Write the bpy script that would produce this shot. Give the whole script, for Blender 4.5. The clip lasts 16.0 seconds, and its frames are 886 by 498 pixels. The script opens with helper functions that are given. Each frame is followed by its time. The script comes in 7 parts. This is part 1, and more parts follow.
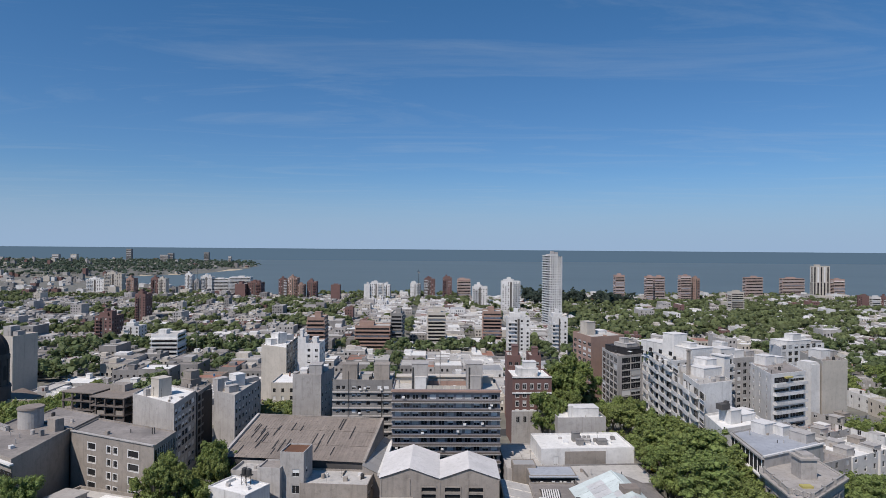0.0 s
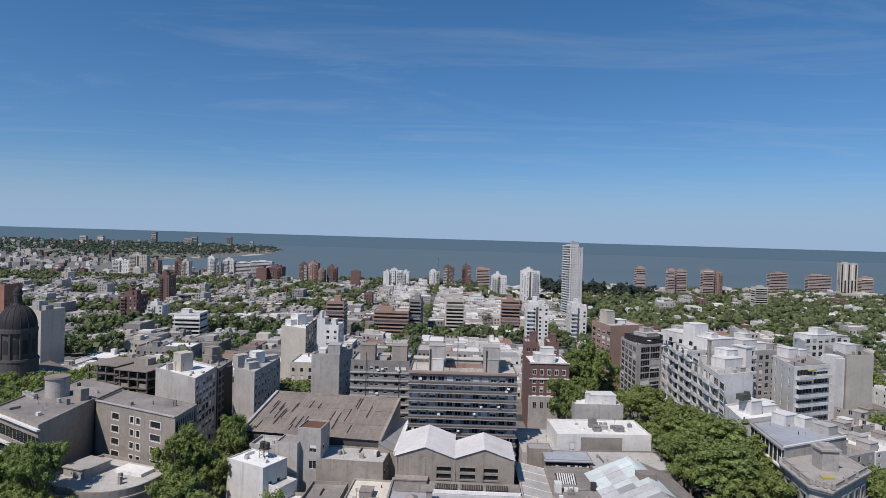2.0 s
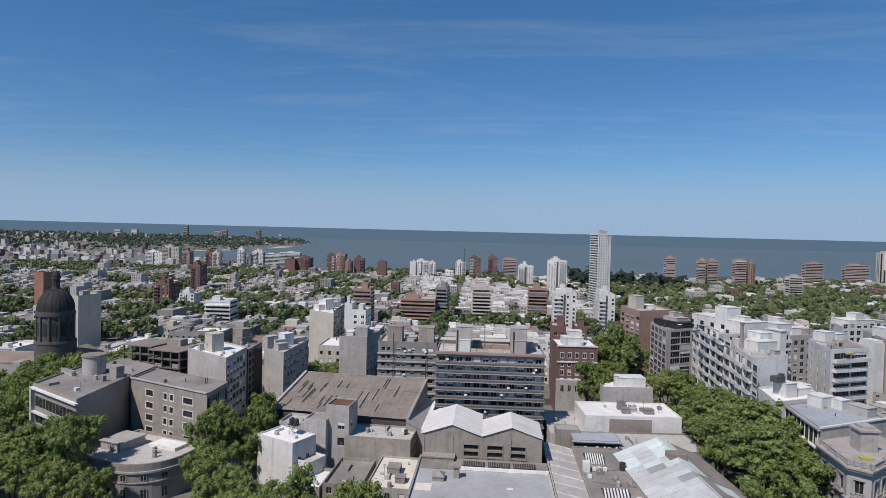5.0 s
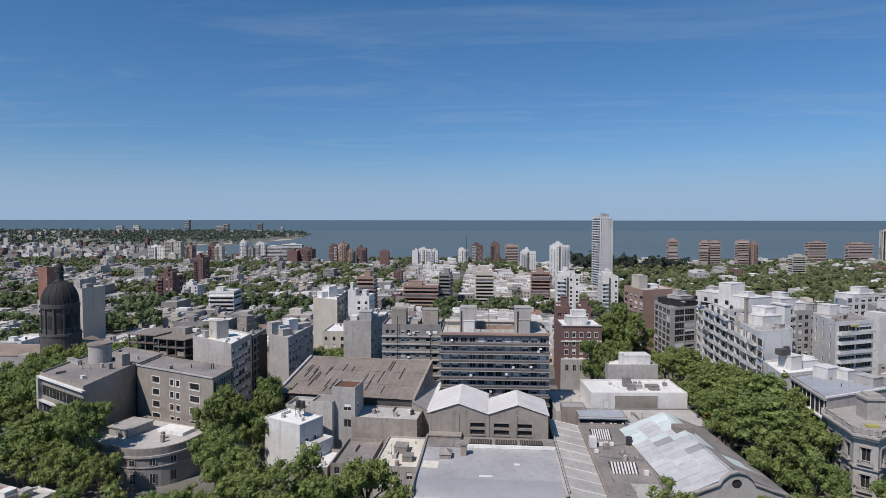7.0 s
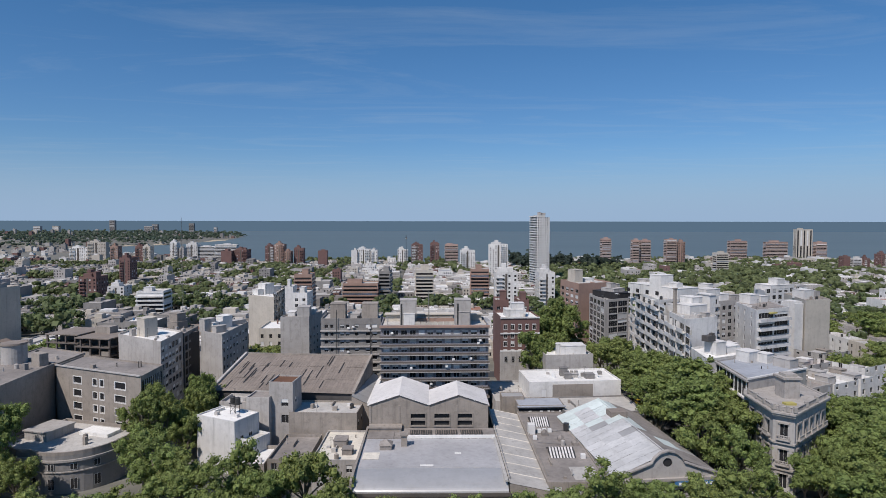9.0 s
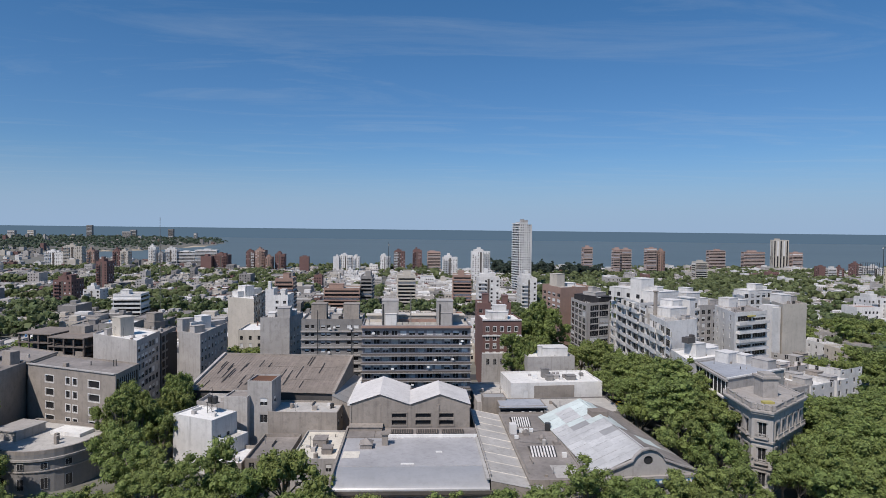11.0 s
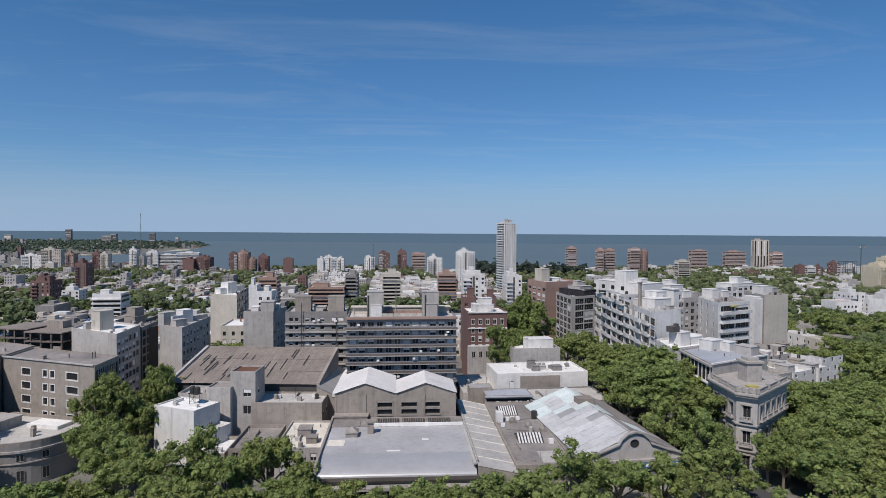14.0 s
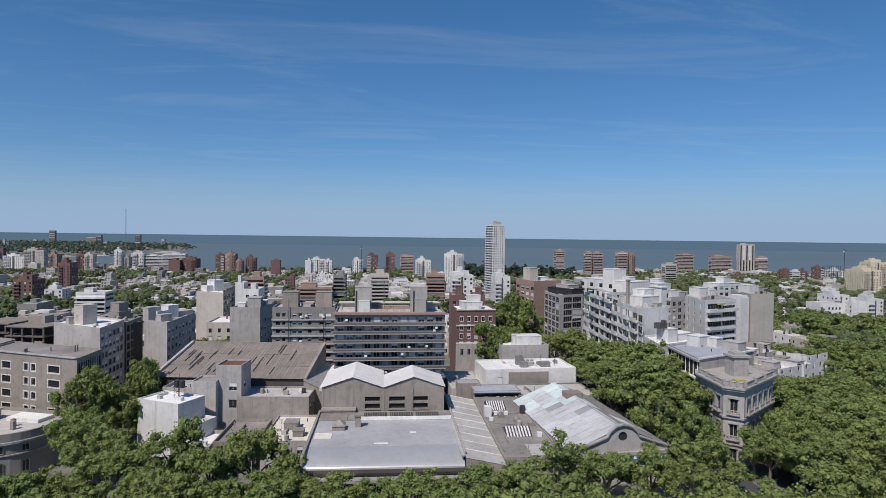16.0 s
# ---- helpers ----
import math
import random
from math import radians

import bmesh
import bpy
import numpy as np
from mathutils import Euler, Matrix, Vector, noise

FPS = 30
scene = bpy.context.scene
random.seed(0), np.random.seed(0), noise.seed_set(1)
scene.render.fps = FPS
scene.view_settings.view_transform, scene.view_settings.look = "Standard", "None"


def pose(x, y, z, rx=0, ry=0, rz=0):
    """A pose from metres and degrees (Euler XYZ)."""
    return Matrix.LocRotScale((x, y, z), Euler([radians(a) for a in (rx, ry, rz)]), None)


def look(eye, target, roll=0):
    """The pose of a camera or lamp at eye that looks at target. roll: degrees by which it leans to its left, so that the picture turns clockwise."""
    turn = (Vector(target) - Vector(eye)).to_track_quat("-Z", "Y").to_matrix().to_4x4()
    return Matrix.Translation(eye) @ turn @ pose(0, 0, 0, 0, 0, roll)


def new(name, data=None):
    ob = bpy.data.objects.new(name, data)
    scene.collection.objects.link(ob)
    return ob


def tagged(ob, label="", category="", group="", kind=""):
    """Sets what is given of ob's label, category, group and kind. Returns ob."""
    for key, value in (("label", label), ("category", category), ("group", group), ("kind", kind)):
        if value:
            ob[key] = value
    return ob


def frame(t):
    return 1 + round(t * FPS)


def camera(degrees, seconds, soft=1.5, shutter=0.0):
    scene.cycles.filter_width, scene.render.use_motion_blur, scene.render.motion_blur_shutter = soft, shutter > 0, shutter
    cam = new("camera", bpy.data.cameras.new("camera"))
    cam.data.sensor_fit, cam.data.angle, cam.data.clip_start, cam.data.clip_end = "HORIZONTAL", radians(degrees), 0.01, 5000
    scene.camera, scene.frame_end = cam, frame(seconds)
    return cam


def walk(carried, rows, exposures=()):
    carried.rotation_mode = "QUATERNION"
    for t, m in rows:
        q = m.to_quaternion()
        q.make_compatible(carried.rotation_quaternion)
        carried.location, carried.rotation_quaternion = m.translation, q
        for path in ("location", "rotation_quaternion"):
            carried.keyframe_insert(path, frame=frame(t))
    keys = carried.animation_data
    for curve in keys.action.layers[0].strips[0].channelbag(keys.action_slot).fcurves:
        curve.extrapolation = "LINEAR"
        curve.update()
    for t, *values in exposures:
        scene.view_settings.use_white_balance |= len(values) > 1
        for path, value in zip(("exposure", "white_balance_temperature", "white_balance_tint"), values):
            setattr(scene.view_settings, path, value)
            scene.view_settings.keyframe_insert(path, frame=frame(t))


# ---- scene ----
# camera and its way: seconds, eye (m), heading, tilt and lean in degrees
cam = camera(72.97, 16.0, soft=0.72)
PATH = [
    (0, 0.13, -0.81, 75.22, 1.171, 0.055, 0.452),
    (0.5, 0.13, -0.76, 74.64, 0.500, -0.037, 0.795),
    (1, 0.14, -0.71, 74.05, 0.190, -0.299, 1.919),
    (1.5, 0.14, -0.66, 73.45, -0.173, -0.580, 2.107),
    (2, 0.14, -0.60, 72.84, -0.708, -0.958, 1.671),
    (2.5, 0.14, -0.54, 72.22, -0.855, -1.189, 1.464),
    (3, 0.14, -0.48, 71.58, -1.108, -1.264, 1.974),
    (3.5, 0.14, -0.42, 70.94, -1.785, -1.439, 2.431),
    (4, 0.14, -0.35, 70.29, -2.516, -1.562, 2.131),
    (6.5, 0.12, 0.03, 66.95, -3.536, -2.390, 0.656),
    (7, 0.12, 0.11, 66.27, -3.373, -2.742, 0.062),
    (7.5, 0.11, 0.20, 65.59, -1.750, -2.855, -0.272),
    (8, 0.11, 0.29, 64.91, 0.086, -2.903, -0.976),
    (8.5, 0.10, 0.38, 64.23, 1.410, -2.891, -0.878),
    (9, 0.10, 0.47, 63.54, 2.389, -2.650, 0.088),
    (9.5, 0.09, 0.57, 62.86, 3.170, -2.519, 0.336),
    (12, 0.04, 1.10, 59.41, 4.304, -1.516, 0.725),
    (12.5, 0.02, 1.22, 58.72, 4.520, -1.565, 0.767),
    (13, 0.01, 1.34, 58.03, 4.851, -1.715, 0.789),
    (13.5, -0.00, 1.46, 57.33, 5.172, -1.758, 0.461),
    (14, -0.01, 1.58, 56.64, 5.524, -1.476, 0.382),
    (14.5, -0.03, 1.71, 55.94, 5.835, -1.157, 0.354),
    (15, -0.04, 1.83, 55.24, 6.092, -0.931, 0.408),
    (15.5, -0.06, 1.96, 54.53, 6.383, -0.961, 0.773),
    (16, -0.07, 2.10, 53.83, 6.628, -1.074, 0.729),
]


def eye_pose(x, y, z, heading, tilt, lean):
    h, p = radians(heading), radians(tilt)
    ahead = Vector((math.sin(h) * math.cos(p), math.cos(h) * math.cos(p), math.sin(p)))
    return look((x, y, z), Vector((x, y, z)) + ahead * 100, lean)


walk(cam, [(t, eye_pose(*row)) for t, *row in PATH], exposures=[(0.0, 0.0), (16.0, 0.0)])

# ---- light: high sun behind the viewer's left shoulder, clear sky with thin streaks
SUN_DIR = Vector((-0.36, -0.48, 0.80)).normalized()
sun = new("sun", bpy.data.lights.new("sun", "SUN"))
sun.data.energy, sun.data.angle, sun.data.color = 4.5, radians(0.53), (1.0, 0.915, 0.86)
sun.matrix_world = look(SUN_DIR * 500, (0, 0, 0))

world = bpy.data.worlds.new("sky")
scene.world = world
world.use_nodes = True
wn, wl = world.node_tree.nodes, world.node_tree.links
wn.clear()


def wnode(kind, **sets):
    n = wn.new(kind)
    for key, value in sets.items():
        n.inputs[key].default_value = value
    return n


sky = wn.new("ShaderNodeTexSky")
sky.sky_type, sky.sun_disc = "NISHITA", False
sky.sun_elevation = math.asin(SUN_DIR.z)
sky.sun_rotation = math.atan2(SUN_DIR.x, SUN_DIR.y)
sky.altitude, sky.air_density, sky.dust_density, sky.ozone_density = 60, 1.0, 0.1, 3.0
coord = wn.new("ShaderNodeTexCoord")
split = wn.new("ShaderNodeSeparateXYZ")
wl.new(coord.outputs["Generated"], split.inputs[0])
# thin high cloud: streaks on a flat layer, so divide by height
plane = wn.new("ShaderNodeCombineXYZ")
up = wnode("ShaderNodeMath")
up.operation = "MAXIMUM"
up.inputs[1].default_value = 0.03
wl.new(split.outputs["Z"], up.inputs[0])
for axis in "XY":
    div = wn.new("ShaderNodeMath")
    div.operation = "DIVIDE"
    wl.new(split.outputs[axis], div.inputs[0])
    wl.new(up.outputs[0], div.inputs[1])
    wl.new(div.outputs[0], plane.inputs[axis])
warp = wn.new("ShaderNodeMapping")
warp.inputs["Scale"].default_value = (0.3, 0.85, 1.0)
warp.inputs["Rotation"].default_value = (0, 0, radians(-24))
wl.new(plane.outputs[0], warp.inputs["Vector"])
streak = wnode("ShaderNodeTexNoise", Scale=1.3, Detail=11.0, Roughness=0.66, Distortion=1.3)
wl.new(warp.outputs[0], streak.inputs["Vector"])
ramp = wn.new("ShaderNodeMapRange")
ramp.inputs["From Min"].default_value, ramp.inputs["From Max"].default_value = 0.5, 0.86
ramp.inputs["To Max"].default_value = 0.22
wl.new(streak.outputs["Fac"], ramp.inputs["Value"])
cloud = wn.new("ShaderNodeMix")
cloud.data_type = "RGBA"
cloud.inputs["B"].default_value = (6.2, 7.0, 7.6, 1)
wl.new(ramp.outputs["Result"], cloud.inputs["Factor"])
# clear sea air: bluer than the model's warm haze, most of all low down
tint = wn.new("ShaderNodeValToRGB")
tint.color_ramp.elements[0].position, tint.color_ramp.elements[0].color = 0.0, (0.48, 0.68, 1.02, 1)
tint.color_ramp.elements[1].position, tint.color_ramp.elements[1].color = 0.5, (0.42, 0.915, 1.205, 1)
e = tint.color_ramp.elements.new(0.12)
e.color = (0.555, 0.81, 1.105, 1)
wl.new(split.outputs["Z"], tint.inputs["Fac"])
blue = wn.new("ShaderNodeMix")
blue.data_type, blue.blend_type = "RGBA", "MULTIPLY"
blue.inputs["Factor"].default_value = 1.0
wl.new(sky.outputs[0], blue.inputs["A"])
wl.new(tint.outputs["Color"], blue.inputs["B"])
wl.new(blue.outputs["Result"], cloud.inputs["A"])
# below the horizon the far sea goes on
below = wn.new("ShaderNodeMath")
below.operation = "LESS_THAN"
below.inputs[1].default_value = 0.0
wl.new(split.outputs["Z"], below.inputs[0])
far_sea = wn.new("ShaderNodeMix")
far_sea.data_type = "RGBA"
far_sea.inputs["B"].default_value = (1.25, 1.98, 2.85, 1)
wl.new(below.outputs[0], far_sea.inputs["Factor"])
low = wn.new("ShaderNodeMapRange")
low.interpolation_type = "SMOOTHSTEP"
low.inputs["From Min"].default_value, low.inputs["From Max"].default_value = 0.0, 0.13
low.inputs["To Min"].default_value, low.inputs["To Max"].default_value = 0.92, 0.0
wl.new(split.outputs["Z"], low.inputs["Value"])
haze = wn.new("ShaderNodeMix")
haze.data_type = "RGBA"
haze.inputs["B"].default_value = (3.9, 5.5, 7.9, 1)
wl.new(low.outputs["Result"], haze.inputs["Factor"])
wl.new(cloud.outputs["Result"], haze.inputs["A"])
wl.new(haze.outputs["Result"], far_sea.inputs["A"])
back = wnode("ShaderNodeBackground", Strength=0.08)
wl.new(far_sea.outputs["Result"], back.inputs["Color"])
wout = wn.new("ShaderNodeOutputWorld")
wl.new(back.outputs[0], wout.inputs["Surface"])


# ---- materials
def surface(name, colour, rough=0.85, vary=0.25, grain=3.0, stain=0.25, bump=0.3, metal=0.0, hue=0.0, soil=(0.10, 0.09, 0.08)):
    """A weathered surface: fine grain, broad patches, run-down streaks, and a small shift from object to object."""
    m = bpy.data.materials.new(name)
    m.use_nodes = True
    n, l = m.node_tree.nodes, m.node_tree.links
    b = n["Principled BSDF"]
    b.inputs["Roughness"].default_value, b.inputs["Metallic"].default_value = rough, metal
    geo = n.new("ShaderNodeNewGeometry")

    def noise_of(scale, detail, stretch=None):
        t = n.new("ShaderNodeTexNoise")
        t.inputs["Scale"].default_value, t.inputs["Detail"].default_value = scale, detail
        t.inputs["Roughness"].default_value = 0.65
        if stretch:
            mp = n.new("ShaderNodeMapping")
            mp.inputs["Scale"].default_value = stretch
            l.new(geo.outputs["Position"], mp.inputs["Vector"])
            l.new(mp.outputs[0], t.inputs["Vector"])
        else:
            l.new(geo.outputs["Position"], t.inputs["Vector"])
        return t.outputs["Fac"]

    def ranged(value, a, b2, lo, hi):
        r = n.new("ShaderNodeMapRange")
        for key, v in (("From Min", a), ("From Max", b2), ("To Min", lo), ("To Max", hi)):
            r.inputs[key].default_value = v
        l.new(value, r.inputs["Value"])
        return r.outputs["Result"]

    def mixed(fac, a, b2, mode="MIX"):
        x = n.new("ShaderNodeMix")
        x.data_type, x.blend_type = "RGBA", mode
        l.new(fac, x.inputs["Factor"])
        for key, v in (("A", a), ("B", b2)):
            if isinstance(v, tuple):
                x.inputs[key].default_value = (*v, 1)
            else:
                l.new(v, x.inputs[key])
        return x.outputs["Result"]

    fine = noise_of(grain, 6)
    broad = noise_of(0.11, 5)
    streaks = noise_of(1.0, 5, (0.9, 0.9, 0.07))
    dark = tuple(c * (1 - vary) for c in colour)
    light = tuple(min(0.9, c * (1 + vary * 0.45)) for c in colour)
    base = mixed(ranged(broad, 0.3, 0.7, 0, 1), dark, light)
    base = mixed(ranged(fine, 0.35, 0.7, 0, 0.35), base, dark)
    if stain:
        blotch = noise_of(0.7, 4)
        base = mixed(ranged(blotch, 0.5, 0.72, 0, min(0.6, stain * 1.1)), base, tuple(c * 0.55 for c in colour))
    if stain:
        base = mixed(ranged(streaks, 0.52, 0.78, 0, stain), base, soil)
    info = n.new("ShaderNodeObjectInfo")
    shift = n.new("ShaderNodeHueSaturation")
    l.new(ranged(info.outputs["Random"], 0, 1, 1 - 0.09 - hue, 1 + 0.06 + hue), shift.inputs["Value"])
    l.new(base, shift.inputs["Color"])
    l.new(shift.outputs[0], b.inputs["Base Color"])
    if bump:
        bp = n.new("ShaderNodeBump")
        bp.inputs["Strength"].default_value, bp.inputs["Distance"].default_value = bump, 0.05
        l.new(fine, bp.inputs["Height"])
        l.new(bp.outputs[0], b.inputs["Normal"])
    return m


WHITE = surface("white render", (0.66, 0.65, 0.63), vary=0.2, stain=0.34)
CREAM = surface("cream render", (0.50, 0.46, 0.40), vary=0.16, stain=0.3)
YELLOW = surface("yellow render", (0.60, 0.53, 0.39), vary=0.12, stain=0.2)
PALE = surface("pale grey render", (0.41, 0.39, 0.37), vary=0.22, stain=0.45)
GREY = surface("grey render", (0.24, 0.23, 0.22), vary=0.2, stain=0.4)
CONCRETE = surface("old concrete", (0.315, 0.28, 0.245), vary=0.28, stain=0.55)
# dark concrete; also stands for shade in open floors and tower recesses
DARK_CONCRETE = surface("dark concrete and shade", (0.10, 0.088, 0.078), vary=0.3, stain=0.5)
SKELETON = surface("weathered bare concrete", (0.14, 0.118, 0.105), vary=0.3, stain=0.5)
BRICK = surface("red brick", (0.17, 0.096, 0.085), vary=0.2, grain=8, stain=0.2)
BROWN = surface("brown brick", (0.33, 0.222, 0.178), vary=0.2, grain=8, stain=0.2)
SALMON = surface("rose brick cladding", (0.40, 0.28, 0.235), vary=0.14, grain=8, stain=0.2)
ROSE_BAND = surface("rose balcony band", (0.50, 0.40, 0.35), vary=0.12, stain=0.2)
OCHRE = surface("ochre cladding", (0.36, 0.25, 0.15), vary=0.2, stain=0.2)
BLUE_PANEL = surface("blue grey spandrel", (0.25, 0.24, 0.255), rough=0.5, vary=0.15, stain=0.25)
SLATE = surface("dark slate", (0.022, 0.021, 0.024), rough=0.8, vary=0.3, stain=0.3)
METAL_ROOF = surface("aluminium membrane", (0.45, 0.445, 0.44), rough=0.36, vary=0.14, grain=2, stain=0.15, metal=0.3, bump=0.15)
DECK_ALU = surface("dull aluminium paint", (0.40, 0.395, 0.40), rough=0.6, vary=0.22, grain=1.5, stain=0.3, bump=0.15)
SHEET_ROOF = surface("galvanised sheet", (0.42, 0.41, 0.395), rough=0.5, vary=0.14, stain=0.15, metal=0.25, bump=0.1)
PALE_SHEET = surface("pale corrugated sheet", (0.62, 0.60, 0.58), rough=0.6, vary=0.16, stain=0.25, bump=0.1)
BRIGHT_SHEET = surface("bright weathered sheet", (0.60, 0.595, 0.58), rough=0.5, vary=0.2, stain=0.3, metal=0.15, bump=0.1)
GREEN_SHEET = surface("patina roof sheet", (0.60, 0.665, 0.645), rough=0.6, vary=0.16, stain=0.2, bump=0.1)
FIBRE_ROOF = surface("fibre cement sheet", (0.25, 0.212, 0.182), vary=0.25, grain=1.5, stain=0.5)
TILE_ROOF = surface("brown roof tiles", (0.23, 0.18, 0.145), vary=0.3, grain=2.5, stain=0.4)
ROOF_GREY = surface("grey roof felt", (0.29, 0.262, 0.24), vary=0.42, grain=0.8, stain=0.55)
ROOF_PALE = surface("pale roof coating", (0.46, 0.44, 0.41), vary=0.22, grain=1.2, stain=0.4)
ROOF_CREAM = surface("yellowed roof coating", (0.64, 0.60, 0.52), vary=0.18, grain=1.2, stain=0.35)
ROOF_WHITE = surface("white roof coating", (0.74, 0.73, 0.70), vary=0.16, grain=1.2, stain=0.28)
SLATE_ROOF = surface("blue grey roof coating", (0.33, 0.35, 0.385), vary=0.2, grain=1.2, stain=0.3)
ROOF_RED = surface("terracotta paving", (0.33, 0.17, 0.12), vary=0.25, stain=0.3)
# sooted stone of the church, and the shade colour of two dark infills
SOOT_SHADE = surface("sooted stone and shade", (0.085, 0.08, 0.078), vary=0.3, stain=0.4)
STONE = surface("grey stone", (0.36, 0.335, 0.31), vary=0.25, stain=0.45)
SHUTTER = surface("pale roller blind", (0.58, 0.58, 0.57), vary=0.1, stain=0.1, hue=0.2)
FRAME = surface("painted frame", (0.52, 0.52, 0.51), vary=0.1, stain=0.1)
DARK_METAL = surface("dark metal", (0.06, 0.06, 0.06), rough=0.5, vary=0.2, metal=0.4, stain=0)
DARK_ROOM = surface("unlit room", (0.03, 0.03, 0.032), vary=0.3, stain=0)
RUST = surface("rusted iron", (0.16, 0.075, 0.04), vary=0.35, stain=0.2)
BARK = surface("plane bark", (0.20, 0.17, 0.13), vary=0.35, stain=0)
ASPHALT = surface("asphalt", (0.055, 0.055, 0.057), vary=0.25, grain=4, stain=0)
PAVING = surface("grey paving", (0.27, 0.26, 0.25), vary=0.2, grain=4, stain=0)
GROUND = surface("courtyard ground", (0.17, 0.165, 0.14), vary=0.4, grain=0.6, stain=0)
SAND = surface("beach sand", (0.46, 0.39, 0.28), vary=0.15, stain=0)
AC_WHITE = surface("white enamel", (0.75, 0.75, 0.73), rough=0.5, vary=0.05, stain=0.1)
BLUE_TANK = surface("blue plastic", (0.05, 0.16, 0.33), rough=0.5, vary=0.1, stain=0.1)
YELLOW_TARP = surface("yellow canvas", (0.42, 0.37, 0.12), vary=0.1, stain=0.1)

GLASS = bpy.data.materials.new("window glass")
GLASS.use_nodes = True
gb = GLASS.node_tree.nodes["Principled BSDF"]
gb.inputs["Base Color"].default_value = (0.028, 0.028, 0.03, 1)
gb.inputs["Roughness"].default_value, gb.inputs["Specular IOR Level"].default_value = 0.1, 0.35


def foliage(name, colour, spread):
    m = bpy.data.materials.new(name)
    m.use_nodes = True
    n, l = m.node_tree.nodes, m.node_tree.links
    b = n["Principled BSDF"]
    b.inputs["Roughness"].default_value = 0.6
    b.inputs["Specular IOR Level"].default_value = 0.25
    geo, info = n.new("ShaderNodeNewGeometry"), n.new("ShaderNodeObjectInfo")
    shade = n.new("ShaderNodeHueSaturation")
    shade.inputs["Color"].default_value = (*colour, 1)
    for source, key, lo, hi in ((geo.outputs["Random Per Island"], "Value", 1 - spread, 1 + spread), (info.outputs["Random"], "Hue", 0.488, 0.51)):
        r = n.new("ShaderNodeMapRange")
        r.inputs["To Min"].default_value, r.inputs["To Max"].default_value = lo, hi
        l.new(source, r.inputs["Value"])
        l.new(r.outputs["Result"], shade.inputs[key])
    l.new(shade.outputs[0], b.inputs["Base Color"])
    thin = n.new("ShaderNodeBsdfTranslucent")
    l.new(shade.outputs[0], thin.inputs["Color"])
    add = n.new("ShaderNodeMixShader")
    add.inputs[0].default_value = 0.42
    l.new(b.outputs[0], add.inputs[1])
    l.new(thin.outputs[0], add.inputs[2])
    l.new(add.outputs[0], n["Material Output"].inputs["Surface"])
    return m


LEAF = foliage("plane leaves", (0.205, 0.255, 0.083), 0.42)
LEAF_HEAD = foliage("headland leaves", (0.082, 0.11, 0.075), 0.35)
LEAF_DARK = foliage("dark wood leaves", (0.045, 0.062, 0.045), 0.35)
LEAF_FAR = foliage("distant leaves", (0.14, 0.172, 0.076), 0.4)

WATER = bpy.data.materials.new("estuary water")
WATER.use_nodes = True
n, l = WATER.node_tree.nodes, WATER.node_tree.links
wb = n["Principled BSDF"]
wb.inputs["Roughness"].default_value = 0.6
wb.inputs["Specular IOR Level"].default_value = 0.1
geo = n.new("ShaderNodeNewGeometry")
mp = n.new("ShaderNodeMapping")
mp.inputs["Scale"].default_value = (0.0012, 0.004, 1)
l.new(geo.outputs["Position"], mp.inputs["Vector"])
nz = n.new("ShaderNodeTexNoise")
nz.inputs["Scale"].default_value, nz.inputs["Detail"].default_value = 1.0, 6
l.new(mp.outputs[0], nz.inputs["Vector"])
mx = n.new("ShaderNodeMix")
mx.data_type = "RGBA"
mx.inputs["A"].default_value, mx.inputs["B"].default_value = (0.083, 0.119, 0.142, 1), (0.112, 0.152, 0.171, 1)
l.new(nz.outputs["Fac"], mx.inputs["Factor"])
l.new(mx.outputs["Result"], wb.inputs["Base Color"])


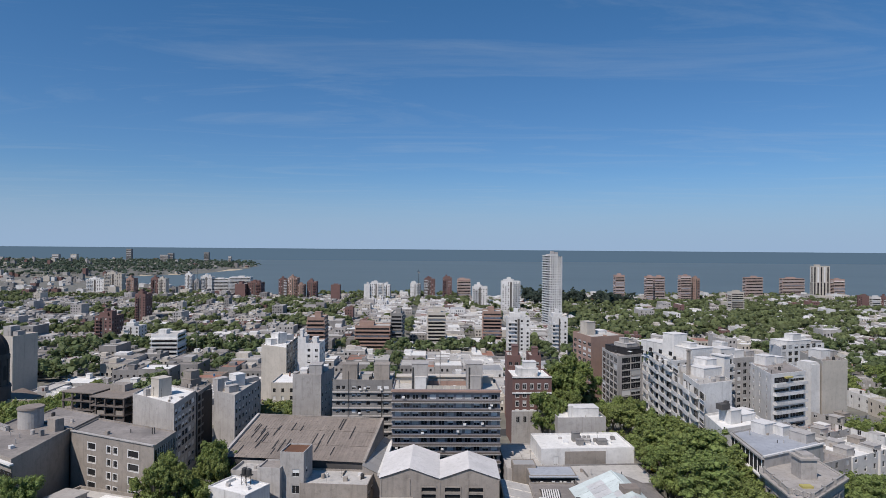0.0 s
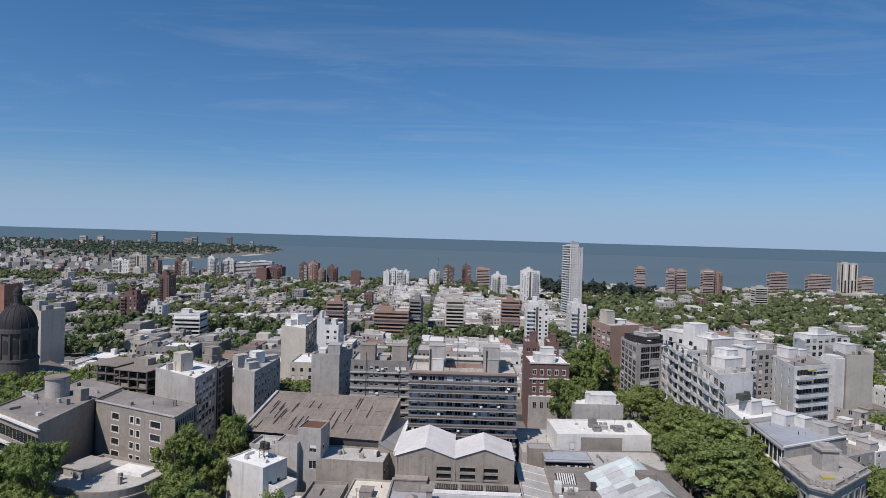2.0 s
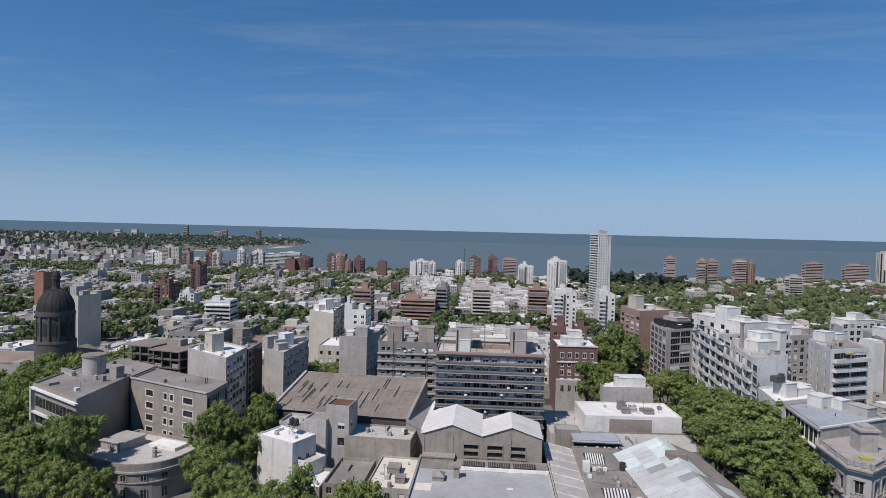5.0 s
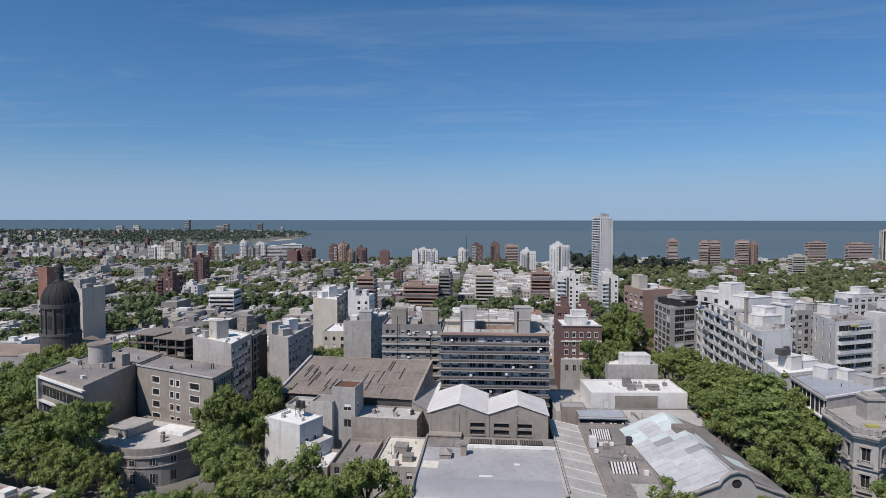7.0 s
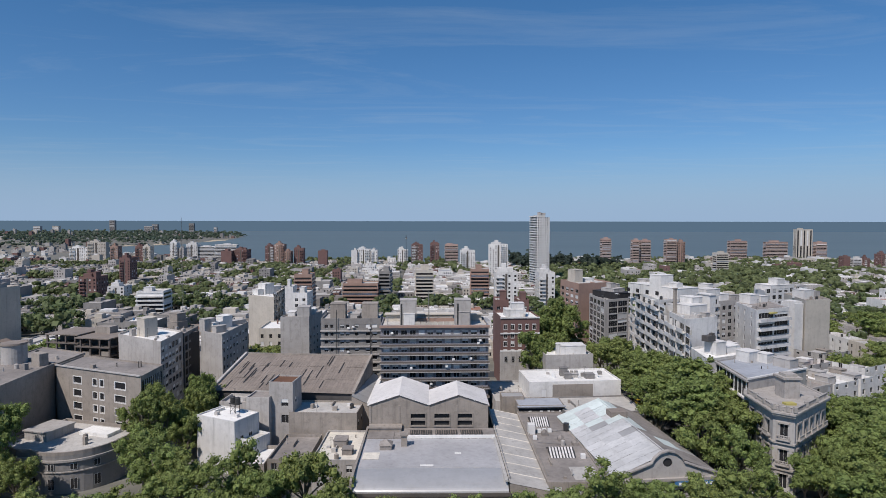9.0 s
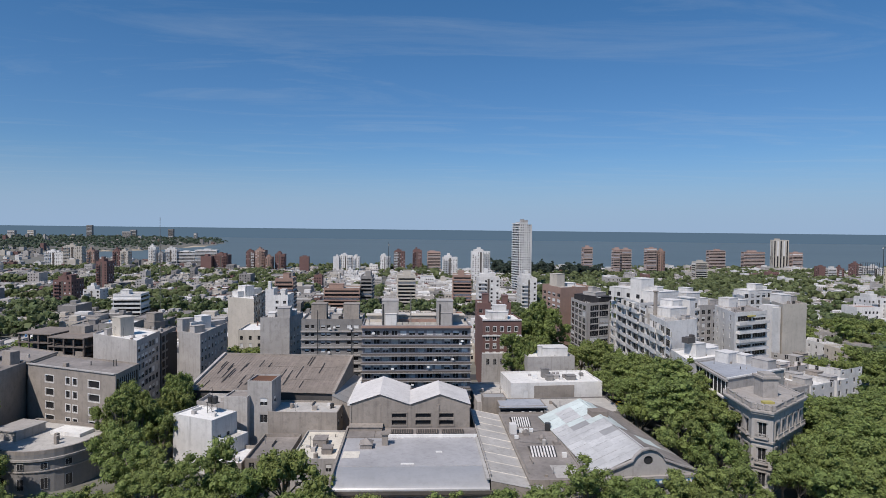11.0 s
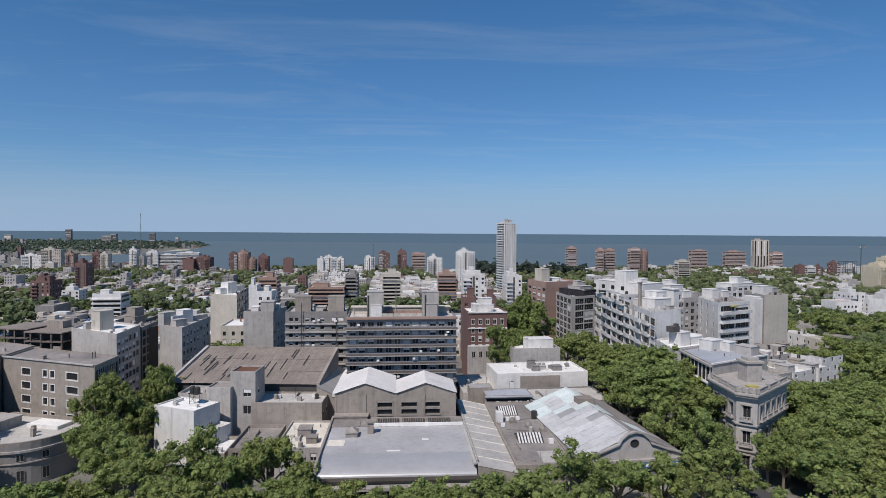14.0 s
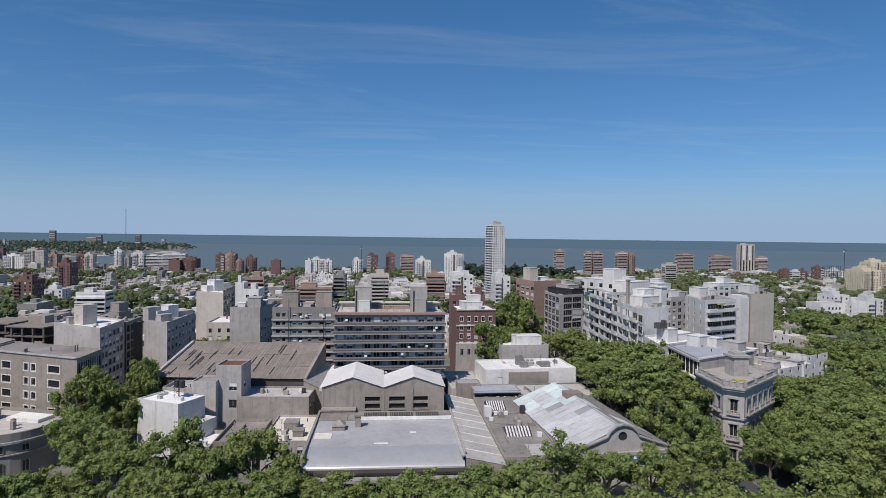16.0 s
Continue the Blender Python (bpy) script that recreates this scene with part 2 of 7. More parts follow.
# ---- building kit
class Shape:
    """Collects corners and faces of one mesh; faces carry a material slot."""

    def __init__(self):
        self.v, self.f, self.s = [], [], []

    def face(self, *pts, slot=0):
        k = len(self.v)
        self.v.extend(tuple(p) for p in pts)
        self.f.append(tuple(range(k, k + len(pts))))
        self.s.append(slot)

    def box(self, x0, x1, y0, y1, z0, z1, slot=0, base=True):
        k = len(self.v)
        self.v += [(x0, y0, z0), (x1, y0, z0), (x1, y1, z0), (x0, y1, z0), (x0, y0, z1), (x1, y0, z1), (x1, y1, z1), (x0, y1, z1)]
        fs = [(4, 5, 6, 7), (0, 1, 5, 4), (1, 2, 6, 5), (2, 3, 7, 6), (3, 0, 4, 7)] + ([(3, 2, 1, 0)] if base else [])
        self.f += [tuple(k + i for i in f) for f in fs]
        self.s += [slot] * len(fs)
        return self

    def prism(self, pts, z0, z1, slot=0, cap=True):
        k, c = len(self.v), len(pts)
        self.v += [(x, y, z0) for x, y in pts] + [(x, y, z1) for x, y in pts]
        for i in range(c):
            j = (i + 1) % c
            self.f.append((k + i, k + j, k + c + j, k + c + i))
            self.s.append(slot)
        if cap:
            self.f.append(tuple(k + c + i for i in range(c)))
            self.f.append(tuple(k + i for i in reversed(range(c))))
            self.s += [slot, slot]
        return self

    def tube(self, cx, cy, z0, z1, r0, r1=None, sides=14, slot=0, cap=True):
        r1 = r0 if r1 is None else r1
        k = len(self.v)
        ring = [(math.cos(2 * math.pi * i / sides), math.sin(2 * math.pi * i / sides)) for i in range(sides)]
        self.v += [(cx + a * r0, cy + b * r0, z0) for a, b in ring] + [(cx + a * r1, cy + b * r1, z1) for a, b in ring]
        for i in range(sides):
            j = (i + 1) % sides
            self.f.append((k + i, k + j, k + sides + j, k + sides + i))
            self.s.append(slot)
        if cap:
            self.f.append(tuple(k + sides + i for i in range(sides)))
            self.s.append(slot)
        return self

    def beam(self, a, b, r0, r1, sides=6, slot=0):
        a, b = Vector(a), Vector(b)
        q = (b - a).to_track_quat("Z", "Y")
        k = len(self.v)
        for p, r in ((a, r0), (b, r1)):
            for i in range(sides):
                w = 2 * math.pi * i / sides
                self.v.append(tuple(p + q @ Vector((math.cos(w) * r, math.sin(w) * r, 0))))
        for i in range(sides):
            j = (i + 1) % sides
            self.f.append((k + i, k + j, k + sides + j, k + sides + i))
            self.s.append(slot)
        return self

    def lathe(self, profile, sides=24, slot=0):
        """A turned body in one piece from (radius, height) pairs."""
        k = len(self.v)
        for r, z in profile:
            self.v += [(r * math.cos(2 * math.pi * i / sides), r * math.sin(2 * math.pi * i / sides), z) for i in range(sides)]
        for j in range(len(profile) - 1):
            for i in range(sides):
                n = (i + 1) % sides
                self.f.append((k + j * sides + i, k + j * sides + n, k + (j + 1) * sides + n, k + (j + 1) * sides + i))
                self.s.append(slot)
        return self

    def mesh(self, name, mats, smooth=False):
        me = bpy.data.meshes.new(name)
        me.from_pydata(self.v, [], self.f)
        for m in mats:
            me.materials.append(m)
        if len(mats) > 1:
            me.polygons.foreach_set("material_index", self.s)
        if smooth:
            me.polygons.foreach_set("use_smooth", [True] * len(me.polygons))
        me.update()
        return me


def part(name, shape, material, parent, label="", at=None, smooth=False, kind=""):
    """Links one mesh under a thing or a part; shape may be a Shape or a mesh that others share."""
    mats = material if isinstance(material, (list, tuple)) else [material]
    me = shape.mesh(name, mats, smooth) if isinstance(shape, Shape) else shape
    ob = new(name, me)
    ob.parent = parent
    if at is not None:
        ob.matrix_basis = at
    return tagged(ob, label, kind=kind)


def thing(name, x, y, z=0.0, turn=0.0, label="", category="", group="", kind=""):
    ob = new(name)
    ob.empty_display_size = 0.5
    ob.matrix_basis = pose(x, y, z, 0, 0, turn)
    return tagged(ob, label, category, group, kind)


def land(x, y):
    """Height of the ground: level near the viewer, falling to the shore."""
    s = min(1.0, max(0.0, (y - 260.0) / 780.0))
    return -19.0 * s




def corners(a, b, c):
    """Place of a block from three roof corners: front left, front right, back right."""
    (ax, ay), (bx, by), (cx, cy) = a, b, c
    w, turn = math.hypot(bx - ax, by - ay), math.atan2(by - ay, bx - ax)
    dx, dy = cx - bx, cy - by
    return dict(x=ax, y=ay, turn=math.degrees(turn), w=w, d=-dx * math.sin(turn) + dy * math.cos(turn), skew=dx * math.cos(turn) + dy * math.sin(turn))


WINDOWS = {}


def lattice(xs, zs, holes, y):
    """A flat frame in one piece: a grid of cells without those named in holes."""
    s = Shape()
    s.v = [(x, y, z) for z in zs for x in xs]
    c = len(xs)
    s.f = [(j * c + i, j * c + i + 1, (j + 1) * c + i + 1, (j + 1) * c + i) for j in range(len(zs) - 1) for i in range(c - 1) if (i, j) not in holes]
    s.s = [0] * len(s.f)
    return s


def window_mesh(w, h, blind, bars):
    """Meshes of a framed window: frame, pane, blind; origin at the opening's lower left, facing -y."""
    key = (round(w, 2), round(h, 2), blind, bars)
    if key not in WINDOWS:
        t = 0.07
        xs = [0, t]
        for i in range(bars):
            c = w * (i + 1) / (bars + 1)
            xs += [c - t / 2, c + t / 2]
        xs += [w - t, w]
        frame_ = lattice(xs, [0, t, h - t, h], {(i, 1) for i in range(1, 2 * bars + 2, 2)}, -0.03)
        pane = Shape()
        pane.face((0, 0.02, 0), (w, 0.02, 0), (w, 0.02, h), (0, 0.02, h))
        cover = Shape().box(t, w - t, -0.08, -0.04, h - t - blind * (h - 2 * t), h - t).mesh("blind", [SHUTTER]) if blind else None
        WINDOWS[key] = (frame_.mesh("window", [FRAME]), pane.mesh("pane", [GLASS]), cover)
    return WINDOWS[key]


def window(root, m, w, h, blind=0.0, bars=1, name="window"):
    f, p, c = window_mesh(w, h, blind, bars)
    ob = part(name, f, None, root, at=m)
    part("pane", p, None, ob)
    if c:
        part("blind", c, None, ob, "pale roller blind")
    return ob


def facade(shape, p0, u, width, z0, z1, cols, rows, depth=0.22):
    """Wall face with real openings: strips and piers round them, and reveals going in. Returns the openings."""
    n = Vector((u[1], -u[0], 0))
    o, ux = Vector((p0[0], p0[1], 0)), Vector((u[0], u[1], 0))

    def at(a, z, back=0.0):
        return o + ux * a - n * back + Vector((0, 0, z))

    def sheet(a0, a1, b0, b1):
        if a1 - a0 > 1e-4 and b1 - b0 > 1e-4:
            shape.face(at(a0, b0), at(a1, b0), at(a1, b1), at(a0, b1))

    zc, found = z0, []
    for r0, r1 in rows:
        sheet(0, width, zc, r0)
        ac = 0.0
        for c0, c1 in cols:
            sheet(ac, c0, r0, r1)
            shape.face(at(c0, r0), at(c1, r0), at(c1, r0, depth), at(c0, r0, depth))
            shape.face(at(c0, r1, depth), at(c1, r1, depth), at(c1, r1), at(c0, r1))
            shape.face(at(c0, r0), at(c0, r0, depth), at(c0, r1, depth), at(c0, r1))
            shape.face(at(c1, r0, depth), at(c1, r0), at(c1, r1), at(c1, r1, depth))
            found.append((at(c0, r0, depth - 0.03), math.degrees(math.atan2(u[1], u[0])), c1 - c0, r1 - r0))
            ac = c1
        sheet(ac, width, r0, r1)
        zc = r1
    sheet(0, width, zc, z1)
    return found


def spread(width, count, size, margin=0.8):
    gap = (width - 2 * margin - count * size) / max(1, count - 1) if count > 1 else 0
    return [(margin + i * (size + gap), margin + i * (size + gap) + size) for i in range(count)]


def floors(first, count, step, height):
    return [(first + i * step, first + i * step + height) for i in range(count)]


def block(name, label, category, x, y, turn, w, d, h, wall, roof, openings=None, parapet=0.7, rooms=(), base=0.0, singly=True, bars=1, blinds=0.45, rng=None, group="", glaze=True, skip=0.0, skew=0.0):
    """A flat-roofed building; origin at its front left corner. openings: side -> (columns, rows)."""
    rng = rng or random.Random(int(x * 7 + y * 13))
    root = thing(name, x, y, base, turn, label, category, group)
    body, found = Shape(), []
    ring = [(0, 0), (w, 0), (w + skew, d), (skew, d)]
    for side, a, b in (("front", 0, 1), ("right", 1, 2), ("back", 2, 3), ("left", 3, 0)):
        (ax, ay), (bx, by) = ring[a], ring[b]
        length = math.hypot(bx - ax, by - ay)
        cols, rows = (openings or {}).get(side, ((), ()))
        found += facade(body, (ax, ay), ((bx - ax) / length, (by - ay) / length), length, -1.0 if base == 0 else -3.0, h, cols, rows)
    t = 0.25
    deck = h - parapet
    k = t / d * skew
    inner = [(t + k, t), (w - t + k, t), (w - t + skew - k, d - t), (t + skew - k, d - t)]
    for a, b, ia, ib in zip(ring, ring[1:] + ring[:1], inner, inner[1:] + inner[:1]):
        body.face((*a, h), (*b, h), (*ib, h), (*ia, h))
        body.face((*ib, deck), (*ia, deck), (*ia, h), (*ib, h))
    part("wall", body, wall, root)
    part("roof", Shape().prism(inner, deck - 0.2, deck), roof, root)
    for (rx, ry, rw, rd, rh, rmat) in rooms:
        rx += skew * (ry + rd / 2) / d
        s = Shape().box(rx, rx + rw, ry, ry + rd, deck, deck + rh - 0.15)
        s.box(rx - 0.12, rx + rw + 0.12, ry - 0.12, ry + rd + 0.12, deck + rh - 0.15, deck + rh)
        part("roof_room", s, rmat, root)
    if singly and w * d > 60:
        for _ in range(rng.randint(4, 9)):
            cy = rng.uniform(1.5, d - 2.5)
            cx = rng.uniform(1.2, w - 2.5) + skew * cy / d
            pick, q = rng.random(), rng.uniform(0.5, 1.3)
            if pick < 0.35:
                part("vent_box", Shape().box(cx, cx + q, cy, cy + q * 0.8, deck, deck + rng.uniform(0.4, 1.1)), rng.choice([PALE, CONCRETE, WHITE]), root)
            elif pick < 0.6:
                part("vent_pipe", Shape().tube(cx, cy, deck, deck + rng.uniform(0.6, 1.8), 0.12, sides=8), rng.choice([PALE, DARK_METAL]), root)
            elif pick < 0.75:
                part("roof_tank", Shape().tube(cx, cy, deck, deck + 1.2, 0.55, sides=14).tube(cx, cy, deck + 1.2, deck + 1.4, 0.55, 0.2, 14), rng.choice([PALE, DARK_METAL, CONCRETE]), root)
            elif pick < 0.88:
                part("low_wall", Shape().box(cx, cx + 0.2, cy, min(d - 0.5, cy + rng.uniform(2, 5)), deck, deck + 0.7), wall, root)
            else:
                s = Shape().beam((cx, cy, deck), (cx, cy, deck + 3.2), 0.04, 0.04, 4)
                for k in range(4):
                    s.beam((cx - 0.5, cy, deck + 2.3 + k * 0.25), (cx + 0.5, cy, deck + 2.3 + k * 0.25), 0.02, 0.02, 3)
                part("aerial", s, DARK_METAL, root)
    if glaze:
        if singly:
            for p, ang, ww, hh in found:
                if rng.random() < skip:
                    continue
                kind = rng.random()
                blind = 0.0 if kind > blinds else (0.95 if kind < blinds * 0.3 else 0.5)
                window(root, Matrix.Translation(p) @ pose(0, 0, 0, 0, 0, ang), ww, hh, blind, bars)
        elif found:
            s = Shape()
            for p, ang, ww, hh in found:
                ux = Vector((math.cos(radians(ang)), math.sin(radians(ang)), 0))
                s.face(p, p + ux * ww, p + ux * ww + Vector((0, 0, hh)), p + Vector((0, 0, hh)), slot=0 if rng.random() > 0.25 else 1)
            part("glazing", s, [GLASS, SHUTTER], root, kind="stuff")
    return root


# ---- ground, sea, streets
def shore(x):
    return 1230.0 + (max(0.0, -300.0 - x)) * 0.75


HEADLAND = [(-5200, 1500), (-1100, 1790), (-880, 2150), (-830, 2600), (-960, 3300), (-1300, 3900), (-5200, 4700)]


def inside(poly, x, y):
    hit = False
    for (ax, ay), (bx, by) in zip(poly, poly[1:] + poly[:1]):
        if (ay > y) != (by > y) and x < (bx - ax) * (y - ay) / (by - ay) + ax:
            hit = not hit
    return hit


def relief(x, y):
    if y < shore(x):
        return land(x, y)
    if inside(HEADLAND, x, y):
        return -17.0 + 9.0 * max(0.0, min(1.0, (-x - 850) / 500.0))
    return -24.0


def grid_sheet(xs, ys, height):
    s = Shape()
    s.v = [(x, y, height(x, y)) for y in ys for x in xs]
    c = len(xs)
    s.f = [(j * c + i, j * c + i + 1, (j + 1) * c + i + 1, (j + 1) * c + i) for j in range(len(ys) - 1) for i in range(c - 1)]
    s.s = [0] * len(s.f)
    return s


ground = new("ground", grid_sheet(range(-5200, 2601, 60), range(-420, 4801, 30), relief).mesh("ground", [GROUND]))
tagged(ground, "grey-brown city ground falling gently to the shore", "ground", kind="structure")
sea = new("water", Shape().box(-9000, 9000, 1100, 9000, -22.5, -20.5).mesh("water", [WATER]))
tagged(sea, "grey-blue estuary water reaching the horizon", "water", kind="structure")

STREET_Y, STREET_X = [108, 246] + [350 + 104 * i for i in range(9)], [80 - 108 * i for i in range(10, -9, -1)]


def strip(name, x0, x1, y0, y1, z, mat, label, cat):
    s = Shape()
    ys = [y0 + (y1 - y0) * i / 24 for i in range(25)] if y1 - y0 > 60 else [y0, y1]
    for a, b in zip(ys, ys[1:]):
        s.face((x0, a, land(0, a) + z), (x1, a, land(0, a) + z), (x1, b, land(0, b) + z), (x0, b, land(0, b) + z))
    return tagged(new(name, s.mesh(name, [mat])), label, cat, kind="structure")


def raised(name, x0, x1, y0, y1, label):
    s = Shape().box(x0, x1, y0, y1, -0.3, 0.16)
    return tagged(new(name, s.mesh(name, [PAVING])), label, "pavement", kind="structure")


strip("road", -260, 260, 103, 113, 0.03, ASPHALT, "dark asphalt avenue under plane trees", "road")
for rx, ra, rb in ((80, 113, 1150), (-142, 113, 1150), (-260, 250, 1150), (190, 250, 1150)):
    strip("road", rx - 4.5, rx + 4.5, ra, rb, 0.035, ASPHALT, "dark asphalt side street between houses", "road")
for ry in STREET_Y[1:]:
    strip("road", -0.9 * ry, 0.95 * ry, ry - 4.5, ry + 4.5, 0.05, ASPHALT, "dark asphalt cross street", "road")
raised("pavement", -137, 75.5, 113, 122, "grey paved footway beside the avenue")
raised("pavement", 84.5, 260, 113, 120, "grey paved footway beside the avenue")
raised("pavement", -260, 260, 97, 103, "grey paved footway beside the avenue")

# ---- large buildings in the middle
TAKEN = []  # footprints that the smaller houses keep clear of


def take(x, y, w, d, pad=2.0):
    TAKEN.append((x - pad, x + w + pad, y - pad, y + d + pad))


def free(x, y, w, d):
    return all(x + w < a or x > b or y + d < c or y > e for a, b, c, e in TAKEN)


def ac_units(root, spots, turn=0):
    s = Shape().box(0, 0.85, -0.4, 0, 0, 0.6).box(0.1, 0.75, -0.42, -0.4, 0.08, 0.52)
    me = s.mesh("ac_unit", [AC_WHITE])
    for x, y, z in spots:
        part("ac_unit", me, None, root, "white air-conditioning unit", at=pose(x, y, z, 0, 0, turn))


def slab_apartments():
    """Broad block with continuous balcony bands and blue-grey panels."""
    w, d, h, step = 35.0, 16.0, 30.0, 2.78
    x, y = -12.0, 193.0
    rows = floors(1.2 + 0.55, 10, step, 1.55)
    rows = [r for r in rows if r[1] < h - 1]
    cols = spread(w, 12, 2.0, 0.9)
    root = block("apartment_block", "nine-storey grey apartment block with blue panels and balcony bands", "apartment building", x, y, 0, w, d, h,
                 BLUE_PANEL, ROOF_PALE, {"front": (cols, rows)}, rooms=[(6.2, 3, 5.4, 6, 8.4, PALE), (7.4, 2.0, 3.6, 2.0, 4.2, WHITE), (24.3, 3, 5.2, 6, 8.4, PALE), (25.4, 2.0, 3.6, 2.0, 4.6, PALE), (11.8, 9, 12, 2.4, 1.6, CONCRETE)], bars=1, blinds=0.6)
    edge = Shape()
    prof = [(-1.05, -0.28), (-1.05, 0.0), (-1.0, 0.0), (-1.0, 0.55), (-0.88, 0.55), (-0.88, 0.0), (0.0, 0.0), (0.0, -0.28)]
    edge.v = [(xx, a, b) for xx in (-0.3, w + 0.3) for a, b in prof]
    edge.f = [(k, (k + 1) % 8, 8 + (k + 1) % 8, 8 + k) for k in range(8)] + [tuple(range(7, -1, -1)), tuple(range(8, 16))]
    edge.s = [0, 0, 1, 1, 1, 0, 0, 0, 0, 0]
    me = edge.mesh("balcony", [PALE, SKELETON])
    for r0, r1 in rows:
        part("balcony", me, None, root, at=pose(0, 0, r0 - 0.75))
    part("cornice", Shape().box(-0.3, w + 0.3, -1.05, 0.0, h - 0.75, h - 0.1), BROWN, root, "brown rusted roof edge band")
    rng = random.Random(5)
    ac_units(root, [(rng.uniform(1, w - 2), -0.55, rng.choice(rows)[0] + rng.uniform(-0.2, 0.9)) for _ in range(18)])
    part("parapet_wall", Shape().box(10.8, 25, 8.2, 8.4, h - 0.7, h + 0.9), BROWN, root)
    for k in range(7):
        part("roof_screen", Shape().box(11.2 + k * 1.85, 12.9 + k * 1.85, 2.0, 2.15, h - 0.7, h + 0.75), CREAM, root, "cream roof screen panel")
    part("penthouse", Shape().box(1.0, w - 1.0, 12.2, 15.6, h - 0.7, h + 1.5).box(0.6, w - 0.6, 11.4, 15.9, h + 1.5, h + 1.75), CREAM, root, "set-back penthouse with pale flat roof")
    for k in (0, 1, 2):
        part("roof_pipe", Shape().tube(2.0 + k * 13.5, 5.0, h - 0.7, h + 2.2, 0.14, sides=8), PALE, root)
    for a in (6.4, 24.9):
        part("tank_ladder", Shape().box(a, a + 0.5, 2.86, 2.96, h - 0.5, h + 6.5), DARK_METAL, root)
    take(x, y, w, d)


def grey_apartments():
    """Grey block beside it, with projecting slabs and a drain down the face."""
    w, d, h, step = 20.6, 15.0, 30.0, 2.75
    x, y = -33.4, 207.0
    rows = [r for r in floors(1.9, 10, step, 1.25) if r[1] < h - 0.8]
    cols = [(1.2, 2.6), (3.2, 4.4), (6.6, 8.0), (8.5, 9.9), (11.6, 13.0), (15.4, 17.0), (17.6, 19.4)]
    root = block("apartment_block", "grey nine-storey apartment block with projecting floor slabs", "apartment building", x, y, 0, w, d, h,
                 GREY, ROOF_PALE, {"front": (cols, rows)}, rooms=[(3.0, 2, 5.2, 5, 5.6, CONCRETE), (14, 2, 5.4, 5, 5.6, CONCRETE), (9.0, 4, 4, 4, 1.8, PALE)], bars=0, blinds=0.5)
    me = Shape().box(-0.15, w + 0.15, -0.55, 0, -0.2, 0.25).mesh("floor_band", [PALE])
    for r0, r1 in rows:
        part("floor_band", me, None, root, at=pose(0, 0, r0 - 0.95))
    part("drainpipe", Shape().tube(5.5, -0.65, 0, h + 3, 0.11, sides=8), DARK_METAL, root)
    part("drainpipe", Shape().tube(17.0, -0.65, 0, h - 2, 0.11, sides=8), DARK_METAL, root)
    rng = random.Random(9)
    ac_units(root, [(rng.uniform(1, w - 2), -0.5, rng.choice(rows)[0] + rng.uniform(-0.2, 0.4)) for _ in range(8)])
    take(x, y, w, d)


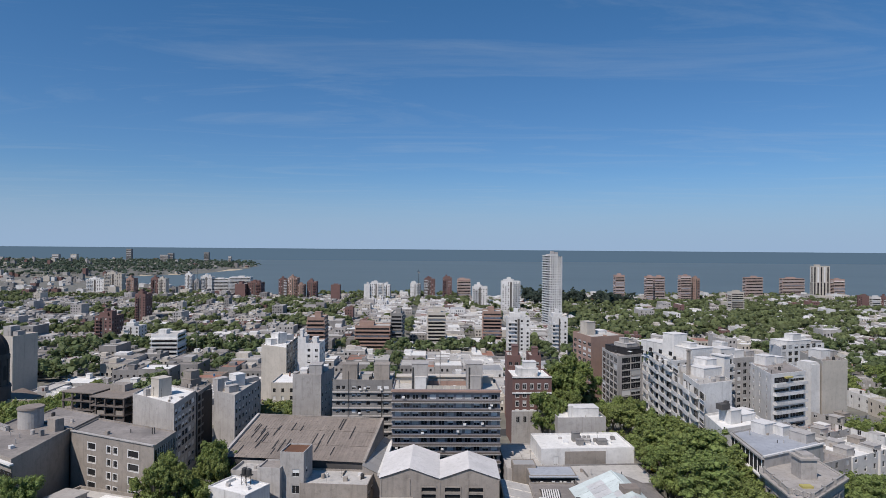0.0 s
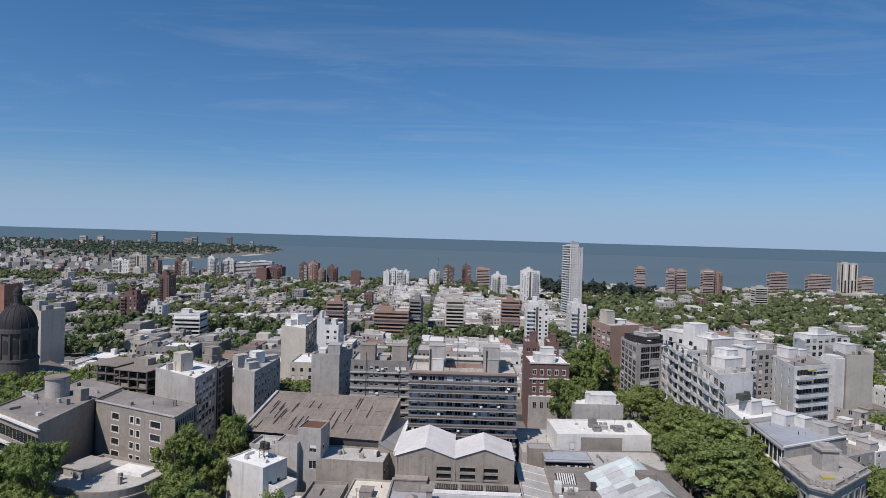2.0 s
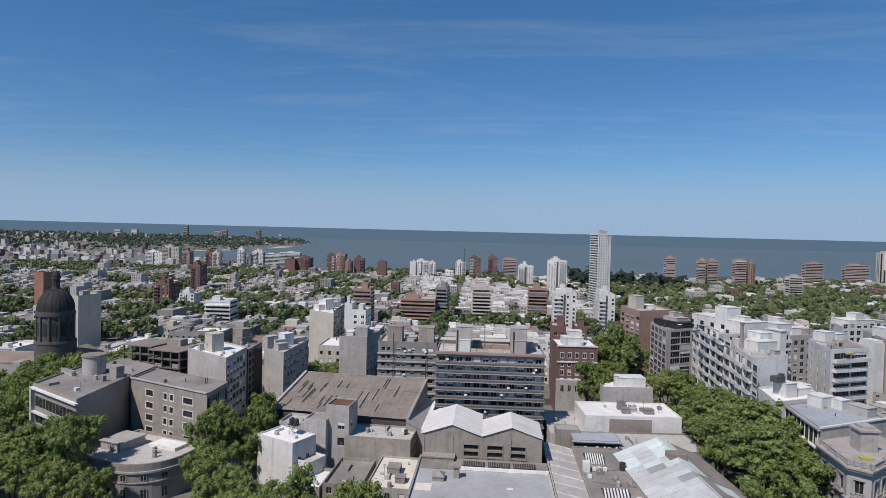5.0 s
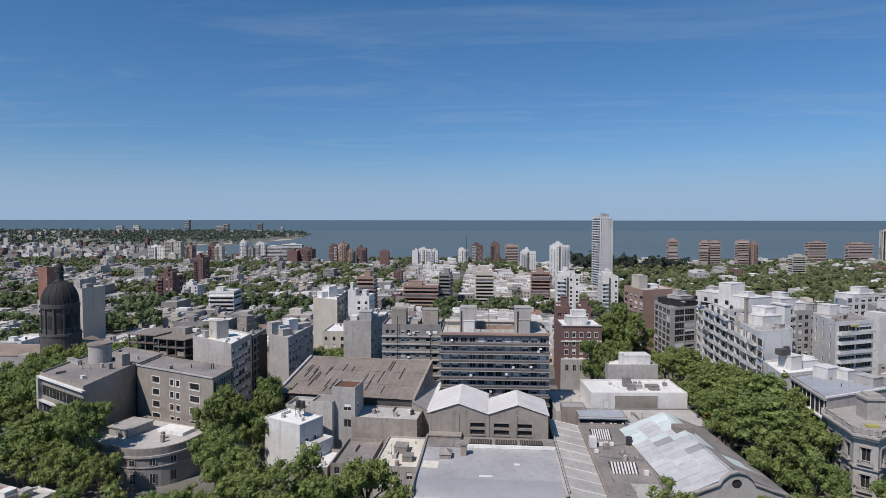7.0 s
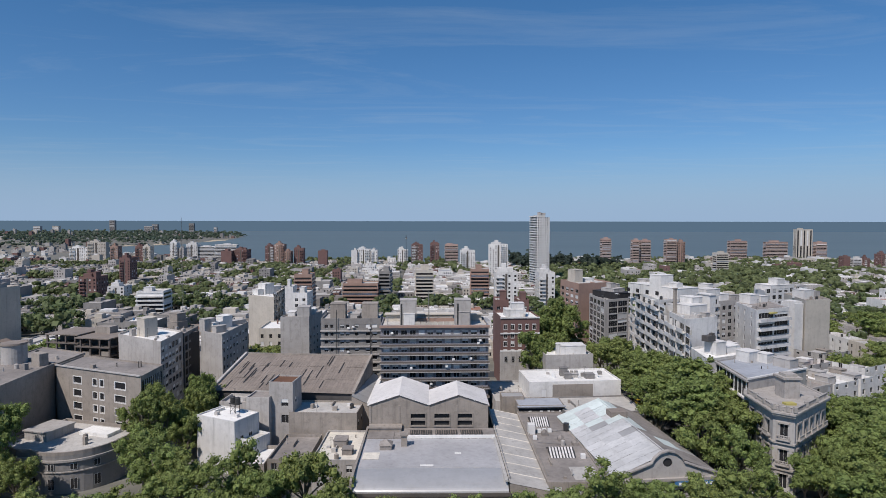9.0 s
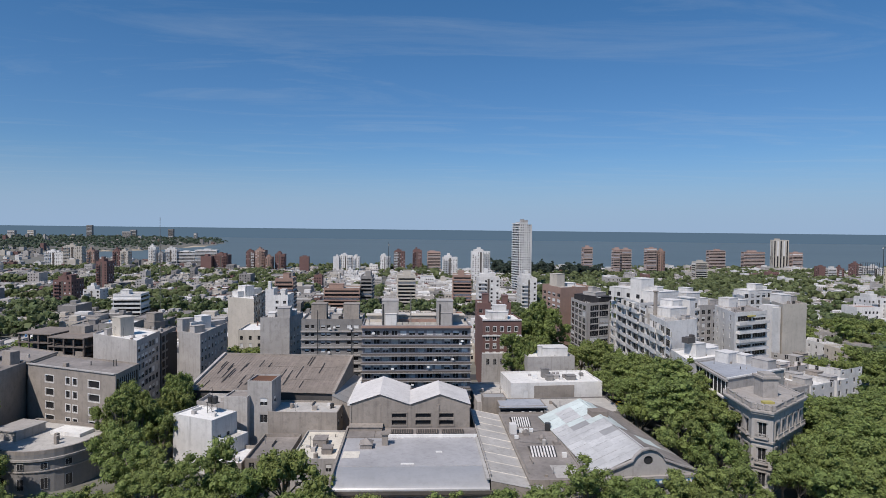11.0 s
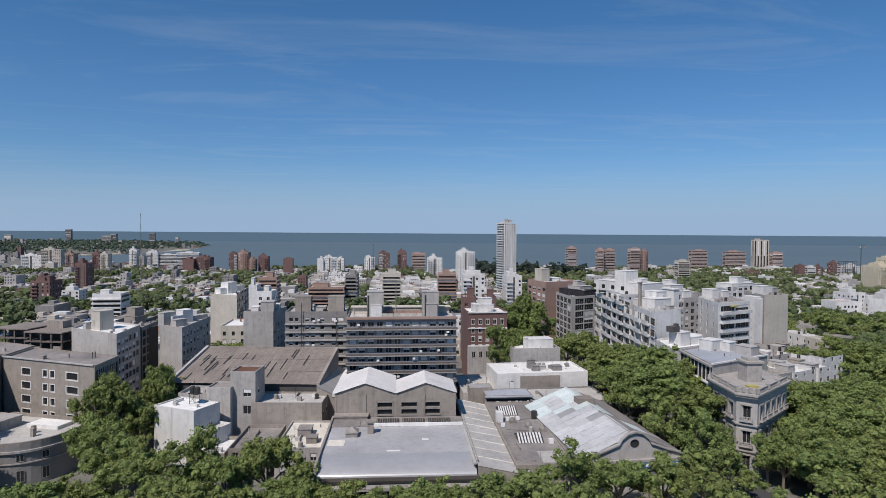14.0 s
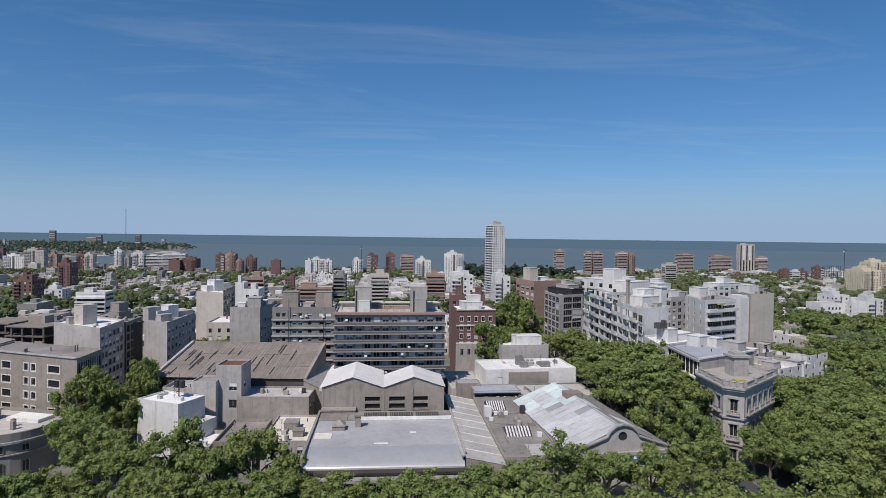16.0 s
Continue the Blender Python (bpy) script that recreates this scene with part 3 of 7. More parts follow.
def gabled_hall():
    """Two gabled bays behind a long hall with an aluminium barrel edge."""
    x0, x1, yf = -12.8, 18.7, 157.0
    root = thing("gabled_workshop", x0, yf, 0, -1.5, "twin-gabled grey concrete workshop with pale sheet roofs", "workshop")
    w, d, eave = 31.4, 19.0, 15.0
    half = w / 2
    top, deep = (17.7, 17.7), (19.0, 14.0)
    s = Shape()
    cols = [(11.0, 14.8), (17.2, 21.2), (23.2, 27.2)]
    found = facade(s, (0, 0), (1, 0), w, 0, eave, cols, [(9.6, 10.9), (11.5, 12.7)], 0.5)
    for i in range(2):
        a = i * half
        s.face((a, 0, eave), (a + half, 0, eave), (a + half / 2, 0, top[i]))
        s.face((a + half, deep[i], eave), (a, deep[i], eave), (a + half / 2, deep[i], top[i]))
    s.face((0, d, 0), (0, 0, 0), (0, 0, eave), (0, d, eave))
    s.face((w, 0, 0), (w, d, 0), (w, d, eave), (w, 0, eave))
    part("wall", s, CONCRETE, root)
    for p, ang, ww, hh in found:
        part("window", Shape().box(0, ww, 0, 0.1, 0, hh, slot=1).box(0, ww, -0.1, 0, hh * 0.46, hh * 0.54).box(0, ww, -0.1, 0, 0, 0.1), [DARK_METAL, DARK_ROOM], root, at=Matrix.Translation(p))
    for c0, c1 in cols:
        f = Shape().box(c0 - 0.25, c0, -0.12, 0, 9.2, 13.0).box(c1, c1 + 0.25, -0.12, 0, 9.2, 13.0).box(c0 - 0.25, c1 + 0.25, -0.14, 0, 12.7, 13.0).box(c0 - 0.25, c1 + 0.25, -0.14, 0, 9.2, 9.6).box(c0, c1, -0.1, 0, 10.9, 11.5)
        part("window_surround", f, CONCRETE, root)
    for c in (0.0, 7.6, half - 0.2, half + 7.2, w - 0.5):
        part("pilaster", Shape().box(c, c + 0.5, -0.16, 0, 7.0, eave), CONCRETE, root)
    part("side_annex", Shape().box(0.3, 8.6, -3.0, -0.2, 7.0, 9.9).box(0.1, 8.8, -3.2, -0.2, 9.9, 10.2), CONCRETE, root, "low cement annex against the gable")
    for i in range(2):
        a, t = i * half, 0.15
        for up, (m0, m1) in ((True, (a - (0.0 if i else 0.3), a + half / 2)), (False, (a + half / 2, a + half + (0.3 if i else 0.0)))):
            # corrugated: a folded profile running along the slope
            r = Shape()
            n = int((deep[i] + 0.4) / 0.25)
            for k in range(n + 1):
                yk, lift = -0.4 + k * 0.25, t + (0.05 if k % 2 else 0.0)
                r.v += [(m0, yk, (eave if up else top[i]) + lift), (m1, yk, (top[i] if up else eave) + lift)]
            r.f = [(2 * k, 2 * k + 1, 2 * k + 3, 2 * k + 2) for k in range(n)]
            r.s = [0] * n
            part("roof_slope", r, PALE_SHEET, root, "pale corrugated sheet roof slope")
    take(x0, yf, w, d)

    hall = thing("market_hall", -13.7, 124.0, 0, -1.5, "long low hall with a bright aluminium-coated roof", "hall")
    w, d = 32.8, 32.5
    s = Shape()
    found = facade(s, (0, 0), (1, 0), w, 0, 6.6, spread(w, 6, 4.0, 1.2), [(0.3, 3.6)], 0.5)
    s.face((0, d, 0), (0, 0, 0), (0, 0, 8), (0, d, 8))
    s.face((w, 0, 0), (w, d, 0), (w, d, 8), (w, 0, 8))
    part("wall", s, CONCRETE, hall)
    for p, ang, ww, hh in found:
        window(hall, Matrix.Translation(p) @ pose(0, 0, 0, 0, 0, ang), ww, hh, 0, 3, "shopfront")
    part("awning", Shape().box(-0.3, w + 0.3, -2.0, 0, 4.6, 5.2), STONE, hall, "dirty concrete canopy over the shops")
    part("cornice", Shape().box(-0.4, w + 0.4, -0.9, 0, 6.2, 6.9), DARK_CONCRETE, hall)
    # barrel edge, then flat
    r = Shape()
    prof = [(7.4 - 8.0 * math.cos(a), 6.9 + 2.0 * math.sin(a)) for a in [radians(7.5 * k) for k in range(13)]]
    xs = [0.0 + w * i / 16 for i in range(17)]
    for a, b in zip(xs, xs[1:]):
        for (y0, z0), (y1, z1) in zip(prof, prof[1:]):
            r.face((a, y0, z0), (b, y0, z0), (b, y1, z1), (a, y1, z1))
    part("barrel_roof", r, METAL_ROOF, hall, "bright rolled aluminium roof coating", smooth=True)
    flat = Shape().box(0.0, w, 7.4, 25.0, 8.5, 8.97)
    part("flat_deck", flat, DECK_ALU, hall, "dull aluminium-painted flat roof")
    for k, (a, b, c, e) in enumerate(((14.0, 17.0, 5.0, 5.9), (0.6, 4.4, 9.0, 13.0), (22.0, 23.5, 12.0, 13.1))):
        part("roof_patch", Shape().box(a, b, c + 3, e + 3, 9.0, 9.05), ROOF_CREAM if k == 1 else ROOF_WHITE, hall, "paler patch on the roof coating")
    part("edge_strip", Shape().box(w - 0.7, w, 0.0, 25.0, 8.9, 9.25), ROOF_PALE, hall, "pale painted kerb along the roof edge")
    part("roof", Shape().box(0, 7.0, 25.0, d, 8.4, 9.2).box(7.0, w, 25, d, 8.2, 9.05), ROOF_GREY, hall)
    part("kerb_wall", Shape().box(10, w - 0.2, 25.0, 25.5, 9.0, 9.8), ROOF_WHITE, hall, "white coated upstand wall")
    part("edge_wall", Shape().box(-0.5, 0.0, -0.6, d, 0, 9.6), CONCRETE, hall)
    for k, c in enumerate((11.0, 17.5, 24.0)):
        sk = part("skylight", Shape().box(c, c + 5.6, 27.2, 30.4, 9.05, 9.35), DARK_METAL, hall, "rusted ribbed skylight")
        for j in range(9):
            part("glazing_bar", Shape().box(c + 0.2 + j * 0.6, c + 0.4 + j * 0.6, 27.3, 30.3, 9.35, 9.5), FIBRE_ROOF, sk)
    v = Shape().box(4.2, 7.0, 17.5, 20.5, 8.9, 10.0)
    v.face((4.0, 17.3, 10.0), (7.2, 17.3, 10.0), (5.6, 19.0, 11.2))
    v.face((7.2, 17.3, 10.0), (7.2, 20.7, 10.0), (5.6, 19.0, 11.2))
    v.face((7.2, 20.7, 10.0), (4.0, 20.7, 10.0), (5.6, 19.0, 11.2))
    v.face((4.0, 20.7, 10.0), (4.0, 17.3, 10.0), (5.6, 19.0, 11.2))
    part("roof_lantern", v, [ROOF_GREY], hall, "small hipped glazed lantern")
    part("chimney", Shape().box(9.2, 10.6, 19.8, 21.2, 8.9, 11.6).box(8.9, 10.9, 19.5, 21.5, 11.6, 12.0), CONCRETE, hall)
    take(-13.7, 124, w, d)


def sheet_valley_roof():
    root = thing("lean_to_shed", 19.4, 123.5, 0, -1.5, "grey shed with a sloping ribbed sheet roof", "shed")
    w, d = 8.6, 50.0
    s = Shape()
    s.face((0, 0, 0), (w, 0, 0), (w, 0, 6.6), (0, 0, 8.4))
    s.face((w, 0, 0), (w, d, 0), (w, d, 6.6), (w, 0, 6.6))
    s.face((0, d, 0), (0, 0, 0), (0, 0, 8.4), (0, d, 8.4))
    part("wall", s, CONCRETE, root)
    n = 9
    for k in range(n):
        p, q = d * k / n, d * (k + 1) / n - 0.04
        r = Shape()
        r.v = [(0, p, 8.5), (w, p, 6.7), (w, q - 0.3, 6.7), (0, q - 0.3, 8.5), (w, q, 6.76), (0, q, 8.56)]
        r.f, r.s = [(0, 1, 2, 3), (3, 2, 4, 5)], [0, 0]
        part("roof_sheet", r, ROOF_PALE, root)
        part("roof_lap", Shape().beam((0, q, 8.56), (w, q, 6.76), 0.09, 0.09, 4), ROOF_CREAM, root)
    part("gutter_pipe", Shape().beam((0.2, 2, 8.9), (0.2, d, 8.9), 0.14, 0.14, 6), PALE, root)
    take(19.4, 123.5, w, d)


def skylight_house():
    root = block("flat_roofed_house", "low house with grey felt roof and glazed skylights", "house", 28.0, 126.0, -1.5, 13.2, 48.0, 7.4, CONCRETE, ROOF_GREY,
                 {"front": (spread(13.2, 3, 1.6, 1.5), [(1.0, 3.6), (4.6, 6.4)])}, parapet=0.4)
    for (cx, cy, ww, dd) in ((3.5, 14, 6.0, 7.0), (2.5, 36, 5.0, 8.0)):
        k = Shape()
        for j in range(8):
            a, b = cx + ww * j / 8, cx + ww * (j + 0.55) / 8
            k.face((a, cy, 7.05), (b, cy, 7.05), (b, cy + dd / 2, 8.5), (a, cy + dd / 2, 8.5))
            k.face((b, cy + dd, 7.05), (a, cy + dd, 7.05), (a, cy + dd / 2, 8.5), (b, cy + dd / 2, 8.5))
        g = Shape()
        g.face((cx, cy, 7.02), (cx + ww, cy, 7.02), (cx + ww, cy + dd / 2, 8.45), (cx, cy + dd / 2, 8.45))
        g.face((cx + ww, cy + dd, 7.02), (cx, cy + dd, 7.02), (cx, cy + dd / 2, 8.45), (cx + ww, cy + dd / 2, 8.45))
        g.face((cx, cy + dd, 7.02), (cx, cy, 7.02), (cx, cy + dd / 2, 8.45))
        g.face((cx + ww, cy, 7.02), (cx + ww, cy + dd, 7.02), (cx + ww, cy + dd / 2, 8.45))
        sk = part("skylight", g, DARK_METAL, root, "dark glazed skylight with white ribs")
        part("ribs", k, PALE_SHEET, sk)
    for (cx, cy) in ((7.5, 25), (10.5, 22), (4.0, 29)):
        part("vent", Shape().box(cx, cx + 1.6, cy, cy + 1.6, 7.0, 7.7).tube(cx + 0.8, cy + 0.8, 7.7, 8.5, 0.9, 0.2, 4), ROOF_GREY, root)
    part("water_tank", Shape().tube(11.3, 33, 7.0, 9.0, 0.8), DARK_METAL, root, "dark round water tank")
    part("shaft", Shape().box(0.6, 2.4, 30, 32, 7, 9.6), WHITE, root)
    for (cx, cy) in ((3.2, 31.0), (4.6, 31.4), (6.0, 31.2), (1.2, 26.0)):
        part("condenser", Shape().box(cx, cx + 1.0, cy, cy + 0.7, 7.1, 8.0), AC_WHITE, root, "white air conditioner condenser")
    for (xa, ya, xb, yb) in ((0.8, 4.0, 0.8, 40.0), (5.0, 31.0, 11.0, 33.0), (2.0, 24.0, 9.0, 22.5)):
        part("roof_pipe", Shape().beam((xa, ya, 7.25), (xb, yb, 7.25), 0.09, 0.09, 5), GREY, root)
    part("roof_patch", Shape().box(6.5, 12.2, 2.0, 9.0, 7.0, 7.03), ROOF_PALE, root, "paler roof felt patch")
    take(28, 126, 13.2, 48)


def pediment_house():
    """Hall with a ridge roof of patched sheet behind a shaped gable."""
    root = thing("gable_hall", 43.0, 127.0, 0, 4.0, "old hall with curved parapet gable and patched metal roof", "hall")
    w, d, eave, ridge = 24.0, 42.0, 7.6, 12.4
    s = Shape()
    found = facade(s, (0, 0), (1, 0), w, 0, eave, spread(w, 4, 2.4, 2.0), [(0.8, 4.4)], 0.4)
    top = [(0, 7.6), (1, 8.0), (4, 8.9), (7.5, 10.2), (8.2, 10.4), (8.9, 11.6), (10.3, 12.7), (12, 13.1), (13.7, 12.7), (15.1, 11.6), (15.8, 10.4), (16.5, 10.2), (20, 8.9), (23, 8.0), (24, 7.6)]
    hole = [(12 + 1.05 * math.cos(a), 10.6 + 0.95 * math.sin(a)) for a in [math.pi - 2 * math.pi * i / 20 for i in range(21)]]
    left = [p for p in top if p[0] <= 12]
    right = [p for p in top if p[0] >= 12]
    halfl = [(12, hole[5][1])] + [hole[i] for i in (4, 3, 2, 1, 0)] + [hole[i] for i in (19, 18, 17, 16, 15)] + [(12, eave)]
    halfr = [(12, eave)] + [hole[i] for i in (15, 14, 13, 12, 11, 10, 9, 8, 7, 6, 5)]
    s.face(*[(x, 0, z) for x, z in halfl[:-1] + [(12, eave)] + left])
    s.face(*[(x, 0, z) for x, z in halfr + right])
    s.face((0, d, 0), (0, 0, 0), (0, 0, eave), (0, d, eave))
    s.face((w, 0, 0), (w, d, 0), (w, d, eave), (w, 0, eave))
    s.face((w, d, 0), (0, d, 0), (0, d, eave), (w / 2, d, ridge), (w, d, eave))
    part("wall", s, PALE, root)
    part("round_window", Shape().prism([(x, z) for x, z in hole[:-1]], 0, 0.1), DARK_ROOM, root, at=Matrix.Rotation(radians(90), 4, "X") @ Matrix.Translation((0, 0, -0.4)))
    c = Shape()
    for (xa, za), (xb, zb) in zip(top, top[1:]):
        c.face((xa, -0.5, za), (xb, -0.5, zb), (xb, -0.5, zb + 0.35), (xa, -0.5, za + 0.35))
        c.face((xa, -0.5, za + 0.35), (xb, -0.5, zb + 0.35), (xb, 0.4, zb + 0.35), (xa, 0.4, za + 0.35))
        c.face((xb, -0.5, zb), (xa, -0.5, za), (xa, 0.4, za), (xb, 0.4, zb))
    part("coping", c, STONE, root, "dark weathered moulded coping")
    part("cornice", Shape().box(-0.4, w + 0.4, -0.7, 0, 6.6, 7.2), STONE, root)
    part("sign_board", Shape().box(13.4, 23.5, -0.9, -0.72, 5.5, 6.5), BLUE_TANK, root, "blue sign board with pale lettering bars")
    sb = root.children[-1]
    for k in range(7):
        part("lettering", Shape().box(14.2 + k * 1.2, 14.9 + k * 1.2, -0.95, -0.9, 5.7, 6.3), AC_WHITE, sb)
    for p, ang, ww, hh in found:
        window(root, Matrix.Translation(p), ww, hh)
    # sheets of the roof, one by one
    rng = random.Random(3)
    n, rows = 14, 3
    for side in (0, 1):
        for k in range(n):
            for j in range(rows):
                a, b = 0.4 + (d - 0.4) * k / n, 0.4 + (d - 0.4) * (k + 1) / n - 0.05
                f0, f1 = j / rows, (j + 1) / rows + 0.02
                lift = 0.05 + 0.05 * (j % 2) + rng.uniform(0, 0.03)

                def on(f, y, side=side, lift=lift):
                    xx = -0.2 + (w / 2 + 0.2) * f if side == 0 else w + 0.2 - (w / 2 + 0.2) * f
                    return (xx, y, eave - 0.1 + (ridge - eave + 0.1) * f + lift)

                r = Shape()
                q = [on(f0, a), on(f0, b), on(f1, b), on(f1, a)]
                r.face(*(q if side else q[::-1]))
                # left slope mostly in bright sheets, right slope mostly in grey, green ones by place
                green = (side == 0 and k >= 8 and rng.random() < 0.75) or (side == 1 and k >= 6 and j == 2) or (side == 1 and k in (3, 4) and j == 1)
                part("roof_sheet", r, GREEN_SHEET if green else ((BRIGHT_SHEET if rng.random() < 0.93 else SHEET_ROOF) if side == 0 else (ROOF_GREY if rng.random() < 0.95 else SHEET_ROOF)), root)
    hatch = Shape()
    hatch.box(10.0, 14.5, 27, 30.5, ridge - 1.2, ridge + 0.7)
    part("ridge_hatch", hatch, FIBRE_ROOF, root)
    take(43, 127, w, d)


def corrugated_hall():
    """Large old hall with a brown sheet roof; dark strips stand for gaps in it."""
    root = thing("corrugated_hall", -60.0, 176.0, 0, -7.0, "large old hall with brown fibre-cement sheet roof", "hall")
    w, d, eave, top = 41.5, 26.0, 14.0, 19.0
    s = Shape()
    # solid dark band: the eave's shade is put into its colour
    part("clerestory", Shape().box(0, w, 0.6, 0.9, 8, eave - 0.2), SOOT_SHADE, root, "solid dark band for the shade of the clerestory under the eave")
    s.face((w, 0, 0), (w, d, 0), (w, d, top), (w, 0, eave))
    s.face((0, d, 0), (0, 0, 0), (0, 0, eave), (0, d, top))
    s.face((w, d, 0), (0, d, 0), (0, d, top), (w, d, top))
    part("wall", s, CONCRETE, root)
    n = 44
    rng = random.Random(11)
    for k in range(n):
        a, b = w * k / n, w * (k + 1) / n
        r = Shape()
        for j in range(3):
            f0, f1 = j / 3, (j + 1) / 3
            p = [(a, d * f0, eave + (top - eave) * f0 + 0.12), (b - 0.06, d * f0, eave + (top - eave) * f0 + 0.12),
                 (b - 0.06, d * f1, eave + (top - eave) * f1 + 0.12 - 0.05), (a, d * f1, eave + (top - eave) * f1 + 0.07)]
            r.face(*p)
            r.beam(p[0], p[3], 0.05, 0.05, 4)
        part("roof_sheet", r, FIBRE_ROOF, root)
    # gaps are dark strips over whole sheets, their shade put into the colour
    for k in range(24):
        slots = Shape()
        a = rng.choice([rng.uniform(2, 15), rng.uniform(14, 39)])
        f0 = rng.uniform(0.05, 0.75)
        f1 = f0 + rng.uniform(0.1, 0.35)
        f1 = min(f1, 0.97)
        slots.face((a, d * f0, eave + 5 * f0 + 0.24), (a + 0.3, d * f0, eave + 5 * f0 + 0.24), (a + 0.3, d * f1, eave + 5 * f1 + 0.22), (a, d * f1, eave + 5 * f1 + 0.22))
        part("roof_slot", slots, DARK_ROOM, root, "dark strip laid on the sheets for a shaded gap")
    part("verge_wall", Shape().prism([(-0.9, 0), (0, 0), (0, 0.1), (-0.9, 0.1)], 0, 0.1), CONCRETE, root)
    for xa in (-0.8, w):
        v = Shape()
        v.v = [(xa, -0.5, 0), (xa + 0.8, -0.5, 0), (xa + 0.8, d, 0), (xa, d, 0), (xa, -0.5, eave + 0.7), (xa + 0.8, -0.5, eave + 0.7), (xa + 0.8, d, top + 0.8), (xa, d, top + 0.8)]
        v.f = [(4, 5, 6, 7), (0, 1, 5, 4), (1, 2, 6, 5), (2, 3, 7, 6), (3, 0, 4, 7)]
        v.s = [0] * 5
        part("gable_parapet", v, CONCRETE if xa > 0 else PALE, root)
    part("ridge_wall", Shape().box(0, w, d, d + 0.5, 10, top + 0.5), CONCRETE, root)
    side = thing("side_lean_to", -18.6, 168.0, 0, -3, "narrow lean-to with pale sloping sheet roof", "shed")
    v = Shape()
    v.v = [(0, 0, 0), (5.4, 0, 0), (5.4, 30, 0), (0, 30, 0), (0, 0, 14.2), (5.4, 0, 11.6), (5.4, 30, 11.6), (0, 30, 14.2)]
    v.f, v.s = [(0, 1, 5, 4), (1, 2, 6, 5), (2, 3, 7, 6), (3, 0, 4, 7)], [0] * 4
    part("wall", v, CONCRETE, side)
    for k in range(6):
        q = Shape()
        q.face((-0.1, k * 5, 14.35), (4.2, k * 5, 12.3), (4.2, k * 5 + 4.9, 12.3), (-0.1, k * 5 + 4.9, 14.35))
        part("roof_sheet", q, SHEET_ROOF, side)
    part("coping", Shape().box(4.3, 5.5, -0.2, 30, 11.5, 12.5), ROOF_WHITE, side)
    take(-60, 170, 47, 32)


def front_row():
    # white cube house with two tanks
    r = block("house", "white rendered cube house with bright white roof", "house", -56.9, 155.2, -28, 12.9, 8.6, 13.7, WHITE, ROOF_WHITE,
              {"right": ([(2, 3.2), (5, 6.2)], [(4.5, 5.9), (8.0, 9.4)])}, parapet=0.35)
    part("light_well", Shape().box(5.4, 6.6, 0.8, 6.0, 12.5, 12.95), CONCRETE, r)
    take(-58, 146, 18, 18)
    tanks = thing("water_tanks", -48.8, 156.6, 13.35, -28, "two black round water tanks on a steel stand", "water tank")
    st = Shape()
    for a in (0, 1.8):
        for b in (0, 1.4):
            st.beam((a, b, 0), (a, b, 2.6), 0.07, 0.07, 5)
    st.beam((0, 0, 0.4), (1.8, 0, 2.4), 0.05, 0.05, 4).beam((1.8, 0, 0.4), (0, 0, 2.4), 0.05, 0.05, 4).box(-0.3, 2.6, -0.2, 1.6, 2.6, 2.75)
    part("stand", st, DARK_METAL, tanks)
    for a in (0.35, 1.9):
        part("tank", Shape().tube(a, 0.7, 2.75, 4.2, 0.72, sides=16).tube(a, 0.7, 4.2, 4.5, 0.72, 0.25, 16), DARK_METAL, tanks, smooth=False)
    # stair tower and annex in front of the corrugated hall
    block("stair_tower", "grey rendered stair tower with rust-stained cap", "building", -45.9, 161.0, -7, 6.2, 6.5, 16.4, PALE, ROOF_GREY, {"right": ([(2.5, 4.0)], [(8, 9.4), (11, 12.2)])}, parapet=0.4)
    block("stair_tower", "taller grey stair tower with rusty roof", "building", -40.2, 162.2, -7, 6.6, 7.5, 20.2, PALE, RUST, {"front": ([(3.4, 5.4)], [(9.0, 11.2), (13.6, 15.6)]), "right": ([(2.0, 3.4)], [(14, 15.6)])}, parapet=0.4)
    block("annex", "stained flat-roofed concrete annex", "building", -34.6, 161.0, -5, 18.4, 11, 12.2, CONCRETE, ROOF_PALE, {"right": ([(1.5, 3.5), (6, 8)], [(4, 5.6), (8.2, 9.8)])}, parapet=0.5)
    block("terrace_house", "old house with pale parapet terrace", "house", -55.0, 167.0, -7, 13, 8, 13.5, PALE, ROOF_PALE, {}, parapet=0.8)
    block("house", "small white stepped house beside the cube house", "house", -45.2, 151.0, -28, 4.6, 6.5, 9.0, WHITE, ROOF_PALE, {"front": ([(1.0, 2.2)], [(4.5, 6)])}, parapet=0.6)
    # low yards between
    block("house", "low house with yellowed white roof and lanterns", "house", -25.0, 140.0, -3, 10.8, 20, 7.5, PALE, ROOF_CREAM, {"front": (spread(10.8, 3, 1.4, 1.2), [(1, 3), (4.4, 6.2)])},
          rooms=[(3.5, 9, 3.2, 3.6, 1.8, ROOF_GREY), (6.5, 4, 2.4, 2.6, 1.5, ROOF_GREY)], parapet=0.5)
    block("house", "low grey house with mossy flat roof", "house", -35.8, 142.0, -3, 9.6, 17, 7.0, CONCRETE, ROOF_GREY, {"front": (spread(9.6, 3, 1.3, 1.0), [(1, 3), (4.4, 6)])}, parapet=0.8)
    block("house", "low house with dark parapets and small white roof", "house", -45.0, 142.0, -3, 8.6, 12, 6.0, CONCRETE, ROOF_WHITE, {"front": (spread(8.6, 2, 1.3, 1.2), [(1, 3)])}, parapet=0.9)
    take(-60, 138, 47, 40)
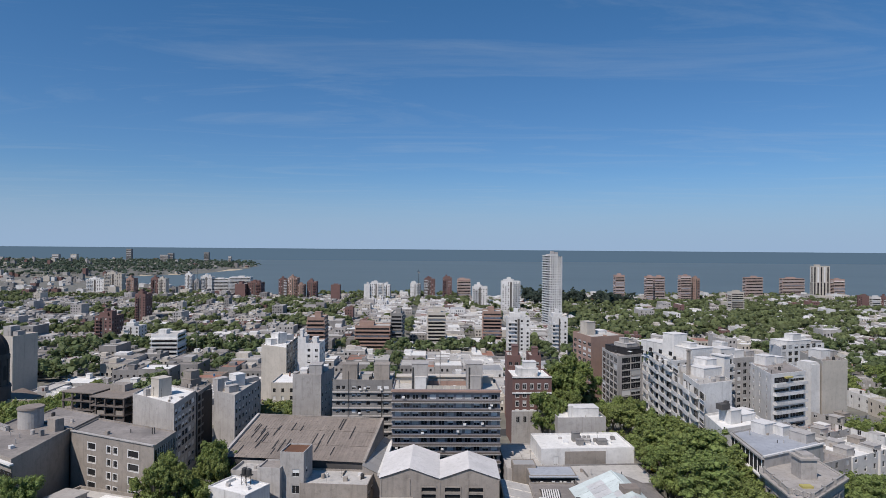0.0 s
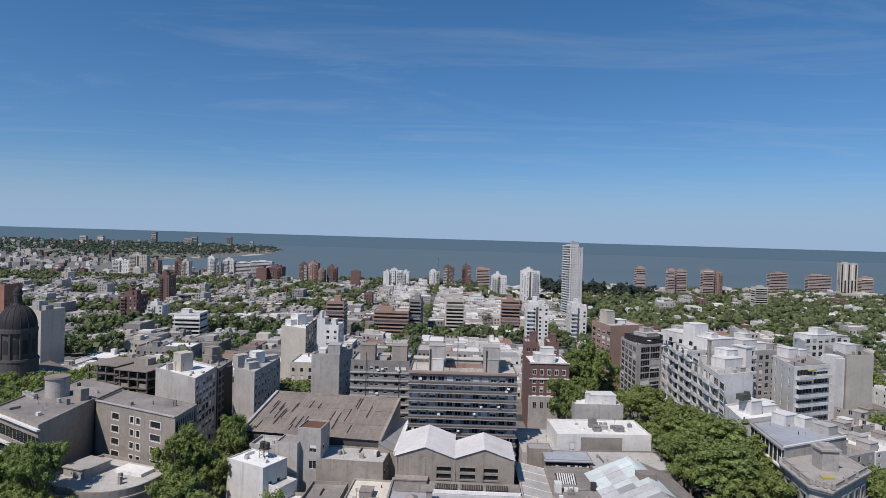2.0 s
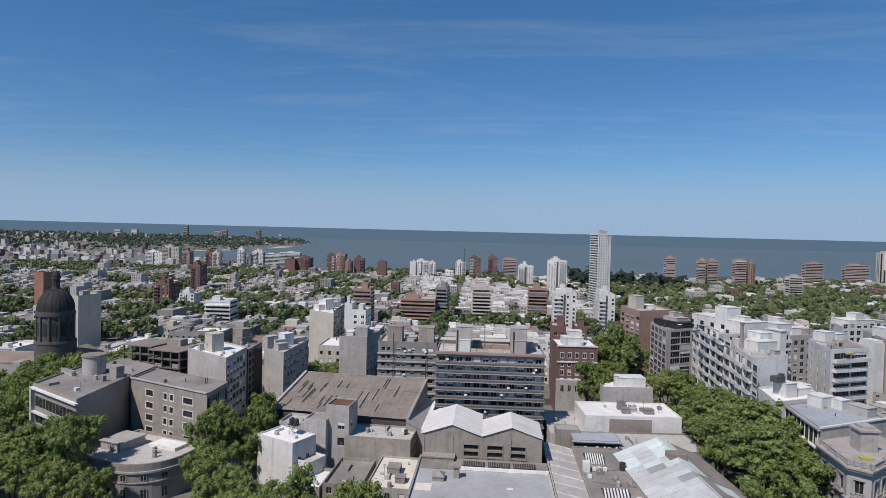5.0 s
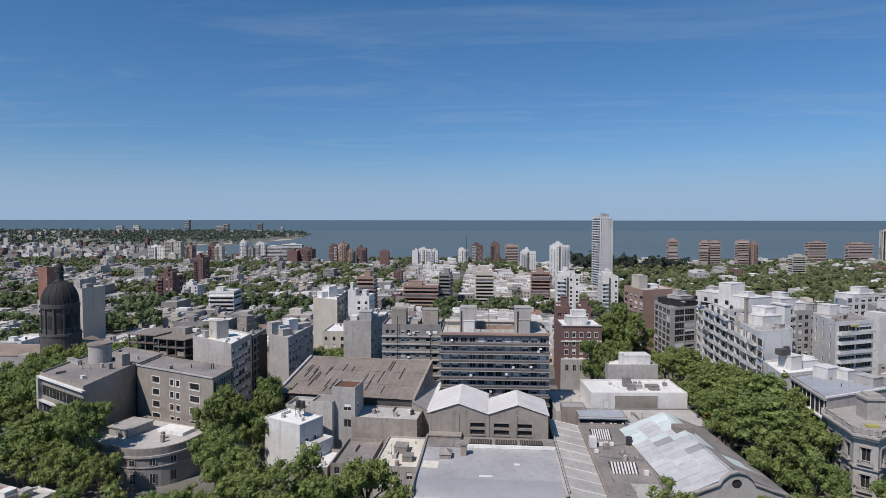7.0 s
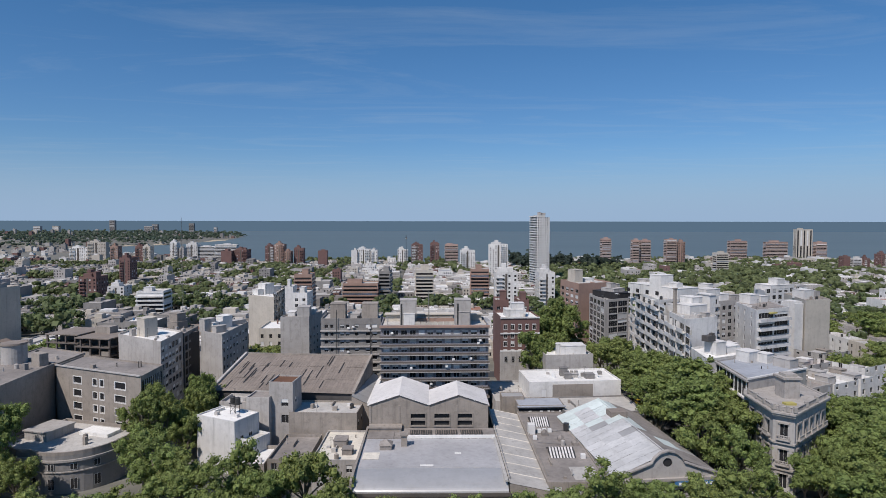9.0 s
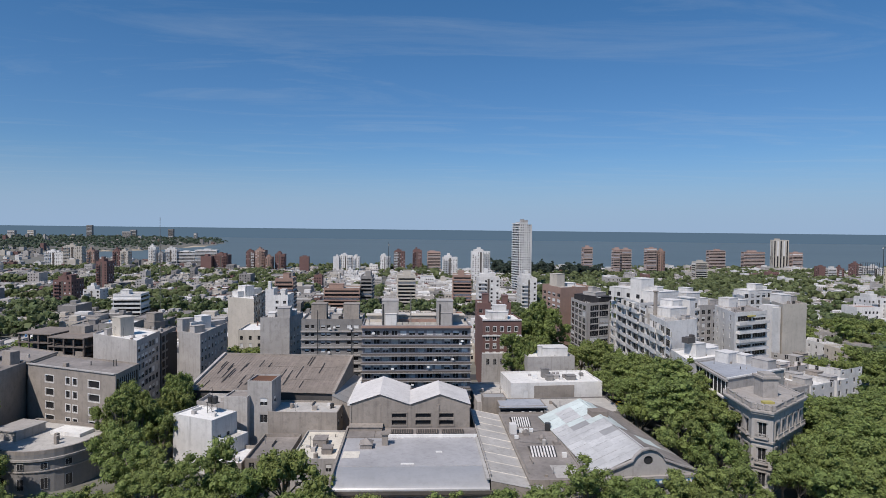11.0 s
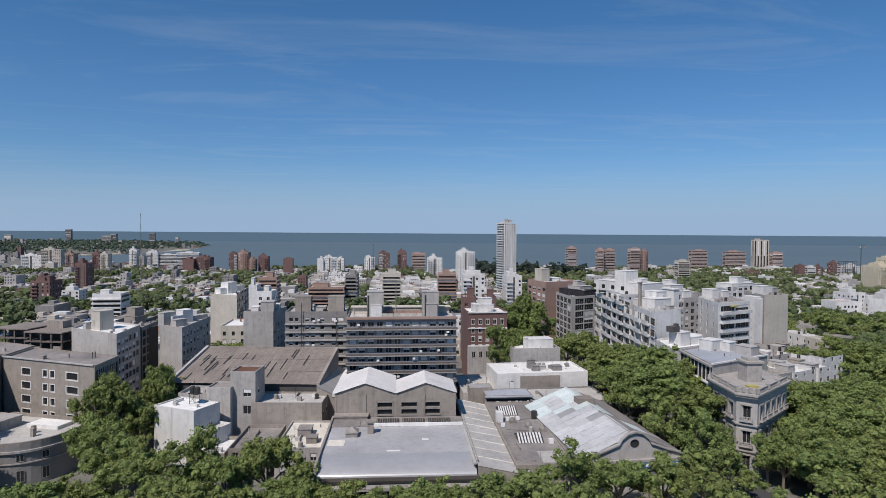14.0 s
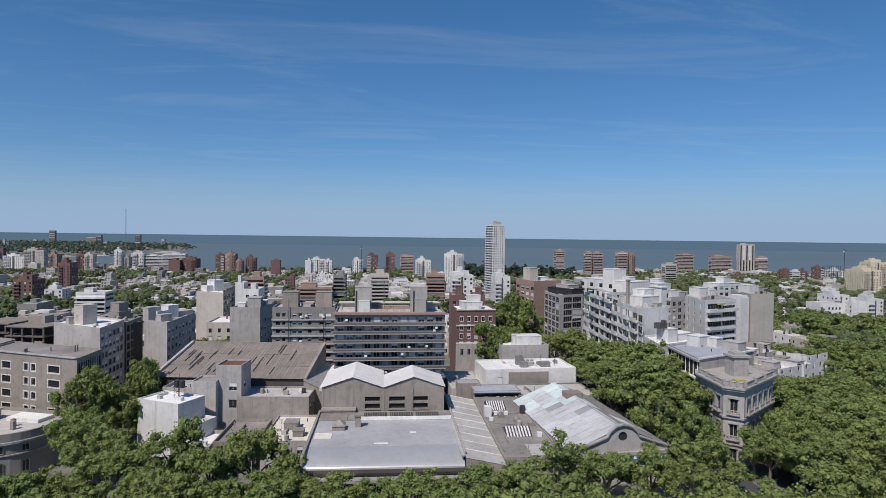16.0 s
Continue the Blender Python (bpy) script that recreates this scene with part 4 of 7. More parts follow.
    # low white buildings behind the skylight house
    w = block("workshop", "white flat-roofed workshop with rooftop machines", "workshop", 36.0, 190.0, 3, 30.5, 16, 11.8, WHITE, ROOF_WHITE, {"front": ([(4.0, 5.6)], [(6.6, 9.2)])}, parapet=0.5,
          rooms=[(13, 4, 2.2, 2, 1.8, GREY), (16, 6, 1.8, 1.6, 1.3, PALE), (20, 4, 3, 2.4, 1.6, GREY), (12.6, 8, 2.4, 2.0, 3.0, GREY)])
    part("render_panel", Shape().box(7.6, 21.0, -0.12, 0.0, 1.0, 10.8), CONCRETE, w, "brown-grey unpainted cement panel")
    for k in range(3):
        part("fan_drum", Shape().tube(15.2 + k * 1.5, 9.0, 11.3, 12.9, 0.6, 0.6, 12), PALE, w, "round roof extractor drum")
    block("workshop", "white roofed block with stair box and tanks", "workshop", 46.0, 212.0, 3, 17.5, 13, 15.6, PALE, ROOF_WHITE, {}, parapet=0.6, rooms=[(6, 2, 9.5, 6, 3.4, WHITE), (4.6, 2.4, 1.4, 1.4, 4.0, WHITE)])
    for k, (a, b) in enumerate(((19.5, 7.0), (23.5, 6.0), (26.0, 9.0), (9.0, 6.5))):
        part("roof_unit", Shape().box(a, a + 1.4, b, b + 1.0, 11.3, 12.4).box(a + 0.2, a + 1.2, b + 0.15, b + 0.85, 12.4, 12.5), AC_WHITE if k % 2 else GREY, w, "boxy rooftop cooling unit")
    sh = block("shed", "low shed with blue-grey roof and dark front", "shed", 30.0, 176, 0, 14, 8, 8.6, CONCRETE, SLATE_ROOF, {}, parapet=0.2, singly=False)
    # one flat dark panel across the front, pale marks laid over it
    part("painted_front", Shape().box(0.2, 13.8, -0.1, 0.0, 5.2, 7.6), SLATE, sh, "dark front with pale painted marks")
    part("roof_overhang", Shape().box(-0.3, 14.3, -0.8, 0.3, 8.2, 8.45), SLATE_ROOF, sh)
    marks = random.Random(4)
    for k in range(11):
        a = 0.8 + k * 1.15
        part("painted_mark", Shape().box(a, a + marks.uniform(0.4, 0.9), -0.13, -0.1, 5.6 + marks.uniform(0, 0.3), 6.7 + marks.uniform(-0.2, 0.4)), AC_WHITE if k % 3 else BLUE_TANK, sh)
    block("shed", "small roof shelter with pale sheet cover", "shed", 26.0, 182.5, 0, 7, 5, 9.4, CONCRETE, SHEET_ROOF, {}, parapet=0.15, singly=False)
    block("house", "low building with pale coated terrace", "house", 24.5, 186, 0, 12, 24, 7.0, PALE, ROOF_PALE, {}, parapet=0.5)
    block("house", "grey low building with felt roof", "house", 43.5, 172.0, 3, 24, 16, 7.5, GREY, ROOF_PALE, {}, parapet=0.4)
    take(24, 172, 48, 58)
    # red brick house with white roof boxes
    cols, rows = spread(15.0, 5, 1.3, 1.2), floors(2.0, 7, 3.3, 1.8)
    r = block("apartment_house", "red brick apartment house with white window trim and white roof", "apartment building", 32.0, 229, 2, 15.2, 15, 26.6, BRICK, ROOF_WHITE, {"front": (cols, rows)}, parapet=0.5,
              rooms=[(2.5, 3, 8, 6, 3.0, WHITE), (5, 4, 5, 4, 5.4, WHITE)], blinds=0.3)
    part("stone_base", Shape().box(-0.3, 15.3, -0.3, 0.0, 0, 13.2), PALE, r, "pale rendered lower storeys")
    for k in range(5):
        window(r, pose(1.4 + k * 2.75, -0.36, 9.0), 1.3, 2.4, 0.0, 1)
    for z in (13.2, 20, 26.1):
        part("string_course", Shape().box(-0.2, 15.2, -0.35, 0, z, z + 0.5), WHITE, r, "white string course")
    for c0, c1 in cols:
        for z0, z1 in rows:
            part("window_trim", lattice([c0 - 0.1, c0, c1, c1 + 0.1], [z0 - 0.2, z0, z1, z1 + 0.35], {(1, 1)}, -0.04), WHITE, r)
    take(28, 214, 19, 32)


slab_apartments()
grey_apartments()
gabled_hall()
sheet_valley_roof()
skylight_house()
pediment_house()
corrugated_hall()
front_row()


# ---- left side
def left_side():
    # blank slab tower
    block("apartment_tower", "slim grey tower with blank rendered wall", "apartment building", h=27.6, wall=PALE, roof=ROOF_GREY, **corners((-51.6, 226.5), (-41, 227), (-38.4, 242)),
          openings={"right": (spread(15, 4, 1.3, 1.2), floors(2, 8, 2.8, 1.3))}, rooms=[(5.4, 0.3, 4.6, 6, 4.0, PALE), (0.6, 4, 2.6, 5, 1.6, WHITE), (6.6, 7, 3.2, 5, 2.2, WHITE)], parapet=0.5)
    take(-52, 226, 14, 17)
    # slim tower with windows on its side
    side = spread(25, 8, 1.5, 1.0)
    r = block("apartment_tower", "pale tower with blank wall and a windowed side", "apartment building", h=25.6, wall=PALE, roof=ROOF_PALE, **corners((-75, 209.5), (-65.5, 202.5), (-64, 228)),
              openings={"right": (side, floors(1.6, 8, 2.9, 1.5))}, rooms=[(0.4, 0.3, 3.0, 4.5, 4.6, PALE), (3.6, 3, 2.4, 4.5, 3.2, WHITE), (6, 2, 2.5, 4, 2.4, PALE), (3, 9, 4, 4, 4.4, WHITE), (6, 15, 3, 6, 1.6, PALE)], parapet=0.6, blinds=0.5)
    take(-78, 201, 16, 30)
    # white tall block, its side a run of windows, then a dark bare frame
    r = block("apartment_block", "pale eight-storey block with rust-streaked stair tower", "apartment building", h=25.6, wall=PALE, roof=ROOF_WHITE, **corners((-100.5, 204.5), (-80.8, 190.8), (-81.2, 209.5)),
              openings={"right": (spread(18, 6, 2.3, 0.6), floors(1.4, 8, 2.9, 1.9))}, rooms=[(9.5, 3.2, 4.6, 4.6, 6.2, CREAM), (5.5, 1.5, 1.6, 1.6, 2.4, PALE)], parapet=0.6, blinds=0.7)
    part("yellowed_bay", Shape().box(-4.5, 0, 3.5, 14, 0, 24.6), CREAM, r, "cream rendered side bay")
    f = block("unfinished_frame", "dark bare concrete frame of an unfinished block", "unfinished building", h=24.6, wall=GREY, roof=ROOF_GREY, **corners((-92, 217), (-80.9, 210.2), (-81.4, 225)),
              openings={"right": (spread(14.5, 4, 2.7, 0.7), floors(0.8, 8, 2.9, 2.2))}, rooms=[(2, 5, 5.5, 4.5, 2.6, CONCRETE), (2.6, 5.4, 4.4, 3.6, 5.6, CONCRETE)], glaze=False, parapet=0.3)
    # solid dark box inside; its colour stands for the unlit floors
    part("dark_core", Shape().box(1, 9.5, 1.5, 9, 0, 23.6), SOOT_SHADE, f)
    take(-106, 190, 42, 38)
    block("apartment_block", "cream ten-storey block with blank wall and railed side balconies", "apartment building", h=27.6, wall=CREAM, roof=ROOF_WHITE, base=land(-80, 300), **corners((-84.8, 303), (-70, 293.5), (-71.6, 331)),
          openings={"right": (spread(37, 9, 3.0, 0.8), floors(1.0, 10, 2.85, 2.1))}, rooms=[(6, 8, 5, 6, 5.5, WHITE), (3, 4, 4, 5, 3.0, WHITE), (9, 18, 4, 6, 3.0, WHITE)], parapet=0.6, blinds=0.3)
    take(-86, 292, 16, 40)
    # concrete skeleton
    r = thing("concrete_skeleton", -129.0, 213.0, 0, -13, "unfinished concrete frame building with open floors", "unfinished building")
    for k in range(9):
        part("floor_slab", Shape().box(-0.4, 12.6, -0.4, 13.4, 3.0 * k, 3.0 * k + 0.35), SKELETON if k < 8 else FIBRE_ROOF, r)
        part("floor_slab", Shape().box(13.0, 26.6, -2.4, 11.4, 3.0 * k - 0.5, 3.0 * k - 0.15), SKELETON if k < 8 else FIBRE_ROOF, r)
    cm = Shape().box(-0.25, 0.25, -0.25, 0.25, 0, 2.65).mesh("column", [SKELETON])
    for k in range(8):
        for a in range(8):
            for b in (0.0, 6, 12):
                part("column", cm, None, r, at=pose(0.1 + a * 3.7 + (0.25 if a > 3 else 0), b - (2 if a > 3 else 0) + 0.1, 3.0 * k + (-0.15 if a > 3 else 0.35)))
    prng = random.Random(3)
    for k in range(7):
        for a in range(7):
            if a != 3 and prng.random() < 0.5:
                ht = prng.choice([1.0, 1.3, 2.5])
                yy = -1.8 if a > 3 else 0.2
                part("infill_panel", Shape().box(0.5 + a * 3.7, 3.7 + a * 3.7, yy, yy + 0.18, 3.0 * k + (-0.15 if a > 3 else 0.35), 3.0 * k + ht), prng.choice([BROWN, BROWN, SKELETON, CONCRETE]), r, "rough infill panel between columns")
    # added dark boxes that give the open floors their inner shade
    part("core_wall", Shape().box(1, 12, 4.5, 10, 0, 23.8).box(13.8, 25.4, 2.5, 9, 0, 23.2), DARK_CONCRETE, r)
    part("stair_head", Shape().box(14, 20, 6, 10, 23.8, 26.2), CONCRETE, r)
    take(-130, 190, 34, 38)

    # school-like building in two wings
    cols = [(6.8, 9.8), (14.4, 15.8), (17.0, 18.4), (22.6, 26.4)]
    rows = floors(7.0, 4, 3.6, 1.75)
    r = block("school_wing", "weathered grey wing with white-framed dark windows", "school building", h=22.0, base=1.0, wall=CONCRETE, roof=ROOF_GREY, **corners((-101.4, 171.4), (-72.2, 158.2), (-71.8, 171.2)),
              openings={"front": (cols, rows), "right": ([(0.6, 12.2)], [(2, 4.4), (6.6, 9.4), (11.8, 15.0), (17.0, 20.6)])}, parapet=0.4, blinds=0.0, bars=0, rng=random.Random(2))
    for c0, c1 in cols:
        for z0, z1 in rows:
            f = lattice([c0 - 0.28, c0, c1, c1 + 0.28], [z0 - 0.28, z0, z1, z1 + 0.28], {(1, 1)}, -0.05)
            part("window_surround", f, WHITE, r)
    for z0, z1 in [(11.8, 15.0), (17.0, 20.6)]:
        for k in range(9):
            part("mullion", Shape().box(1.9 + k * 1.1, 2.0 + k * 1.1, -0.02, 0.16, z0, z1), FRAME, r, at=pose(32.0, 0, 0, 0, 0, 90 + 22))
    part("coping", Shape().box(-0.2, 31.9, -0.3, 0.3, 21.9, 22.2), PALE, r)
    r = block("school_wing", "weathered grey wing with glazed ribbon front and drum tank", "school building", h=22.0, base=1.2, wall=CONCRETE, roof=ROOF_GREY, **corners((-124.0, 161.2), (-102.0, 147.8), (-102.9, 173.0)),
              openings={"front": ([(1.4, 26.0)], [(2, 4.4), (6.4, 9.2), (11.0, 13.6), (15.6, 18.6)])}, parapet=0.5, bars=11, blinds=0.0)
    for z in (9.4, 14.0, 20.6):
        part("ledge", Shape().box(-0.3, 26.9, -0.9, 0.0, z, z + 0.45), WHITE, r, "white concrete ledge")
    part("end_pier", Shape().box(-0.2, 1.0, -0.9, 0.0, 0, 21), PALE, r)
    part("drum_tank", Shape().tube(-1.0, 17.0, 21.5, 26.9, 3.2, sides=28), PALE, r, "round white rooftop water drum")
    part("drum_cap", Shape().tube(-1.0, 17.0, 26.9, 27.4, 3.5, 3.4, 28), FIBRE_ROOF, r)
    part("stub_wall", Shape().box(6.5, 10.6, 17.8, 20.2, 21.0, 25.0), CONCRETE, r)
    part("roof_box", Shape().box(10.4, 11.4, 13.6, 14.6, 21.4, 23.2), GREY, r)
    part("vent_row", Shape().box(-9.0, -2.0, 11.0, 12.1, 21.4, 22.5), PALE, r, "row of white vent boxes")
    for k in range(9):
        part("vent_cap", Shape().box(-8.9 + k * 0.77, -8.4 + k * 0.77, 10.9, 12.2, 22.5, 22.8), PALE, r)
    block("school_wing", "flat-roofed rear wing of the school", "school building", h=22.0, base=1.0, wall=CONCRETE, roof=ROOF_GREY, **corners((-121, 182.4), (-102.4, 173.3), (-102.4, 187.8)), parapet=0.3)
    take(-135, 140, 66, 64)
    # curved corner house
    root = thing("corner_house", -86.2, 152.0, 0, -18, "weathered grey two-storey corner house with rounded front", "house")
    arc = [(-13, 10), (-13, -9), (-5, -11)] + [(2 + 11 * math.sin(a), 0 - 11 * math.cos(a)) for a in [radians(-20 + i * 10) for i in range(12)]] + [(12.6, 10)]
    part("wall", Shape().prism(arc, 0, 9.0), GREY, root)
    part("roof", Shape().prism([(x * 0.955, y * 0.955) for x, y in arc], 8.6, 9.06), ROOF_PALE, root)
    part("cornice", Shape().prism([(x * 1.035, y * 1.035) for x, y in arc], 7.5, 8.0).prism([(x * 1.02, y * 1.02) for x, y in arc], 5.0, 5.25), STONE, root)
    pr = Shape()
    for (xa, ya), (xb, yb) in zip(arc, arc[1:] + arc[:1]):
        pr.face((xa, ya, 9), (xb, yb, 9), (xb, yb, 9.8), (xa, ya, 9.8))
        pr.face((xb * 0.96, yb * 0.96, 9), (xa * 0.96, ya * 0.96, 9), (xa * 0.96, ya * 0.96, 9.8), (xb * 0.96, yb * 0.96, 9.8))
        pr.face((xa, ya, 9.8), (xb, yb, 9.8), (xb * 0.96, yb * 0.96, 9.8), (xa * 0.96, ya * 0.96, 9.8))
    part("parapet", pr, CONCRETE, root)
    for i, a in enumerate((-10, 15, 40, 65)):
        px, py = 2 + 11.05 * math.sin(radians(a)), -11.05 * math.cos(radians(a))
        for z, hh in ((1.0, 2.6), (5.6, 1.5)):
            window(root, pose(px, py, z, 0, 0, a) @ Matrix.Translation((-0.75, -0.06, 0)), 1.5, hh)
    part("roof_room", Shape().box(-11, -4, -4, 4, 9, 11.2).box(-11.3, -3.7, -4.3, 4.3, 11.2, 11.5), PALE, root)
    part("white_roof", Shape().box(-1, 8, 2.5, 7, 9, 9.9), ROOF_WHITE, root)
    part("chimney", Shape().box(6, 6.8, -3, -2.2, 9, 11), CONCRETE, root)
    part("chimney", Shape().box(4, 4.8, -1, -0.2, 9, 10.8), CONCRETE, root)
    block("house", "low house with rust-red roof and white parapet", "house", -113.5, 123.0, -20, 9, 8, 5.0, PALE, ROOF_RED, {"right": (spread(8, 2, 1.2, 1), [(1, 3)])}, rooms=[(6, 4, 2.4, 2.6, 1.6, WHITE)], parapet=0.6)
    block("house", "low white house with small roof tanks", "house", -104.5, 124.5, -20, 7, 7, 4.4, WHITE, ROOF_PALE, {"front": (spread(7, 2, 1.1, 1), [(1, 3)])}, rooms=[(1, 2, 2, 2, 1.8, PALE)], parapet=0.5)
    # domed church
    cx, cy = -186.4, 256.0
    root = thing("domed_church", cx, cy, 0, 0, "old grey church with dark slate dome and lantern", "church")
    root.scale = (0.84, 0.84, 1.0)
    body = Shape().box(-10, 10, 8, 26, 0, 7).box(-40, 30, -7, 8, 0, 6.5)
    part("nave", body, STONE, root)
    nr = Shape()
    nr.face((-40.3, -7.3, 6.4), (30.3, -7.3, 6.4), (30.3, 0.5, 10.2), (-40.3, 0.5, 10.2))
    nr.face((30.3, 8.3, 6.4), (-40.3, 8.3, 6.4), (-40.3, 0.5, 10.2), (30.3, 0.5, 10.2))
    nr.face((-10.3, 8, 6.9), (0, 8, 10.4), (0, 26, 10.4), (-10.3, 26, 6.9))
    nr.face((0, 8, 10.4), (10.3, 8, 6.9), (10.3, 26, 6.9), (0, 26, 10.4))
    part("nave_roof", nr, TILE_ROOF, root, "brown tiled church roof")
    part("ridge_cap", Shape().box(-40.4, 30.4, 0.3, 0.7, 10.1, 10.35), PALE, root)
    drum = Shape().lathe([(9.6, 4), (9.6, 15.2), (9.9, 15.2), (9.7, 16.2), (8.4, 16.2), (8.4, 27.4), (9.2, 27.4), (9.2, 29.0), (8.7, 29.0), (8.7, 29.8)], 32)
    part("drum", drum, SOOT_SHADE, root)
    for i in range(12):
        a = radians(30 * i)
        arch = [(-0.9, 0), (0.9, 0), (0.9, 4.2)] + [(0.9 * math.cos(b), 4.2 + 0.9 * math.sin(b)) for b in [radians(30 * k) for k in range(1, 6)]] + [(-0.9, 4.2)]
        sh = Shape()
        sh.face(*[(x * 1.25, -8.44, z * 1.2 + 18.6) for x, z in arch])
        part("arched_window", sh, DARK_ROOM, root, at=Matrix.Rotation(a, 4, "Z"))
        part("pilaster", Shape().box(-0.4, 0.4, -9.0, -8.3, 16.2, 27.4), SOOT_SHADE, root, at=Matrix.Rotation(a + radians(15), 4, "Z"))
    steps = [(8.8 * math.cos(radians(k * 7.5)), 29.6 + 9.6 * math.sin(radians(k * 7.5))) for k in range(12)]
    part("dome", Shape().lathe(steps, 32), SLATE, root, "dark ribbed slate dome", smooth=True)
    for i in range(16):
        rb, a = Shape(), 2 * math.pi * i / 16
        for (r0, z0), (r1, z1) in zip(steps, steps[1:]):
            rb.beam((r0 * math.cos(a), r0 * math.sin(a), z0), (r1 * math.cos(a), r1 * math.sin(a), z1), 0.16, 0.16, 4)
        part("dome_rib", rb, SLATE, root)
    part("lantern", Shape().lathe([(2.3, 38.2), (2.3, 39.4), (1.8, 39.4), (1.8, 43.4), (2.2, 43.4), (2.2, 44.0), (1.0, 44.0)], 16), SOOT_SHADE, root)
    part("lantern_cap", Shape().lathe([(2.1, 44.0), (1.9, 45.2), (1.4, 46.0), (0.35, 47.0), (0.14, 47.2), (0.06, 49.0)], 16), SLATE, root)
    for k in range(8):
        part("lantern_window", Shape().box(-0.35, 0.35, -1.86, -1.78, 40.0, 42.8), DARK_ROOM, root, at=Matrix.Rotation(radians(45 * k), 4, "Z"))
    part("side_chapel_roof", Shape().prism([(9, -14), (17, -14), (17, -6), (9, -6)], 0, 9).prism([(-14, -13), (-9.5, -13), (-9.5, -6), (-14, -6)], 0, 8), STONE, root)
    take(-212, 238, 56, 48)
    block("apartment_block", "cream block with blank stained wall and stair head", "apartment building", -219, 306, -8, 9.5, 16, 31.0, CREAM, ROOF_PALE, {}, rooms=[(1.5, 3, 4.0, 6, 5.2, PALE), (6.0, 4, 2.6, 5, 2.8, PALE)], base=land(-211, 306))
    take(-223, 302, 18, 22)
    block("apartment_block", "orange brick block with blank gable wall", "apartment building", -327, 426, 0, 7, 18, 35.0, ROOF_RED, ROOF_PALE, {"right": (spread(18, 4, 1.4, 1.4), floors(2, 8, 2.9, 1.4))}, base=land(-330, 426))
    take(-332, 424, 13, 22)


def balconies(root, spots, w, depth, mat, turn=0.0):
    s = Shape().box(0, w, -depth, 0, -0.2, 0).box(0, w, -depth, -depth + 0.15, 0, 0.95).box(0, 0.15, -depth + 0.15, 0, 0, 0.95).box(w - 0.15, w, -depth + 0.15, 0, 0, 0.95)
    me = s.mesh("balcony", [mat])
    for x, y, z in spots:
        part("balcony", me, None, root, at=pose(x, y, z, 0, 0, turn))


def side_frame(a, b, c):
    """Placement along a block's left wall, running from its back corner c to its front left corner a; outside is -y."""
    turn = math.atan2(b[1] - a[1], b[0] - a[0])
    dx, dy = c[0] - a[0], c[1] - a[1]
    lx, ly = dx * math.cos(turn) + dy * math.sin(turn), -dx * math.sin(turn) + dy * math.cos(turn)
    return Matrix.Translation((lx, ly, 0)) @ pose(0, 0, 0, 0, 0, math.degrees(math.atan2(-ly, -lx)))


def street_balconies(root, a, b, c, rows, bays, outs):
    """Bowed white balconies, bay by bay and storey by storey, with piers between the bays."""
    base = side_frame(a, b, c)
    length = math.hypot(c[0] - a[0], c[1] - a[1])
    step = length / bays
    for k in range(bays):
        out, n = outs[k % len(outs)], 6
        bow = [((step - 0.2) * i / n, -out * (0.86 + 0.14 * math.sin(math.pi * i / n) ** 0.4)) for i in range(n + 1)]
        s = Shape()
        s.v = [(x, y, z) for z in (-0.25, 1.25) for x, y in bow] + [(x, y + 0.16, z) for z in (1.25, 0.0) for x, y in bow] + [(bow[0][0], 0, 0.0), (bow[-1][0], 0, 0.0), (bow[0][0], 0, -0.25), (bow[-1][0], 0, -0.25)]
        c1 = n + 1
        s.f = [(r * c1 + i, r * c1 + i + 1, (r + 1) * c1 + i + 1, (r + 1) * c1 + i) for r in range(3) for i in range(n)]
        s.f += [tuple(range(3 * c1, 4 * c1)) + (4 * c1 + 1, 4 * c1), tuple(range(n, -1, -1)) + (4 * c1 + 2, 4 * c1 + 3)]
        s.f += [(0, c1, 2 * c1, 3 * c1, 4 * c1, 4 * c1 + 2), (n, 4 * c1 + 3, 4 * c1 + 1, 3 * c1 + n, 2 * c1 + n, c1 + n)]
        s.s = [0] * len(s.f)
        me = s.mesh("balcony", [WHITE])
        for z, _ in rows:
            part("balcony", me, None, root, at=base @ Matrix.Translation((k * step + 0.1, 0, z - 0.15)))
        part("pier", Shape().box(k * step - 0.12, k * step + 0.08, -1.0, 0, 0, rows[-1][1] + 0.4), WHITE, root, at=base)


